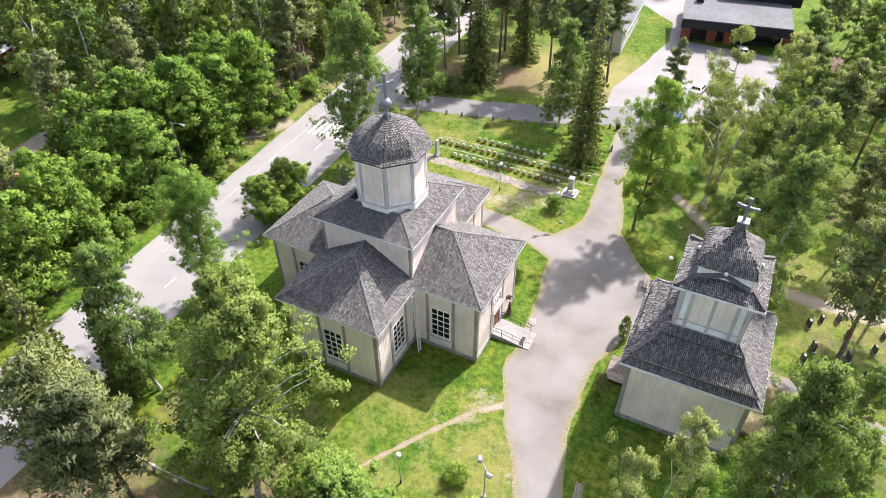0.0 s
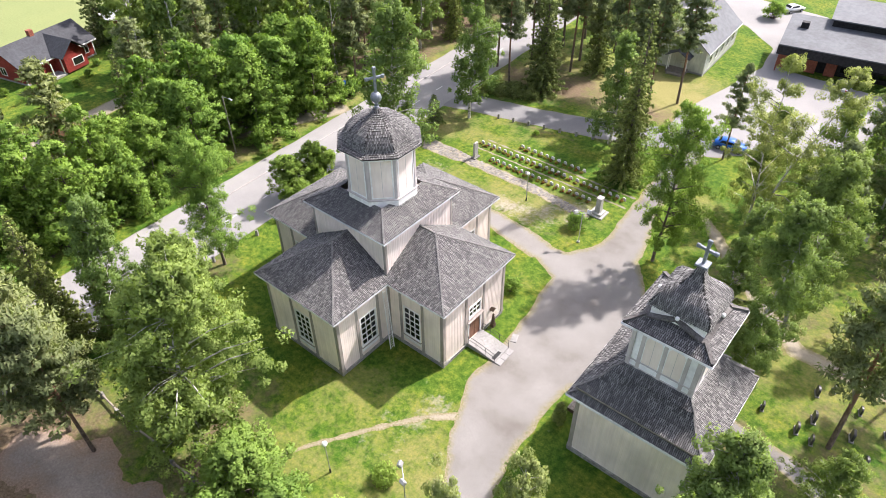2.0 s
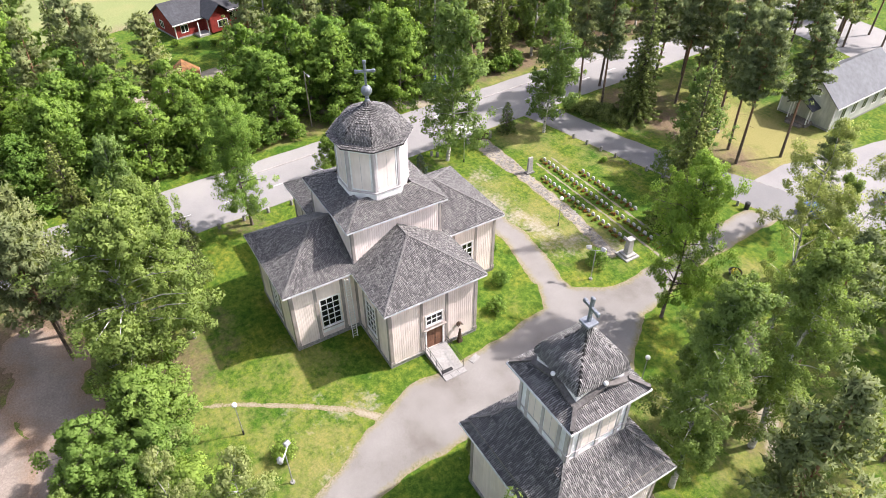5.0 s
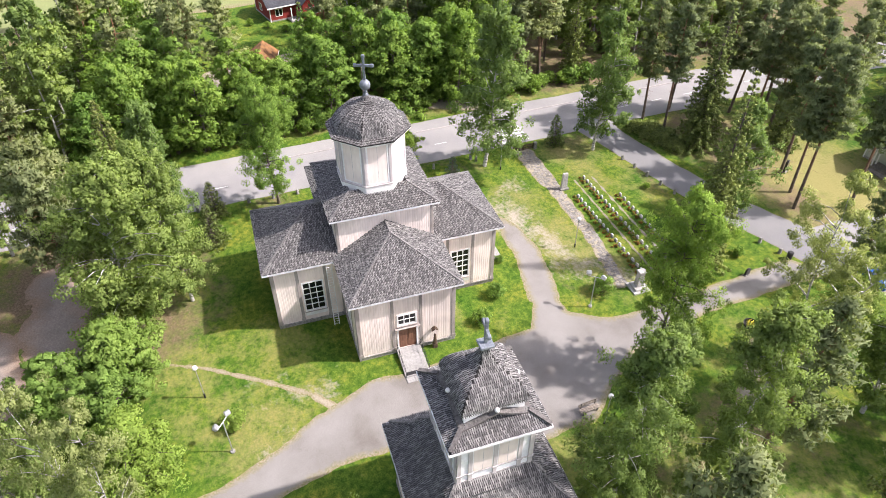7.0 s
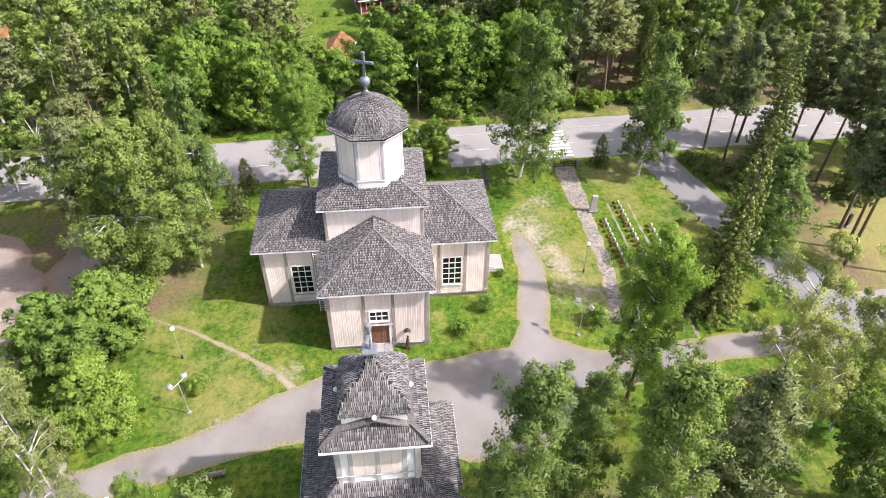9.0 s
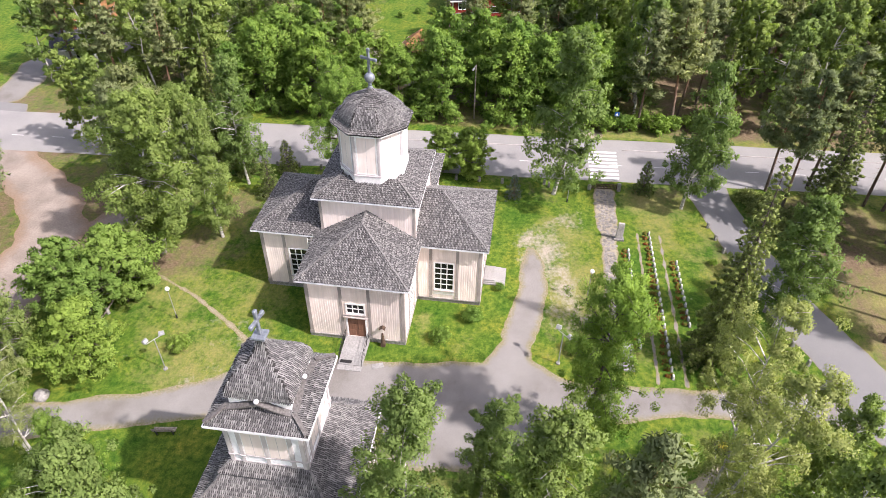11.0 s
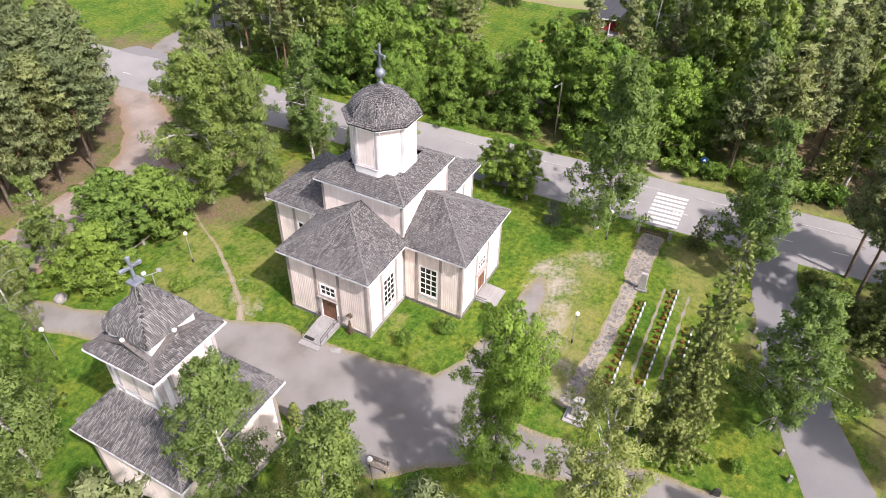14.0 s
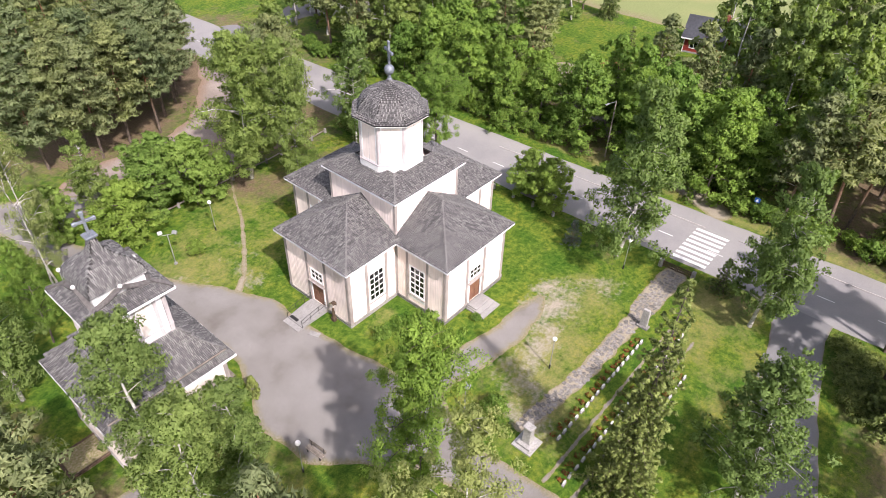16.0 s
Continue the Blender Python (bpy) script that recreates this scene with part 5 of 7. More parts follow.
def plant(proto, x, y, h, base_h, wide=1.0, turn=None, tilt=0.0, group=""):
    s = h / base_h
    a = tree_rng.random() * 360 if turn is None else turn
    m = pose(x, y, -0.02, tilt, 0, a) @ Matrix.Diagonal((s * wide, s * wide, s, 1))
    t = copy_thing(proto, m)
    if group:
        t["group"] = group
    return t


# single trees round the church and yard
for proto, x, y, h, bh, wd in (
        (near_birch[0], -29.2, 22.8, 19, 18, 0.72), (near_birch[2], -25.5, 17.4, 20.3, 18, 1.0), (mid_birch[1], -40.2, 21.8, 17, 18, 0.78), (mid_birch[1], -43.8, 60.6, 21.5, 18, 0.9), (mid_birch[0], -43.0, 76.3, 19.5, 18, 0.8),
        (near_leafy[1], -43.8, 33.5, 16.5, 15, 0.8), (near_leafy[1], -7.6, 63.6, 19.3, 15, 0.68), (far_birch[0], -43.0, 4.0, 15, 18, 0.95), (far_birch[1], -46.0, -3.0, 14, 18, 1.0), (near_maple[0], -47.0, 46.0, 6.3, 9, 1.05), (near_maple[1], -46.3, 50.0, 6.8, 9, 1.0),
        (yard_birch[0], 6.2, 50.7, 20.8, 18, 0.9), (yard_birch[1], 2.7, 55.5, 16.5, 18, 0.95), (yard_birch[0], 7.05, 59.0, 20.8, 18, 0.95), (pale_tree, -1.0, 71.8, 22.3, 15, 0.75),
        (mid_birch[0], 3.5, 77.5, 17, 18, 0.85), (mid_birch[1], -23.4, 82.6, 16, 18, 0.9), (mid_birch[0], -3.0, 80.0, 14, 18, 0.8),
        (mid_birch[0], 13.5, 35.0, 11, 18, 0.9), (pale_tree, 0.7, 19.0, 22.5, 15, 0.5), (near_leafy[0], 4.5, 27.0, 12.0, 15, 0.6), (mid_birch[1], 14.5, 42.0, 10, 18, 0.9), (near_maple[1], -3.5, 13.0, 7.0, 9, 0.9), (mid_birch[0], -8.5, 11.5, 12, 18, 0.9), (near_birch[0], 9.4, 31.8, 17.2, 18, 0.85)):
    plant(proto, x, y, h, bh, wd)
for x, y, h, k in ((-17.9, 17.6, 9.2, 0), (-12.8, 16.6, 8.4, 1), (-8.6, 18.6, 8.0, 0), (-15.5, 13.5, 8.6, 1)):
    plant(near_maple[k], x, y, h, 9, 1.0, group="maples by the lawn")
for x, y, h, k, wd in ((-17.6, 75.3, 22.8, 0, 0.85), (-39.5, 90.5, 20, 0, 1.1), (-45.0, 17.0, 16, 2, 0.85), (-42.5, 20.5, 12, 2, 0.8)):
    plant(spruces[k], x, y, h, (22, 18, 16)[k], wd)
for x, y, h, k, wd in ((-23.0, 93.0, 20, 0, 0.8), (-29.7, 96.5, 20, 1, 0.8), (-26.0, 95.0, 19, 0, 0.8), (-48.6, 87.6, 18, 1, 0.8), (-50.0, 93.0, 19, 0, 0.85),
                       (-44.5, 88.5, 18, 0, 0.8), (-47.0, 99.0, 19, 1, 0.8), (-39.5, 99.0, 20, 0, 0.8), (-9.6, 88.5, 13.5, 1, 0.75), (5.2, 64.2, 19.2, 1, 0.78), (14.2, 51.0, 20, 1, 0.85), (13.5, 67.0, 16, 1, 0.8), (17.5, 60.0, 15, 0, 0.9), (11.0, 82.0, 17, 1, 1.0), (-36.0, 101.5, 18, 1, 0.8), (-21.0, 99.5, 19, 0, 0.8)):
    plant(near_pine[k], x, y, h, 18, wd)
for x, y, h, k, wd in ((-36.2, 12.0, 16, 0, 0.85), (-32.7, 12.3, 15, 1, 0.8), (-23.9, -1.6, 14.5, 1, 0.9), (-15.1, -1.0, 14.5, 0, 0.9), (-12.5, -2.0, 14.5, 1, 0.9), (-19.6, -2.2, 15, 0, 0.95), (-27.0, -5.5, 15, 1, 1.05), (-30.5, -8.5, 16, 0, 1.05), (-25.0, -10.0, 16, 1, 1.0), (-33.5, -13.5, 16, 1, 1.0), (-20.0, -8.0, 16, 0, 1.0), (-15.5, -7.0, 15, 1, 1.0), (-9.0, -3.5, 14, 0, 1.0)):
    plant(edge_pine[k], x, y, h + 1.5, 16, wd)


# woods across the road, and south and east of the churchyard
def clear_of(x, y):
    if abs(x - road_x(y)) < 8.2:
        return False
    spots = [(-60.5, 48.6, 4.5, 4.2), (-98, 40, 19, 22), (-78, 32, 6, 5), (-72, 28, 4, 3), (-75, 37, 7, 4.5), (-84, 31, 8, 7), (-86, 55, 5, 18), (-80, -19, 12, 9), (-70, -25, 11, 4), (-90, -12, 14, 5), (-74, 40, 0, 0), (-24, 3.5, 16, 5.5), (-34, -2, 6, 6), (-39, -9, 5.5, 6), (-45, -19, 5.5, 6), (-79, 3, 4, 4), (-100, 0, 10, 14)]
    return all(((x - a) / max(rx, 0.1)) ** 2 + ((y - b) / max(ry, 0.1)) ** 2 > 1 for a, b, rx, ry in spots)


placed = []


def wood(x0, x1, y0, y1, n, gap, choose, group):
    made = 0
    for _ in range(n * 6):
        x, y = tree_rng.uniform(x0, x1), tree_rng.uniform(y0, y1)
        if made < n and clear_of(x, y) and all((x - a) ** 2 + (y - b) ** 2 > gap * gap for a, b in placed):
            placed.append((x, y))
            proto, bh, h, wd = choose(x, y)
            plant(proto, x, y, h, bh, wd, group=group)
            made += 1


def west_mix(x, y):
    r = tree_rng.random()
    front = x > -68
    if 10 < y < 72 and (front or r < 0.45):
        return tree_rng.choice(mid_leafy if front else far_leafy), 14, tree_rng.uniform(10, 14.5), tree_rng.uniform(0.85, 1.1)
    if r < 0.5:
        return tree_rng.choice(thin_birch if x < -78 else far_birch), 18, tree_rng.uniform(14, 19), tree_rng.uniform(0.85, 1.05)
    if r < 0.88:
        return tree_rng.choice(thin_pine if x < -78 else far_pine), 18, tree_rng.uniform(15, 20), tree_rng.uniform(0.85, 1.05)
    return far_spruce, 16, tree_rng.uniform(12, 18), 0.9


def pine_mix(x, y):
    if tree_rng.random() < 0.94:
        return tree_rng.choice(thin_pine if y < -26 or y > 118 else far_pine), 18, tree_rng.uniform(15, 19), tree_rng.uniform(0.85, 1.1)
    return far_spruce, 16, tree_rng.uniform(12, 16), 0.9


def east_mix(x, y):
    r = tree_rng.random()
    if r < 0.55:
        return tree_rng.choice(far_pine), 18, tree_rng.uniform(13, 17), 0.95
    return tree_rng.choice(far_birch), 18, tree_rng.uniform(12, 17), 0.95


for x, y, h, k in ((-93, 61, 23, 0), (-88, 67, 25, 1), (-84, 62.5, 22, 2), (-80, 71, 24, 0), (-76, 65.5, 23, 1), (-71.5, 73, 22, 2), (-95, 55, 21, 1), (-88.5, 52.5, 21, 0), (-84, 56.5, 22, 2)):
    placed.append((x, y))
    plant(far_birch[k], x, y, h, 18, 0.85, group="woods across the road")
wood(-66.0, -57.5, -6, 74, 32, 3.5, west_mix, "trees along the far side of the road")
wood(-112, -62.5, -28, 136, 225, 3.9, west_mix, "woods across the road")
wood(-50, -7, -44, -8, 75, 4.2, pine_mix, "pine wood")
wood(-60, -34, 100, 150, 34, 5.0, pine_mix, "pines north of the side road")
wood(6, 22, 78, 135, 26, 5.0, east_mix, "trees by the car park")
for p in PROTO_TREES:
    for c in p.children:
        bpy.data.objects.remove(c)
    bpy.data.objects.remove(p)


# ---- things in the churchyard ----
def place(thing, x, y, z=0.0, turn=0.0, scale=1.0):
    thing.matrix_basis = pose(x, y, z, 0, 0, turn) @ Matrix.Scale(scale, 4)
    return thing


def ramp_with_rails():
    t = tagged(empty("entrance_ramp", CX + REACH, CY), "grey concrete entrance ramp with black steel railings", "ramp")
    bm = bmesh.new()
    vs = [bm.verts.new(v) for v in ((0.1, -1.15, 0.5), (0.1, 1.15, 0.5), (1.1, 1.15, 0.48), (1.1, -1.15, 0.48), (3.3, 1.15, 0.14), (3.3, -1.15, 0.14),
                                    (0.1, -1.15, -0.05), (0.1, 1.15, -0.05), (3.3, 1.15, -0.05), (3.3, -1.15, -0.05))]
    for f in ((0, 3, 2, 1), (3, 5, 4, 2), (5, 9, 8, 4), (0, 6, 9, 5, 3), (1, 2, 4, 8, 7), (0, 1, 7, 6)):
        bm.faces.new([vs[i] for i in f])
    bmesh.ops.recalc_face_normals(bm, faces=bm.faces)
    part("ramp_slab", bm, M_CONCRETE, t)
    for k in range(3):
        box("paving_slab", 3.33, -1.15 + k * 0.78, -0.02, 3.95, -1.15 + k * 0.78 + 0.75, 0.10, M_CONCRETE, t, bevel=0.015)
    box("door_mat", 2.85, -1.0, 0.19, 3.2, 0.1, 0.215, M_BLACK, t, m=pose(0, 0, 0.02, 0, 0, 0))
    for s in (-1, 1):
        y = s * 1.12
        pts = [(0.2, 0.5), (1.1, 0.48), (2.2, 0.31), (3.3, 0.14)]
        for x, z in pts:
            tube("post", (x, y, z - 0.1), (x, y, z + 0.95), 0.025, M_BLACK, t, n=6)
        for (xa, za), (xb, zb) in zip(pts, pts[1:]):
            for h in (0.95, 0.5):
                tube("rail", (xa, y, za + h), (xb, y, zb + h), 0.022, M_BLACK, t, n=6)


def stone_steps():
    t = tagged(empty("stone_steps", CX, CY + REACH + 0.12), "pale concrete steps below a church door", "steps")
    for k, (d, z) in enumerate(((2.3, 0.16), (1.75, 0.33), (1.2, 0.5))):
        box("step", -1.4 + k * 0.12, 0.0, -0.03, 1.4 - k * 0.12, d, z, M_CONCRETE, t, bevel=0.02)


def ladder():
    t = tagged(empty("ladder", CX + HW, CY - HW), "pale wooden ladder leaning under the church eaves", "ladder")
    a, b = Vector((1.15, -1.15, 0.0)), Vector((0.72, -1.15, 7.3))
    for s in (-0.24, 0.24):
        bm = bmesh.new()
        add_tube(bm, a + Vector((0, s, 0)), b + Vector((0, s, 0)), 0.045, n=6)
        part("stile", bm, M_WHITE, t)
    for i in range(24):
        p = a.lerp(b, (i + 0.5) / 24)
        tube("rung", p + Vector((0, -0.24, 0)), p + Vector((0, 0.24, 0)), 0.025, M_WHITE, t, n=5)


def alms_statue():
    x, y = CX + REACH + 0.42, CY + 2.55
    bm = bmesh.new()
    add_box(bm, -0.25, -0.25, -0.05, 0.25, 0.25, 0.55, 0.03)
    bmesh.ops.create_cone(bm, cap_ends=True, segments=10, radius1=0.24, radius2=0.17, depth=0.85, matrix=Matrix.Translation((0, 0, 0.97)))
    bmesh.ops.create_cone(bm, cap_ends=True, segments=10, radius1=0.18, radius2=0.12, depth=0.4, matrix=Matrix.Translation((0, 0, 1.58)))
    add_ball(bm, (0, 0, 1.92), 0.14, 10, 8)
    st = part("wooden_statue", bm, M_DARKWOOD)
    place(st, x, y, 0, 0, 0.85)
    tagged(st, "dark painted wooden statue standing by the church door", "statue")
    c = tagged(empty("statue_canopy", x - 0.3, y), "small dark wooden canopy on the church wall", "canopy")
    for s in (-1, 1):
        box("canopy_board", 0, -0.02, -0.02, 0.45, 0.36, 0.02, M_DARKWOOD, c, m=pose(0, 0, 2.5, 0, 0, 0) @ pose(0, 0, 0, -38 if s > 0 else 38, 0, 0) @ Matrix.Diagonal((1, s, 1, 1)))
    box("canopy_back", -0.1, -0.12, 1.9, -0.04, 0.12, 2.3, M_DARKWOOD, c)


M_LAMPGLASS = surface("white opal globe", (0.78, 0.78, 0.77), (0.86, 0.86, 0.85), 3.0, 0.25, fine_bump=0)


def globe_lamp():
    t = tagged(new("park_lamp"), "slim lamp post with a white globe", "lamp", "globe lamps in the churchyard")
    tube("post", (0, 0, 0.25), (0, 0, 3.72), 0.045, M_STEEL, t, 0.035, 8)
    tube("foot", (0, 0, -0.05), (0, 0, 0.5), 0.085, M_BLACK, t, n=8)
    tube("collar", (0, 0, 3.66), (0, 0, 3.78), 0.08, M_BLACK, t, n=8)
    bm = bmesh.new()
    add_ball(bm, (0, 0, 3.98), 0.23, 14, 10)
    part("globe", bm, M_LAMPGLASS, t, smooth=True)
    return t


def floodlight_mast():
    t = tagged(new("floodlight_mast"), "steel mast with floodlights aimed at the church", "floodlight", "floodlight masts")
    tube("post", (0, 0, 0.1), (0, 0, 4.0), 0.05, M_STEEL, t, n=8)
    tube("foot", (0, 0, -0.05), (0, 0, 0.15), 0.2, M_CONCRETE, t, n=10)
    tube("crossbar", (-0.75, 0, 3.9), (0.75, 0, 4.1), 0.035, M_STEEL, t, n=6)
    for x, a in ((-0.75, 30), (0.75, -25)):
        lamp = box("floodlight", -0.25, -0.16, -0.2, 0.25, 0.16, 0.2, M_STEEL, t, bevel=0.05, m=pose(x, 0.1, 4.2, -35, 0, a))
        box("lens", -0.2, 0.165, -0.15, 0.2, 0.175, 0.15, M_GLASS, lamp, m=pose(x, 0.1, 4.2, -35, 0, a))
    return t


def street_lamp(x, y, turn):
    t = tagged(empty("street_lamp", x, y, 0, turn), "tall grey street lamp with a bent arm", "street lamp")
    tube("post", (0, 0, -0.1), (0, 0, 8.5), 0.11, M_OLDWOOD, t, 0.08, 8)
    tube("arm", (0, 0, 8.4), (1.9, 0, 8.75), 0.04, M_STEEL, t, n=6)
    box("lamp_head", 1.7, -0.14, 8.66, 2.45, 0.14, 8.8, M_STEEL, t, bevel=0.05)


def traffic_sign(x, y, turn):
    t = tagged(empty("traffic_sign", x, y, 0, turn), "blue square pedestrian crossing sign on a steel post", "sign")
    tube("post", (0, 0, -0.1), (0, 0, 2.9), 0.035, M_STEEL, t, n=8)
    s = box("sign_plate", 0.03, -0.33, 2.2, 0.05, 0.33, 2.86, M_SIGNBLUE, t, bevel=0.004)
    bm = bmesh.new()
    vs = [bm.verts.new((0.055, u, 2.53 + w)) for u, w in ((-0.2, -0.2), (0.2, -0.2), (0.0, 0.2))]
    bm.faces.new(vs)
    part("triangle", bm, M_WHITE, s)


M_SIGNBLUE = surface("blue sign paint", (0.01, 0.09, 0.36), (0.015, 0.12, 0.45), 4.0, 0.4, fine_bump=0)


def bench(length=1.9):
    t = tagged(new("park_bench"), "weathered brown slatted park bench", "bench", "park benches")
    for k in range(4):
        box("seat_slat", -0.25 + k * 0.125, -length / 2, 0.42, -0.145 + k * 0.125, length / 2, 0.46, M_OLDWOOD, t, bevel=0.008)
    for k in range(3):
        box("back_slat", -0.33 - k * 0.03, -length / 2, 0.58 + k * 0.13, -0.29 - k * 0.03, length / 2, 0.68 + k * 0.13, M_OLDWOOD, t, bevel=0.008)
    for s in (-1, 1):
        bm = bmesh.new()
        y = s * (length / 2 - 0.25)
        add_box(bm, -0.26, y - 0.05, 0, -0.18, y + 0.05, 0.42)
        add_box(bm, 0.14, y - 0.05, 0, 0.22, y + 0.05, 0.42)
        add_box(bm, -0.29, y - 0.04, 0.40, -0.25, y + 0.04, 0.98, m=pose(0, 0, 0, 0, -4, 0))
        part("leg_frame", bm, M_BLACK, t)
    return t


def stone_post():
    bm = bmesh.new()
    add_box(bm, -0.17, -0.17, -0.1, 0.17, 0.17, 0.72, 0.04)
    for v in bm.verts:
        if v.co.z > 0.3:
            v.co.x *= 0.8
            v.co.y *= 0.85
    ob = part("stone_post", bm, M_STONE)
    return tagged(ob, "rough grey granite fence post", "post", "granite fence posts")


def headstone(w, h, d, material, label, group, seed):
    r = random.Random(seed)
    t = tagged(new("gravestone"), label, "gravestone", group)
    bm = bmesh.new()
    n = 8
    ring = [(-w / 2, 0.0), (w / 2, 0.0)] + [(w / 2 * math.cos(math.pi * i / n), h * 0.82 + h * 0.18 * math.sin(math.pi * i / n)) for i in range(n + 1)]
    front = [bm.verts.new((d / 2, u, z)) for u, z in ring]
    back = [bm.verts.new((-d / 2, u, z)) for u, z in ring]
    bm.faces.new(front)
    bm.faces.new(back[::-1])
    for i in range(len(ring)):
        j = (i + 1) % len(ring)
        bm.faces.new((front[j], front[i], back[i], back[j]))
    bmesh.ops.bevel(bm, geom=[e for e in bm.edges], offset=0.012, segments=1, affect="EDGES")
    part("stone", bm, material, t)
    box("base", -d * 0.9, -w * 0.62, -0.05, d * 0.9, w * 0.62, 0.1, M_STONE, t, bevel=0.015)
    return t


def flower_clump(seed, material, r0, n, label):
    rng = np.random.default_rng(seed)
    c = [(rng.normal() * r0 * 0.5, rng.normal() * r0 * 0.5, 0.1 + 0.12 * rng.random()) for _ in range(5)]
    me = crown_mesh("blooms", leaf_cards(rng, c, [r0 * 0.6] * 5, n, 0.09), material)
    t = tagged(new("flower_clump"), label, "flowers", "flowers on the grave rows")
    tagged(link_mesh("bloom", me, None, t), kind="stuff")
    me2 = crown_mesh("leaves", leaf_cards(rng, c, [r0 * 0.6] * 5, n, 0.1), M_LEAF)
    tagged(link_mesh("leaves", me2, None, t), kind="stuff")
    return t


def shrub(seed, w, h, leaf, label, name="shrub", size=0.13, n=46):
    rng = np.random.default_rng(seed)
    wv, wf, c, s = [], [], [], []
    for i in range(46):
        a, f = rng.random() * 6.283, rng.random() ** 0.5
        z = h * (0.15 + 0.75 * rng.random())
        r = w / 2 * f * math.sqrt(max(0.05, 1 - (2 * z / h - 0.85) ** 2)) * 0.85
        c.append((r * math.cos(a), r * math.sin(a), z))
        s.append(w * 0.15)
        limb(wv, wf, (0.1 * math.cos(a), 0.1 * math.sin(a), -0.05), c[-1], 0.02, 0.006, 3)
    t = tagged(new(name), label, "bush")
    link_mesh("stem", wood_mesh("stem", wv, wf, M_BARK), None, t)
    link_mesh("foliage", crown_mesh("foliage", leaf_cards(rng, c, s, n, size), leaf), None, t)
    return t


def thuja(seed, h, w):
    rng = np.random.default_rng(seed)
    wv, wf = [], []
    limb(wv, wf, (0, 0, -0.05), (0, 0, h * 0.9), 0.06, 0.01, 5)
    c, s = [], []
    for i in range(70):
        u = rng.random()
        a = rng.random() * 6.283
        r = w / 2 * math.sin(math.pi * (0.22 + 0.76 * u)) * 0.75
        c.append((r * math.cos(a), r * math.sin(a), h * (0.06 + 0.88 * u)))
        s.append(w * 0.16)
    t = tagged(new("thuja"), "narrow dark green clipped thuja beside the bell tower", "bush", "thujas by the bell tower")
    link_mesh("stem", wood_mesh("stem", wv, wf, M_BARK), None, t)
    link_mesh("foliage", crown_mesh("foliage", leaf_cards(rng, c, s, 40, 0.11, -0.5), M_SPRUCE), None, t)
    return t


def boulder(name, x, y, r, seed, material, label):
    rng = random.Random(seed)
    bm = bmesh.new()
    bmesh.ops.create_icosphere(bm, subdivisions=2, radius=r)
    for v in bm.verts:
        n = noise.noise(v.co * 1.3 / r + Vector((seed, 0, 0)))
        v.co *= 1 + 0.25 * n
        v.co.z *= 0.7
        v.co.z += r * 0.35
    ob = part(name, bm, material, smooth=True)
    place(ob, x, y, 0, rng.random() * 360)
    return tagged(ob, label, "boulder")


M_DARKGRANITE = surface("dark polished granite", (0.025, 0.024, 0.025), (0.07, 0.068, 0.068), 12.0, 0.3, fine_bump=0)
M_REDFLOWER = leaf_mat("red blooms", (0.22, 0.015, 0.02), (0.42, 0.05, 0.04), 0.2)
M_YELLOWFLOWER = leaf_mat("yellow blooms", (0.35, 0.30, 0.03), (0.6, 0.55, 0.08), 0.2)


def monuments():
    t = tagged(empty("memorial_stone", -35.6, 68.2), "tall slim pale memorial slab on the lawn", "monument")
    bm = bmesh.new()
    add_box(bm, -0.16, -0.42, 0.2, 0.16, 0.42, 2.35, 0.05)
    for v in bm.verts:
        v.co.y *= 1.0 - 0.08 * (v.co.z - 0.2)
    part("slab", bm, M_PALESTONE, t)
    box("base", -0.35, -0.6, -0.05, 0.35, 0.6, 0.22, M_STONE, t, bevel=0.03)
    t = tagged(empty("war_memorial", -16.5, 67.4), "pale granite memorial on a stepped base", "monument")
    box("base_step", -0.95, -0.95, -0.05, 0.95, 0.95, 0.16, M_PALESTONE, t, bevel=0.02)
    box("base_step", -0.68, -0.68, 0.16, 0.68, 0.68, 0.42, M_PALESTONE, t, bevel=0.02)
    bm = bmesh.new()
    add_box(bm, -0.34, -0.42, 0.42, 0.34, 0.42, 2.2, 0.04)
    for v in bm.verts:
        f = 1 - 0.1 * (v.co.z - 0.4)
        v.co.x *= f
        v.co.y *= f
    part("shaft", bm, M_PALESTONE, t)
    box("cap", -0.36, -0.44, 2.2, 0.36, 0.44, 2.42, M_PALESTONE, t, bevel=0.05)


def gate():
    t = tagged(empty("churchyard_gate", -45.7, 67.0, 0, 93), "low dark wooden gate between granite posts", "gate")
    for s in (-1.85, 1.85):
        box("gate_post", s - 0.22, -0.22, -0.1, s + 0.22, 0.22, 1.05, M_STONE, t, bevel=0.05)
    for s in (-1, 1):
        bm = bmesh.new()
        a, b = sorted((s * 0.03, s * 1.6))
        for z in (0.2, 0.5, 0.8):
            add_box(bm, a, -0.03, z, b, 0.03, z + 0.1)
        add_box(bm, a, -0.04, 0.12, a + 0.1, 0.04, 0.95)
        add_box(bm, b - 0.1, -0.04, 0.12, b, 0.04, 0.95)
        part("gate_leaf", bm, M_DARKWOOD, t)
        n = 9
        for k in range(n):
            x = a + (k + 0.5) * (b - a) / n
            box("picket", x - 0.04, 0.03, 0.12, x + 0.04, 0.055, 0.92, M_DARKWOOD, t)


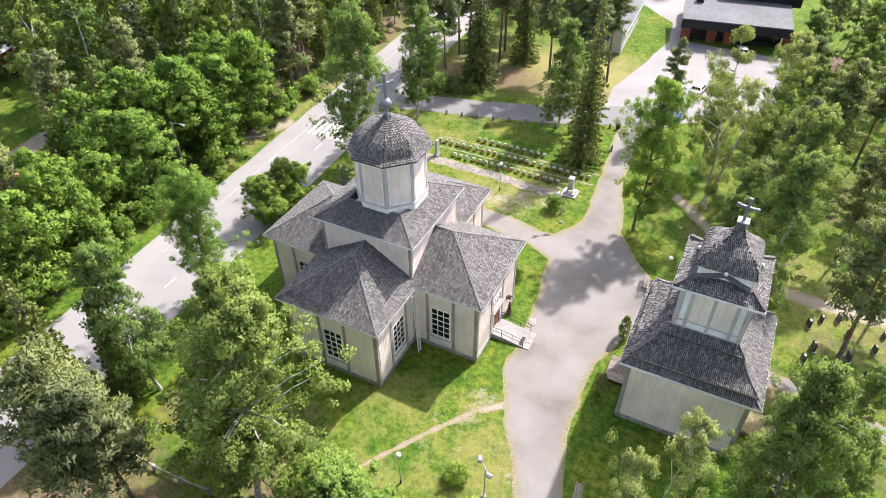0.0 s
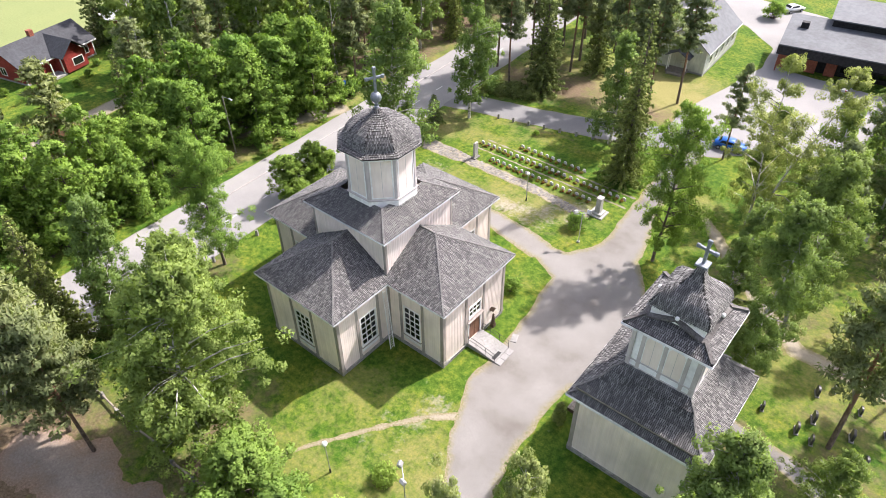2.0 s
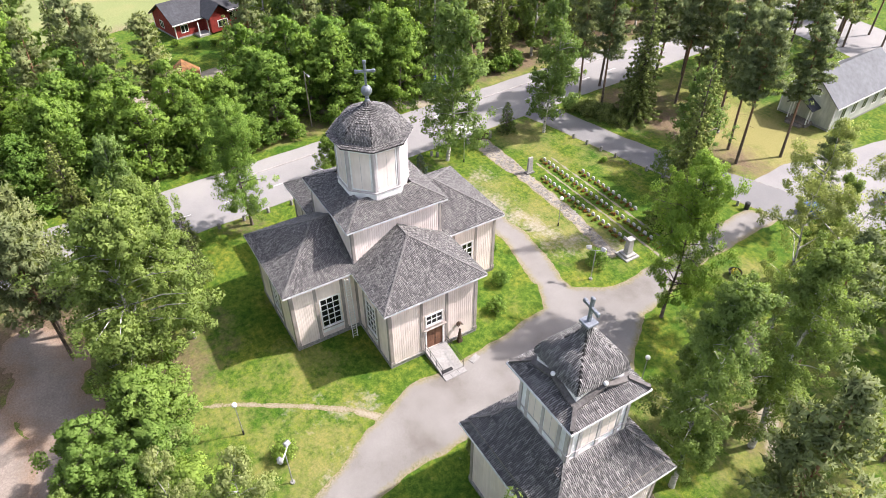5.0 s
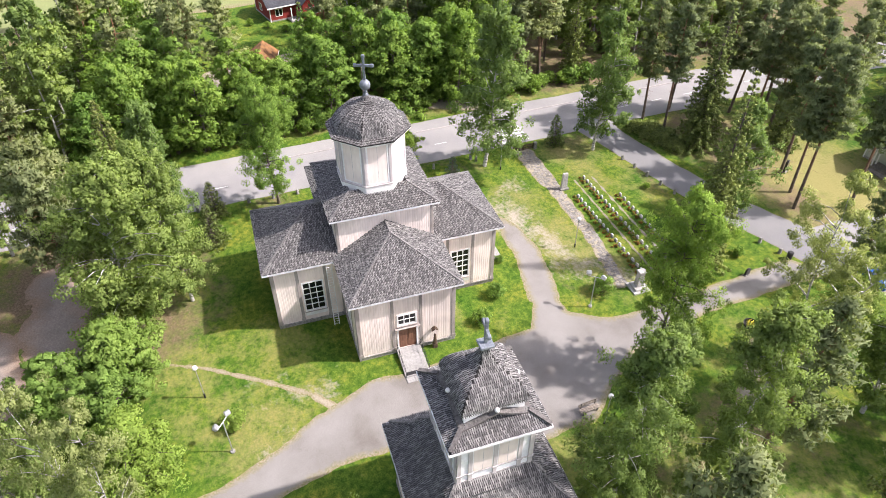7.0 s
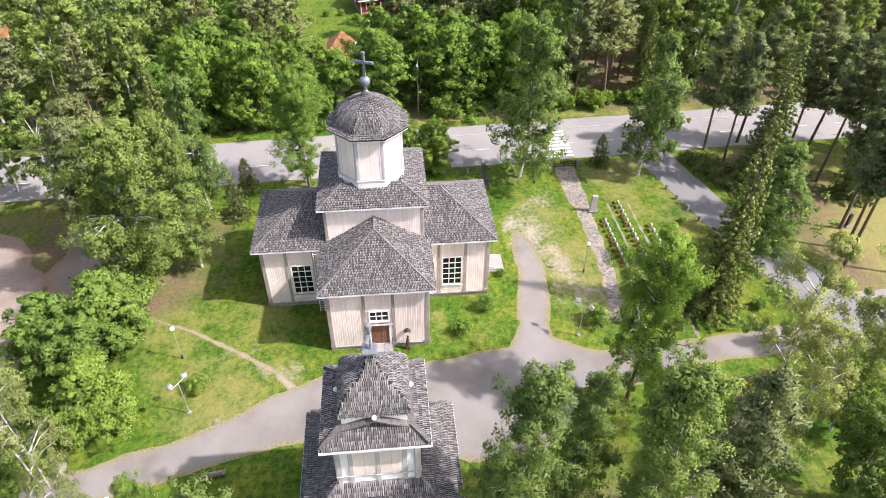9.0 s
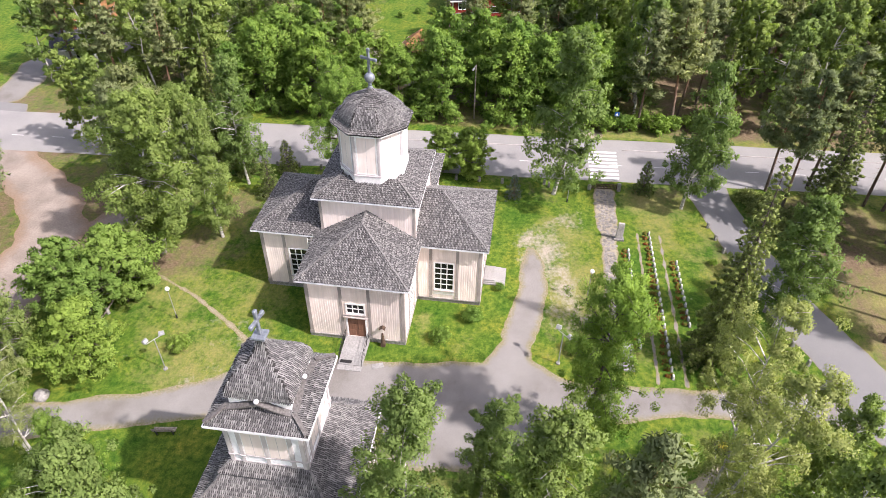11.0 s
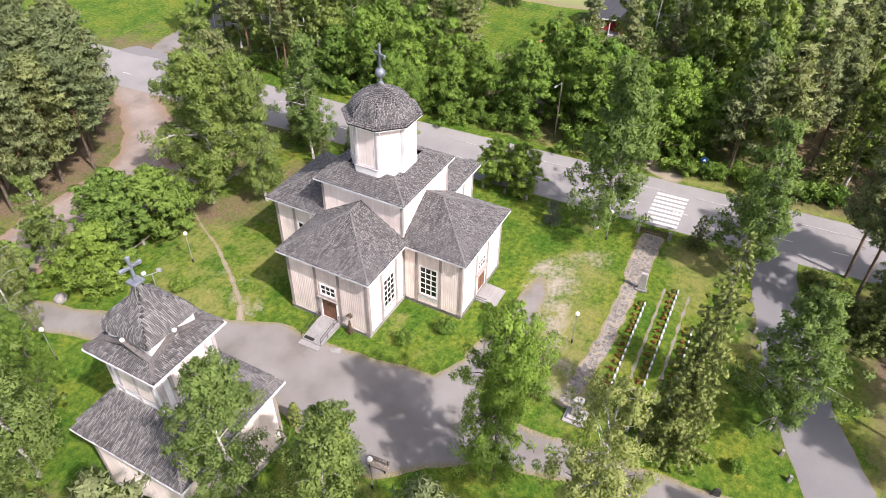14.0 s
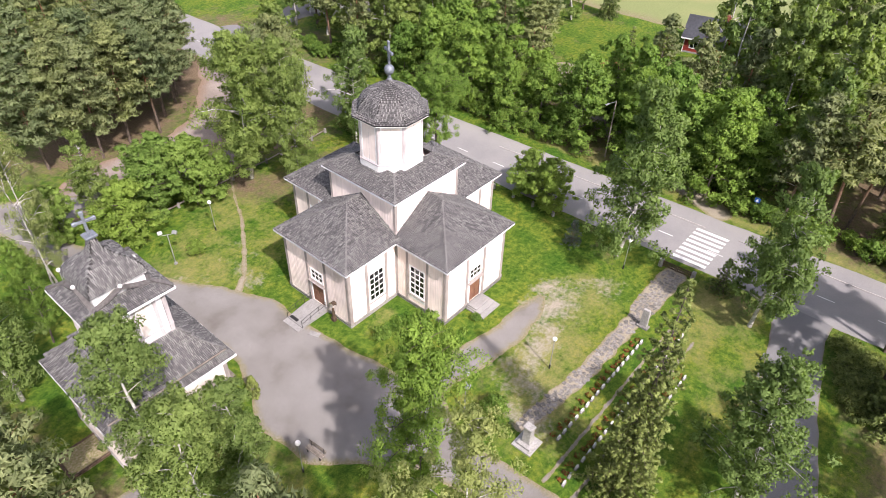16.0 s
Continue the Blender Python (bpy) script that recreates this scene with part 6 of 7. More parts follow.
ramp_with_rails()
stone_steps()
ladder()
alms_statue()
monuments()
gate()
lamp = globe_lamp()
place(lamp, -16.0, 23.4)
for x, y in ((-24.7, 64.2), (-42.3, 62.3), (-2.3, 55.5), (0.6, 22.5)):
    copy_thing(lamp, pose(x, y, 0))
mast = floodlight_mast()
place(mast, -9.6, 25.3, 0, 140)
copy_thing(mast, pose(-15.6, 61.3, 0, 0, 0, 40))
street_lamp(-62.0, 48.6, -5)
traffic_sign(-61.9, 69.3, 0)
seat = bench()
place(seat, -4.0, 55.0, 0, 5)
copy_thing(seat, pose(-3.1, 28.5, 0, 0, 0, 188))
post = stone_post()
place(post, -45.9, 59.4)
for k in range(13):
    if k not in (11,):
        copy_thing(post, pose(-45.0 - 0.05 * k * 0.6, 24 + k * 3.0, 0, 0, 0, 7 * k))
for k in range(11):
    f = k / 10
    copy_thing(post, pose(-39.5 + 23.0 * f, 78.9 + 6.6 * f - 0.6 * math.sin(f * 3.1), 0, 0, 0, 11 * k))
FENCE = [(-12.9 - 2.7 * k, 16.3 - 0.09 * k + 0.12 * math.sin(2.3 * k)) for k in range(11)]
for x, y in FENCE:
    copy_thing(post, pose(x, y, 0, 0, 0, x * 13))
fence = tagged(empty("fence_rail", 0, 0), "grey weathered logs between granite posts", "fence")
for k, ((xa, ya), (xb, yb)) in enumerate(zip(FENCE, FENCE[1:])):
    tube("rail", (xa, ya + 0.02, 0.46 + 0.05 * math.sin(k)), (xb, yb, 0.44), 0.1, M_OLDWOOD, fence, 0.085, n=8)

# rows of soldiers' graves with red flowers
white = headstone(0.44, 0.42, 0.14, M_GRAVESTONE, "small pale gravestone with flowers before it", "rows of soldiers' graves", 3)
blooms = [flower_clump(s, M_REDFLOWER, 0.3, 40, "dark red flowers before a gravestone") for s in (1, 2)]
for y, x0, x1, n in ((69.15, -33.4, -18.7, 17), (71.8, -37.0, -15.4, 24), (74.3, -32.0, -22.4, 11)):
    for i in range(n):
        x = x0 + (x1 - x0) * i / (n - 1)
        m = pose(x + 0.06 * math.sin(i * 5.1 + y), y, 0.0, 0, 0, 90 + 4 * math.sin(i * 7.7))
        copy_thing(white, m)
        copy_thing(blooms[i % 2], pose(x, y - 0.48, 0, 0, 0, i * 77))
for o in (white, *blooms):
    for c in list(o.children_recursive):
        bpy.data.objects.remove(c)
    bpy.data.objects.remove(o)
for y in (70.45, 73.0):
    sheet("gravel_strip", d_path([(-37, y), (-14.5, y)], [0.26, 0.32]), -39, y - 1, -13, y + 1, 0.2, 0.014, M_GRAVEL, 0.12, 0.8, "thin gravel strip between grave rows", 0.3)

# old graves in the grass east of the bell tower
dark = headstone(0.75, 0.95, 0.2, M_DARKGRANITE, "dark granite gravestone on a low base", "old gravestones east of the tower", 4)
place(dark, 11.8, 56.1, 0, 200)
for i, (x, y) in enumerate(((12.9, 57.4), (11.6, 51.0), (12.9, 50.6), (15.3, 56.3), (15.4, 53.1), (16.9, 51.2), (8.6, 51.5), (12.4, 53.0), (14.4, 58.2), (17.6, 55.2), (18.4, 57.6), (19.2, 53.0), (20.0, 49.5))):
    copy_thing(dark, pose(x, y, 0, 0, 0, 195 + 9 * math.sin(i * 3.1)) @ Matrix.Scale(0.8 + 0.35 * ((i * 37) % 10) / 10, 4))
copy_thing(dark, pose(-30.1, 97.6, 0, 0, 0, 30) @ Matrix.Diagonal((1.5, 1.0, 1.9, 1)))
copy_thing(dark, pose(-14.6, 79.6, 0, 0, 0, 10) @ Matrix.Diagonal((1.0, 0.8, 1.0, 1)))
boulder("boulder", -5.0, 16.0, 0.7, 3, M_STONE, "grey boulder at the edge of the drive")
flat = tagged(empty("flat_stone", -12.8, 44.6, 0, 20), "flat pale stone slab at the lawn edge", "stone")
box("slab", -0.3, -0.55, -0.03, 0.3, 0.55, 0.08, M_CONCRETE, flat, bevel=0.03)
pot = tagged(empty("flower_kettle", -8.0, 74.8), "black iron kettle planted with yellow flowers", "planter")
bm = bmesh.new()
for (ra, za), (rb, zb) in (((0.35, 0.0), (0.62, 0.3)), ((0.62, 0.3), (0.66, 0.55)), ((0.66, 0.55), (0.72, 0.62))):
    bmesh.ops.create_cone(bm, cap_ends=False, segments=18, radius1=ra, radius2=rb, depth=zb - za, matrix=Matrix.Translation((0, 0, (za + zb) / 2)))
part("kettle", bm, M_BLACK, pot, smooth=True)
rngp = np.random.default_rng(8)
link_mesh("plants", crown_mesh("plants", leaf_cards(rngp, [(0.2 * math.cos(a), 0.2 * math.sin(a), 0.6) for a in range(6)], [0.35] * 6, 26, 0.12), M_YELLOWFLOWER), None, pot)

# shrubs and small conifers
green_bush = shrub(1, 2.3, 1.6, M_LEAF, "rounded fresh green lilac bush on the lawn")
place(green_bush, -20.1, 52.7)
copy_thing(green_bush, pose(-16.9, 49.9, 0, 0, 0, 80))
copy_thing(green_bush, pose(-17.1, 63.4, 0, 0, 0, 160) @ Matrix.Scale(1.25, 4))
copy_thing(green_bush, pose(-25.0, 55.1, 0, 0, 0, 20) @ Matrix.Scale(0.55, 4))
copy_thing(green_bush, pose(-17.7, 80.6, 0, 0, 0, 40) @ Matrix.Scale(0.75, 4))
copy_thing(green_bush, pose(-32.5, 78.2, 0, 0, 0, 60) @ Matrix.Scale(0.5, 4))
copy_thing(green_bush, pose(-21.5, 143, 0, 0, 0, 60) @ Matrix.Scale(2.0, 4))
bright = shrub(2, 2.4, 1.7, M_MAPLE, "rounded yellow-green bush on the lawn")
place(bright, -12.0, 25.6)
hedge = shrub(3, 3.4, 1.5, M_SPRUCE, "dark green clipped hedge by the side road", "hedge", 0.16, 60)
place(hedge, -46.0, 84.6)
for x, y in ((-43.8, 85.4), (-41.6, 86.2), (-39.4, 87.0), (-45.0, 86.6), (-42.6, 87.6)):
    copy_thing(hedge, pose(x, y, 0, 0, 0, x * 31))
tj = thuja(4, 3.0, 1.25)
place(tj, -4.2, 46.6)
copy_thing(tj, pose(-4.3, 38.9, 0, 0, 0, 70))
small_blue = spruce_tree(81, 3.4, 2.4, M_BLUESPRUCE, 0.03, 14, 10, 16, 0.14, "blue_spruce", "small blue-grey spruce on the lawn")
place(small_blue, -42.3, 55.6)
small_dark = spruce_tree(82, 4.6, 3.2, None, 0.03, 18, 11, 16, 0.17, "young_spruce", "young dark green spruce")
place(small_dark, -46.0, 71.9)
copy_thing(small_dark, pose(-43.6, 26.0, 0, 0, 0, 50) @ Matrix.Scale(1.05, 4))
copy_thing(small_dark, pose(-38.0, 25.5, 0, 0, 0, 90) @ Matrix.Scale(1.2, 4))

# wooden deck on the yard side of the bell tower
deck = tagged(empty("tower_deck", TX - 4.8, TY), "grey weathered wooden deck at the bell tower door", "deck")
for k in range(12):
    box("plank", -1.9, -1.5 + k * 0.25, 0.42, 0.0, -1.5 + k * 0.25 + 0.225, 0.47, M_OLDWOOD, deck)
box("deck_frame", -1.88, -1.48, -0.05, -0.05, 1.45, 0.415, M_DARKWOOD, deck)
landing = tagged(empty("stone_landing", TX + 4.85, TY - 0.7), "low earth-topped landing with dark log edges by the bell tower", "landing")
box("landing_top", 0, -1.25, -0.05, 3.0, 1.25, 0.5, M_PATH, landing, bevel=0.03)
for y in (-1.34, 1.34):
    tube("edge_log", (-0.05, y, 0.42), (3.2, y, 0.4), 0.15, M_DARKWOOD, landing, 0.13, n=8)
tube("edge_log", (3.1, -1.5, 0.4), (3.1, 1.5, 0.4), 0.14, M_DARKWOOD, landing, 0.13, n=8)
bin_ = tagged(empty("litter_bin", -15.4, 85.8), "black litter bin by the side road", "bin")
tube("bin_body", (0, 0, 0), (0, 0, 0.9), 0.28, M_BLACK, bin_, 0.32, 14)
tube("bin_lid", (0, 0, 0.9), (0, 0, 0.98), 0.34, M_BLACK, bin_, 0.25, 14)


# ---- buildings round about ----
M_SLATE = surface("dark grey roof tiles", (0.035, 0.038, 0.044), (0.055, 0.058, 0.066), 2.5, 0.7, 0.4)
M_TINROOF = surface("grey sheet metal roof", (0.105, 0.112, 0.122), (0.135, 0.144, 0.155), 1.5, 0.75, 0.2)
M_PINKROOF = surface("faded red metal roof", (0.30, 0.15, 0.14), (0.38, 0.21, 0.195), 2.0, 0.6, 0.3)
M_WHITEROOF = surface("pale metal roof", (0.36, 0.37, 0.38), (0.46, 0.47, 0.48), 2.0, 0.5, 0.3)
M_RUSTROOF = surface("mossy orange roof felt", (0.13, 0.07, 0.035), (0.28, 0.14, 0.05), 1.2, 0.9, 0.6)
M_PALEWALL = surface("pale grey-green boards", (0.42, 0.44, 0.39), (0.54, 0.56, 0.50), 3.0, 0.8, 0.4, stretch=(1, 1, 0.2))
M_BLACKWALL = surface("black stained boards", (0.012, 0.012, 0.014), (0.03, 0.03, 0.034), 3.0, 0.7, 0.4)
M_BRICK = surface("red brick wall", (0.22, 0.07, 0.045), (0.34, 0.12, 0.08), 6.0, 0.85, 0.5)


def gable_house(name, x, y, turn, w, L, eave, ridge, wall, roof, label, windows=(), over=0.5, trim=None):
    """Walls x across, y along; gable roof with its ridge along y. windows: (side, along, z0, width, height)."""
    t = tagged(empty(name, x, y, 0, turn), label, "building")
    bm = bmesh.new()
    hw, hl = w / 2, L / 2
    for yy in (-hl, hl):
        s = 1 if yy > 0 else -1
        vs = [bm.verts.new((a, yy - s * d, b)) for d in (0, 0.2) for a, b in ((-hw, 0), (hw, 0), (hw, eave), (0, ridge), (-hw, eave))]
        bm.faces.new(vs[:5])
        bm.faces.new(vs[5:][::-1])
        for i in range(5):
            bm.faces.new((vs[i], vs[(i + 1) % 5], vs[5 + (i + 1) % 5], vs[5 + i]))
    for xx in (-1, 1):
        add_box(bm, min(xx * hw, xx * (hw - 0.2)), -hl + 0.2, 0, max(xx * hw, xx * (hw - 0.2)), hl - 0.2, eave)
    bmesh.ops.recalc_face_normals(bm, faces=bm.faces)
    part("wall", bm, wall, t)
    k = (ridge - eave) / hw
    for s in (-1, 1):
        bm = bmesh.new()
        a = [(0, -hl - over, ridge + 0.08), (0, hl + over, ridge + 0.08), (s * (hw + over), hl + over, eave - k * over + 0.08), (s * (hw + over), -hl - over, eave - k * over + 0.08)]
        vs = [bm.verts.new(p) for p in a] + [bm.verts.new((p[0], p[1], p[2] + 0.14)) for p in a]
        for f in ((0, 1, 2, 3), (7, 6, 5, 4), (0, 4, 5, 1), (1, 5, 6, 2), (2, 6, 7, 3), (3, 7, 4, 0)):
            bm.faces.new([vs[i] for i in f])
        bmesh.ops.recalc_face_normals(bm, faces=bm.faces)
        part("roof", bm, roof, t)
        if trim:
            bm = bmesh.new()
            add_box(bm, s * (hw + over) - 0.03, -hl - over, eave - k * over - 0.02, s * (hw + over) + 0.03, hl + over, eave - k * over + 0.22)
            part("fascia", bm, trim, t)
            for yy in (-hl, hl):
                box("corner_board", s * hw - 0.08, yy - 0.08, 0, s * hw + 0.08, yy + 0.08, eave, trim, t)
    box("footing", -hw - 0.05, -hl - 0.05, -0.1, hw + 0.05, hl + 0.05, 0.3, M_CONCRETE, t)
    for side, along, z0, ww, hh in windows:
        if side in ("e", "w"):
            s = 1 if side == "e" else -1
            m = pose(s * hw, along, 0, 0, 0, 0 if s > 0 else 180)
        else:
            s = 1 if side == "n" else -1
            m = pose(along, s * hl, 0, 0, 0, 90 * s)
        bm = bmesh.new()
        add_box(bm, -0.02, -ww / 2 - 0.1, z0 - 0.1, 0.06, ww / 2 + 0.1, z0, 0)
        add_box(bm, -0.02, -ww / 2 - 0.1, z0 + hh, 0.06, ww / 2 + 0.1, z0 + hh + 0.1, 0)
        add_box(bm, -0.02, -ww / 2 - 0.1, z0, 0.06, -ww / 2, z0 + hh, 0)
        add_box(bm, -0.02, ww / 2, z0, 0.06, ww / 2 + 0.1, z0 + hh, 0)
        add_box(bm, -0.02, -0.04, z0, 0.05, 0.04, z0 + hh, 0)
        bmesh.ops.transform(bm, matrix=m, verts=bm.verts)
        win = part("window", bm, M_WHITE, t)
        for a, b in ((-ww / 2, -0.04), (0.04, ww / 2)):
            bm = bmesh.new()
            add_box(bm, 0.0, a, z0, 0.025, b, z0 + hh)
            bmesh.ops.transform(bm, matrix=m, verts=bm.verts)
            part("pane", bm, M_GLASS, win)
    return t


red = gable_house("red_house", -110.4, 45.6, 14, 8.2, 13.6, 3.0, 5.4, M_REDWOOD, M_SLATE, "red wooden house with white trim and dark roof",
                  [("e", -5.0, 1.0, 1.3, 1.2), ("e", 5.0, 1.0, 1.3, 1.2), ("s", -1.0, 1.0, 1.2, 1.2), ("n", 0.0, 1.0, 1.3, 1.2)], 0.6, M_WHITE)
wing = box("wing", 3.9, -1.0, 0.3, 6.6, 3.2, 3.0, M_REDWOOD, red)
bm = bmesh.new()
for s in (-1, 1):
    a = [(0, 0, 5.2), (7.2, 0, 5.2), (7.2, s * 2.7, 2.95), (0, s * 2.7, 2.95)]
    vs = [bm.verts.new((p[0], p[1] + 1.1, p[2])) for p in a] + [bm.verts.new((p[0], p[1] + 1.1, p[2] + 0.14)) for p in a]
    for f in ((0, 1, 2, 3), (7, 6, 5, 4), (0, 4, 5, 1), (1, 5, 6, 2), (2, 6, 7, 3), (3, 7, 4, 0)):
        bm.faces.new([vs[i] for i in f])
bmesh.ops.recalc_face_normals(bm, faces=bm.faces)
part("wing_roof", bm, M_SLATE, red)
bm = bmesh.new()
vs = [bm.verts.new((6.6, 1.1 + a, b)) for a, b in ((-2.1, 3.0), (2.1, 3.0), (0, 4.9))]
bm.faces.new(vs)
bmesh.ops.solidify(bm, geom=bm.faces[:], thickness=0.1)
part("wing_gable", bm, M_REDWOOD, red)
box("wing_window", 6.6, 0.4, 1.0, 6.66, 2.5, 2.3, M_WHITE, red)
box("wing_pane", 6.655, 0.55, 1.1, 6.68, 2.35, 2.2, M_GLASS, red)
box("chimney", -0.5, -1.0, 4.8, 0.3, -0.2, 6.4, M_BRICK, red)
box("porch_deck", 4.1, -3.4, 0.0, 6.3, -1.1, 0.35, M_PALESTONE, red)
for y in (-3.2, -1.3):
    box("porch_post", 6.0, y - 0.08, 0.35, 6.16, y + 0.08, 2.7, M_WHITE, red)
grey = gable_house("grey_hall", -26.3, 120.4, 3, 8.0, 19.5, 4.0, 7.2, M_PALEWALL, M_TINROOF, "pale grey-green wooden hall with grey metal roof",
                   [("e", -6.5, 1.4, 1.4, 1.7), ("e", -3.0, 1.4, 1.4, 1.7), ("e", 0.5, 1.4, 1.4, 1.7), ("e", 4.0, 1.4, 1.4, 1.7), ("e", 7.5, 1.4, 1.4, 1.7), ("s", 0.6, 4.4, 1.2, 1.0)], 0.5, M_WHITE)
grey.location.y, grey.scale.y = 118.5, 0.8
box("porch_deck", -1.6, -12.0, 0.0, 1.6, -9.8, 0.5, M_OLDWOOD, grey)
for x in (-1.45, 1.45):
    for y in (-11.9, -10.9):
        box("porch_post", x - 0.07, y - 0.07, 0.5, x + 0.07, y + 0.07, 2.9, M_WHITE, grey)
bm = bmesh.new()
for s in (-1, 1):
    a = [(0, -12.4, 3.9), (0, -9.75, 3.9), (s * 2.0, -9.75, 2.8), (s * 2.0, -12.4, 2.8)]
    vs = [bm.verts.new(p) for p in a] + [bm.verts.new((p[0], p[1], p[2] + 0.12)) for p in a]
    for f in ((0, 1, 2, 3), (7, 6, 5, 4), (0, 4, 5, 1), (1, 5, 6, 2), (2, 6, 7, 3), (3, 7, 4, 0)):
        bm.faces.new([vs[i] for i in f])
bmesh.ops.recalc_face_normals(bm, faces=bm.faces)
part("porch_roof", bm, M_SLATE, grey)
box("porch_steps", -1.2, -12.9, 0.0, 1.2, -12.0, 0.25, M_OLDWOOD, grey)
gable_house("red_shed", 8.6, 116.2, 78, 4.6, 6.4, 2.4, 3.6, M_REDWOOD, M_PINKROOF, "small red shed with faded pink metal roof", [], 0.4)
gable_house("storage_shed", -117.0, 61.5, 20, 3.6, 4.6, 2.4, 3.4, M_REDWOOD, M_WHITEROOF, "small dark red shed with a pale roof", [], 0.4)
gable_house("old_hut", -82.2, 36.0, 78, 4.2, 7.2, 2.3, 3.8, M_OLDWOOD, M_RUSTROOF, "old hut with mossy orange roof among trees", [("s", 0.0, 1.0, 0.9, 0.9)], 0.4, M_WHITE)
gable_house("brown_house", -88.0, -25.5, 25, 7.5, 11.0, 2.9, 5.0, M_REDWOOD, M_RUSTROOF, "red house with brown roof beyond the road", [("e", -3.0, 1.0, 1.3, 1.2), ("e", 3.0, 1.0, 1.3, 1.2)], 0.6, M_WHITE)
gable_house("dark_roofed_house", -74.0, -20.5, 20, 6.0, 8.0, 2.8, 4.6, M_PALEWALL, M_SLATE, "house with dark blue-grey roof beyond the road", [("e", 0.0, 1.0, 1.2, 1.2)], 0.5, M_WHITE)


def parish_centre():
    t = tagged(empty("parish_building", -5.5, 124.0, 0, 9), "low black-boarded building with grey metal roof", "building")
    box("wall", -8, 0.2, 0, 8, 14, 4.0, M_BLACKWALL, t)
    bm = bmesh.new()
    a = [(-9, -2.6, 4.3), (9, -2.6, 4.3), (9, 9.0, 5.6), (-9, 9.0, 5.6)]
    vs = [bm.verts.new(p) for p in a] + [bm.verts.new((p[0], p[1], p[2] + 0.2)) for p in a]
    for f in ((3, 2, 1, 0), (4, 5, 6, 7), (0, 1, 5, 4), (1, 2, 6, 5), (2, 3, 7, 6), (3, 0, 4, 7)):
        bm.faces.new([vs[i] for i in f])
    part("roof", bm, M_TINROOF, t)
    box("fascia", -9.0, -2.64, 2.9, 9.0, -2.5, 4.32, M_BLACKWALL, t)
    bm = bmesh.new()
    a = [(-3, 6.0, 6.6), (11, 6.0, 6.6), (11, 15.0, 7.6), (-3, 15.0, 7.6)]
    vs = [bm.verts.new(p) for p in a] + [bm.verts.new((p[0], p[1], p[2] + 0.2)) for p in a]
    for f in ((3, 2, 1, 0), (4, 5, 6, 7), (0, 1, 5, 4), (1, 2, 6, 5), (2, 3, 7, 6), (3, 0, 4, 7)):
        bm.faces.new([vs[i] for i in f])
    part("upper_roof", bm, M_TINROOF, t)
    box("upper_wall", -2.6, 6.5, 5.0, 10.6, 14.5, 6.6, M_BLACKWALL, t)
    for x in (-8.7, -4.3, -1.4, 8.2):
        box("brick_pier", x, -0.6, 0, x + 1.6, 0.15, 3.0, M_BRICK, t)
    for x in (0.8, 3.2, 5.6):
        box("shop_window", x, -0.02, 0.8, x + 2.1, 0.17, 2.6, M_GLASS, t)
    for x in (-8.6, 8.4):
        box("canopy_post", x, -2.4, 0, x + 0.2, -2.2, 2.95, M_BRICK, t)
    box("roof_vent", -7.0, 4.0, 5.1, -5.8, 5.0, 6.2, M_BLACKWALL, t)


parish_centre()


def car(x, y, turn, paint, label):
    t = tagged(empty("car", x, y, 0.03, turn), label, "car")
    prof = [(-2.15, 0.35), (-2.2, 0.75), (-2.05, 0.95), (-1.55, 1.02), (-1.1, 1.42), (0.35, 1.45), (1.05, 0.98), (1.95, 0.85), (2.15, 0.6), (2.12, 0.32)]
    bm = bmesh.new()
    L = [bm.verts.new((a, -0.85 if b < 1.05 else -0.68, b)) for a, b in prof]
    R = [bm.verts.new((a, 0.85 if b < 1.05 else 0.68, b)) for a, b in prof]
    bm.faces.new(L)
    bm.faces.new(R[::-1])
    for i in range(len(prof)):
        j = (i + 1) % len(prof)
        bm.faces.new((L[j], L[i], R[i], R[j]))
    bmesh.ops.recalc_face_normals(bm, faces=bm.faces)
    bmesh.ops.bevel(bm, geom=bm.edges[:], offset=0.05, segments=2, affect="EDGES")
    part("body", bm, paint, t, smooth=True)
    for xa, za, xb, zb, name in ((0.43, 1.44, 1.03, 1.05, "windscreen"), (-1.16, 1.41, -1.52, 1.09, "rear_window")):
        s = 1 if xb > xa else -1
        raw(name, [(xa + 0.06 * s, -0.6, za), (xa + 0.06 * s, 0.6, za), (xb + 0.05 * s, 0.7, zb), (xb + 0.05 * s, -0.7, zb)], [(0, 1, 2, 3)], M_GLASS, t)
    for s in (-1, 1):
        raw("side_window", [(-1.3, s * 0.855, 1.06), (0.85, s * 0.855, 1.06), (0.32, s * 0.72, 1.37), (-1.05, s * 0.72, 1.37)], [(0, 1, 2, 3)], M_GLASS, t)
        box("headlight", 2.05, s * 0.6 - 0.16, 0.62, 2.17, s * 0.6 + 0.16, 0.76, M_WHITE, t, bevel=0.02)
        box("tail_light", -2.22, s * 0.65 - 0.12, 0.72, -2.12, s * 0.65 + 0.12, 0.9, M_REDWOOD, t, bevel=0.02)
        for x0 in (-1.35, 1.3):
            wheel = tube("wheel", (x0, s * 0.70, 0.31), (x0, s * 0.89, 0.31), 0.31, M_TYRE, t, n=16)
            tube("rim", (x0, s * 0.885, 0.31), (x0, s * 0.90, 0.31), 0.19, M_STEEL, wheel, n=12)
    return t


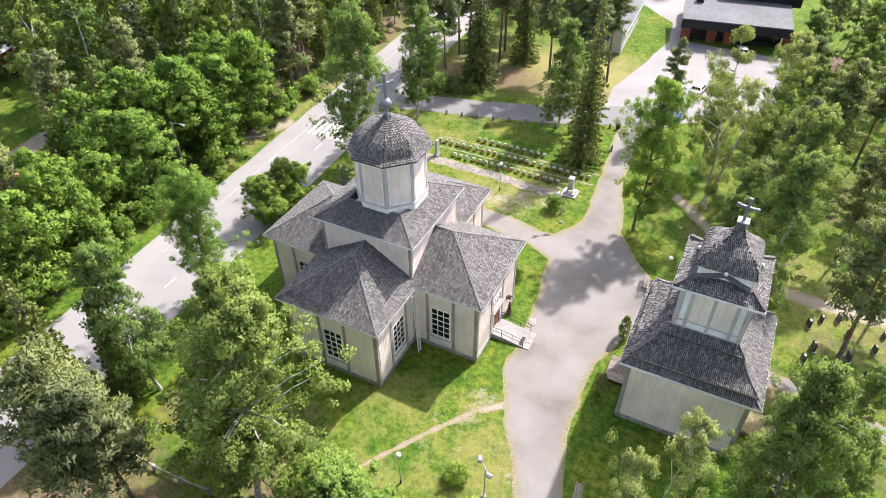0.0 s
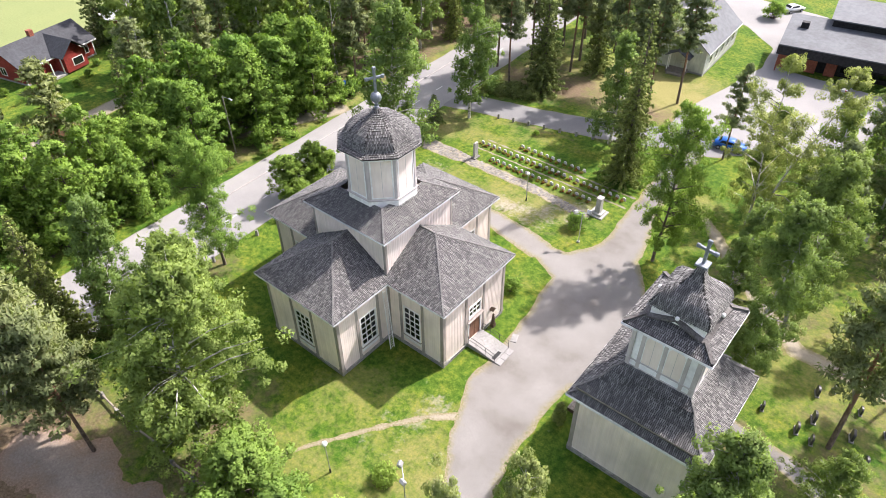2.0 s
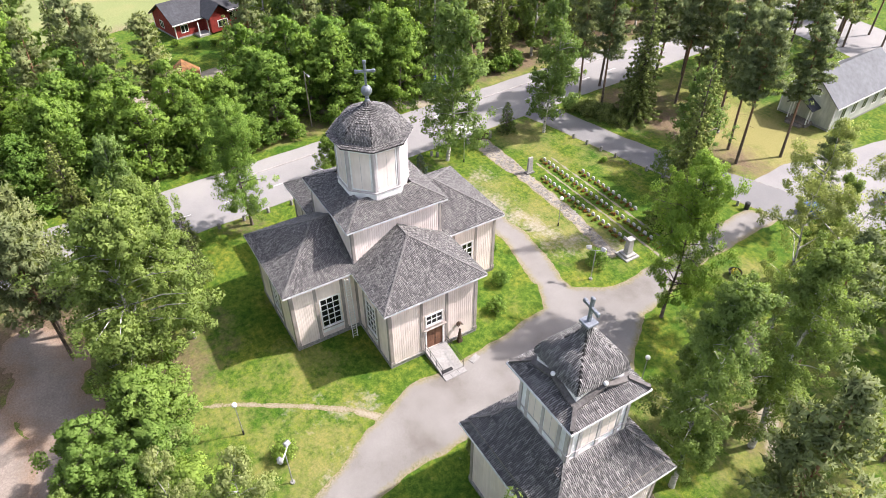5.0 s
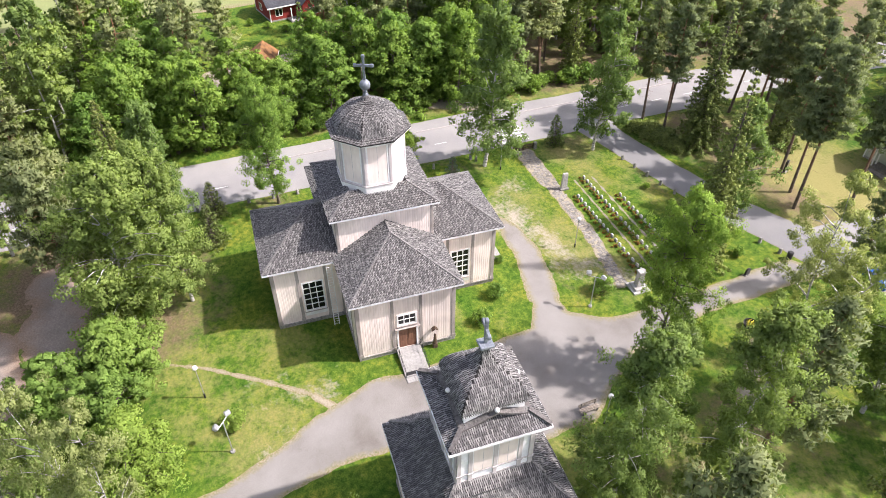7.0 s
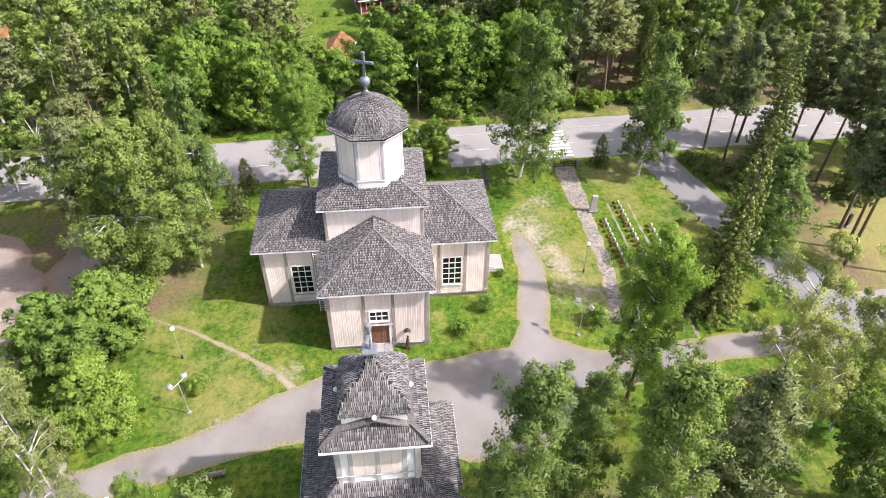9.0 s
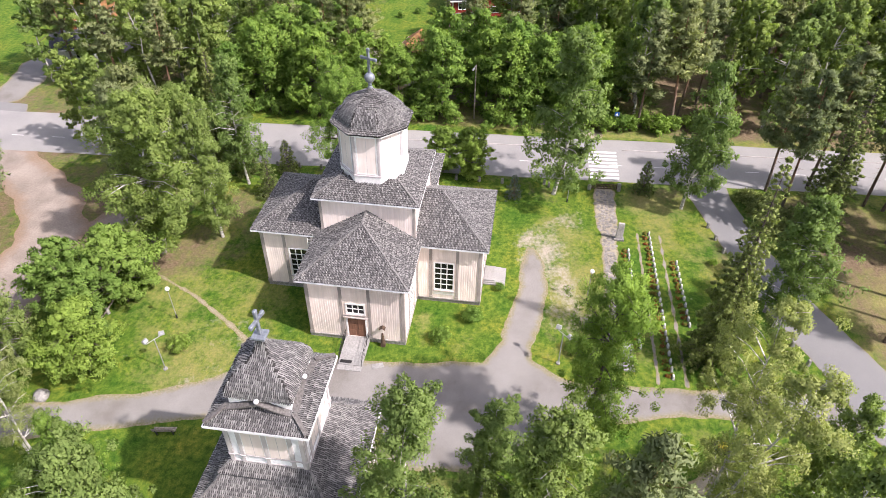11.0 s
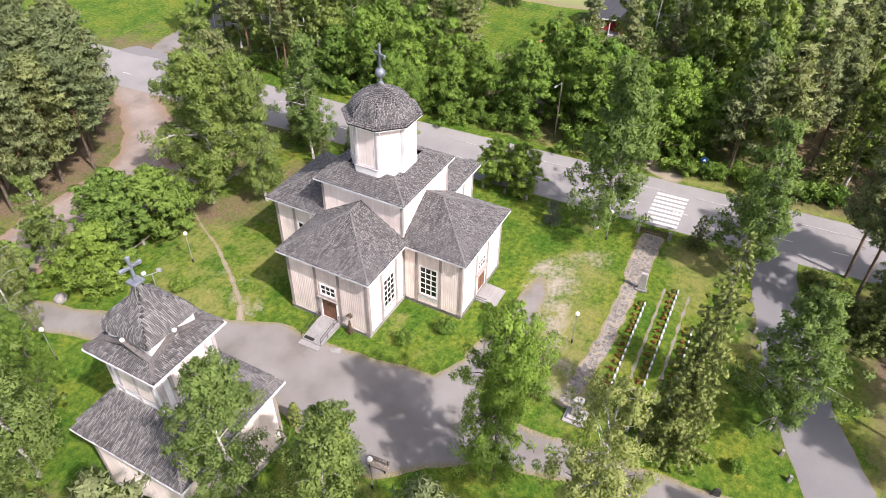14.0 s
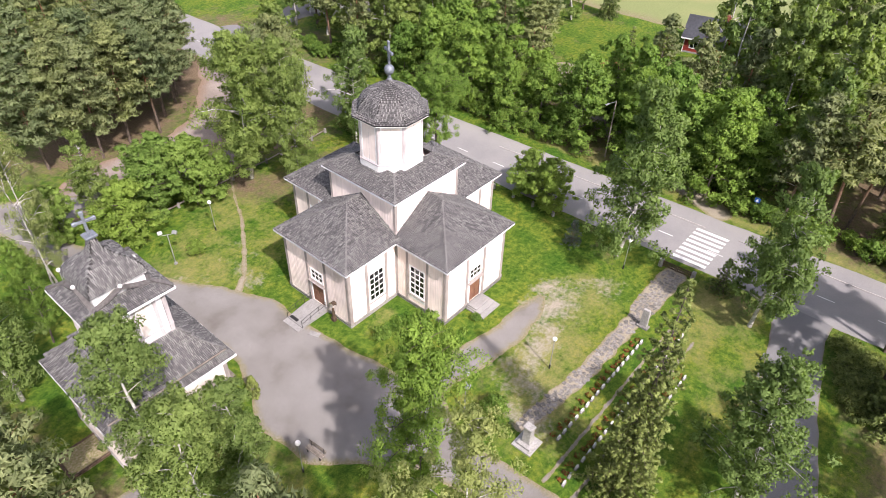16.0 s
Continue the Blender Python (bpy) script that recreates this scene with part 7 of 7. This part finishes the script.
M_SILVER = surface("silver car paint", (0.55, 0.56, 0.57), (0.62, 0.63, 0.64), 2.0, 0.25, fine_bump=0, metal=0.5)
M_TYRE = surface("black rubber", (0.015, 0.015, 0.015), (0.03, 0.03, 0.03), 8.0, 0.9)
car(-7.2, 102.2, 80, M_SILVER, "silver hatchback parked on asphalt")
car(-3.0, 119.8, 98, M_SILVER, "silver car parked before the black building")
car(-110.5, 61.0, 120, M_TYRE, "dark car parked by the red house")
car(-19.6, 149.0, 60, M_SILVER, "silver car in the car park")
car(-9.9, 91.6, 8, M_SIGNBLUE, "blue car parked at the edge of the asphalt")

# undergrowth along the edge of the woods
under = shrub(6, 3.2, 2.6, M_LEAF, "leafy undergrowth bush at the edge of the woods", "undergrowth_bush", 0.26, 24)
place(under, -63.0, 30.0)
for k in range(64):
    y = -12 + k * 1.55 + tree_rng.uniform(-0.6, 0.6)
    if not 63 < y < 67 and not 46.5 < y < 50.5:
        x = road_x(y) - 8.0 - tree_rng.random() * 2.5
        copy_thing(under, pose(x, y, 0, 0, 0, tree_rng.random() * 360) @ Matrix.Scale(tree_rng.uniform(0.6, 1.15), 4))
for k in range(10):
    copy_thing(under, pose(-101.5 - 3.2 * math.sin(k), 30 + k * 3.0, 0, 0, 0, k * 50) @ Matrix.Scale(0.5, 4))

# flagstones of the cemetery walk
walk_edge = d_path([(-45.2, 67.0), (-38.5, 67.0), (-36, 67.1), (-26.5, 67.0), (-17.8, 66.1)], [2.7, 2.6, 1.8, 1.7, 1.6])
walk_base = sheet("flagstone_walk", walk_edge, -47, 64, -16, 70, 0.25, 0.013, M_PATH, 0.15, 1.0, "grey flagstone walk with grassy joints", 0.4)
stone_rng = random.Random(12)
FLAGS = []
for k in range(4):
    bm = bmesh.new()
    n = 6
    ring = [(0.5 * math.cos(2 * math.pi * i / n + stone_rng.uniform(-0.25, 0.25)), 0.5 * math.sin(2 * math.pi * i / n + stone_rng.uniform(-0.25, 0.25))) for i in range(n)]
    lo = [bm.verts.new((a, b, 0)) for a, b in ring]
    hi = [bm.verts.new((a * 0.9, b * 0.9, 1)) for a, b in ring]
    bm.faces.new(hi)
    for i in range(n):
        bm.faces.new((lo[i], lo[(i + 1) % n], hi[(i + 1) % n], hi[i]))
    me = bpy.data.meshes.new("flagstone")
    bm.to_mesh(me)
    bm.free()
    me.materials.append(M_PAVER)
    FLAGS.append(me)
made = 0
x = -45.3
while x < -17.6 and made < 300:
    y = 65.3
    while y < 68.7:
        px, py = x + stone_rng.uniform(-0.12, 0.12), y + stone_rng.uniform(-0.12, 0.12)
        if float(walk_edge(np.array([px]), np.array([py]))[0]) < -0.15 and stone_rng.random() < 0.93:
            f = new("flagstone", stone_rng.choice(FLAGS))
            f.parent = walk_base
            s = stone_rng.uniform(0.38, 0.56)
            f.matrix_basis = pose(px, py, 0.012, 0, 0, stone_rng.random() * 360) @ Matrix.Diagonal((s * 1.15, s, 0.03, 1))
            made += 1
        y += 0.44
    x += 0.46
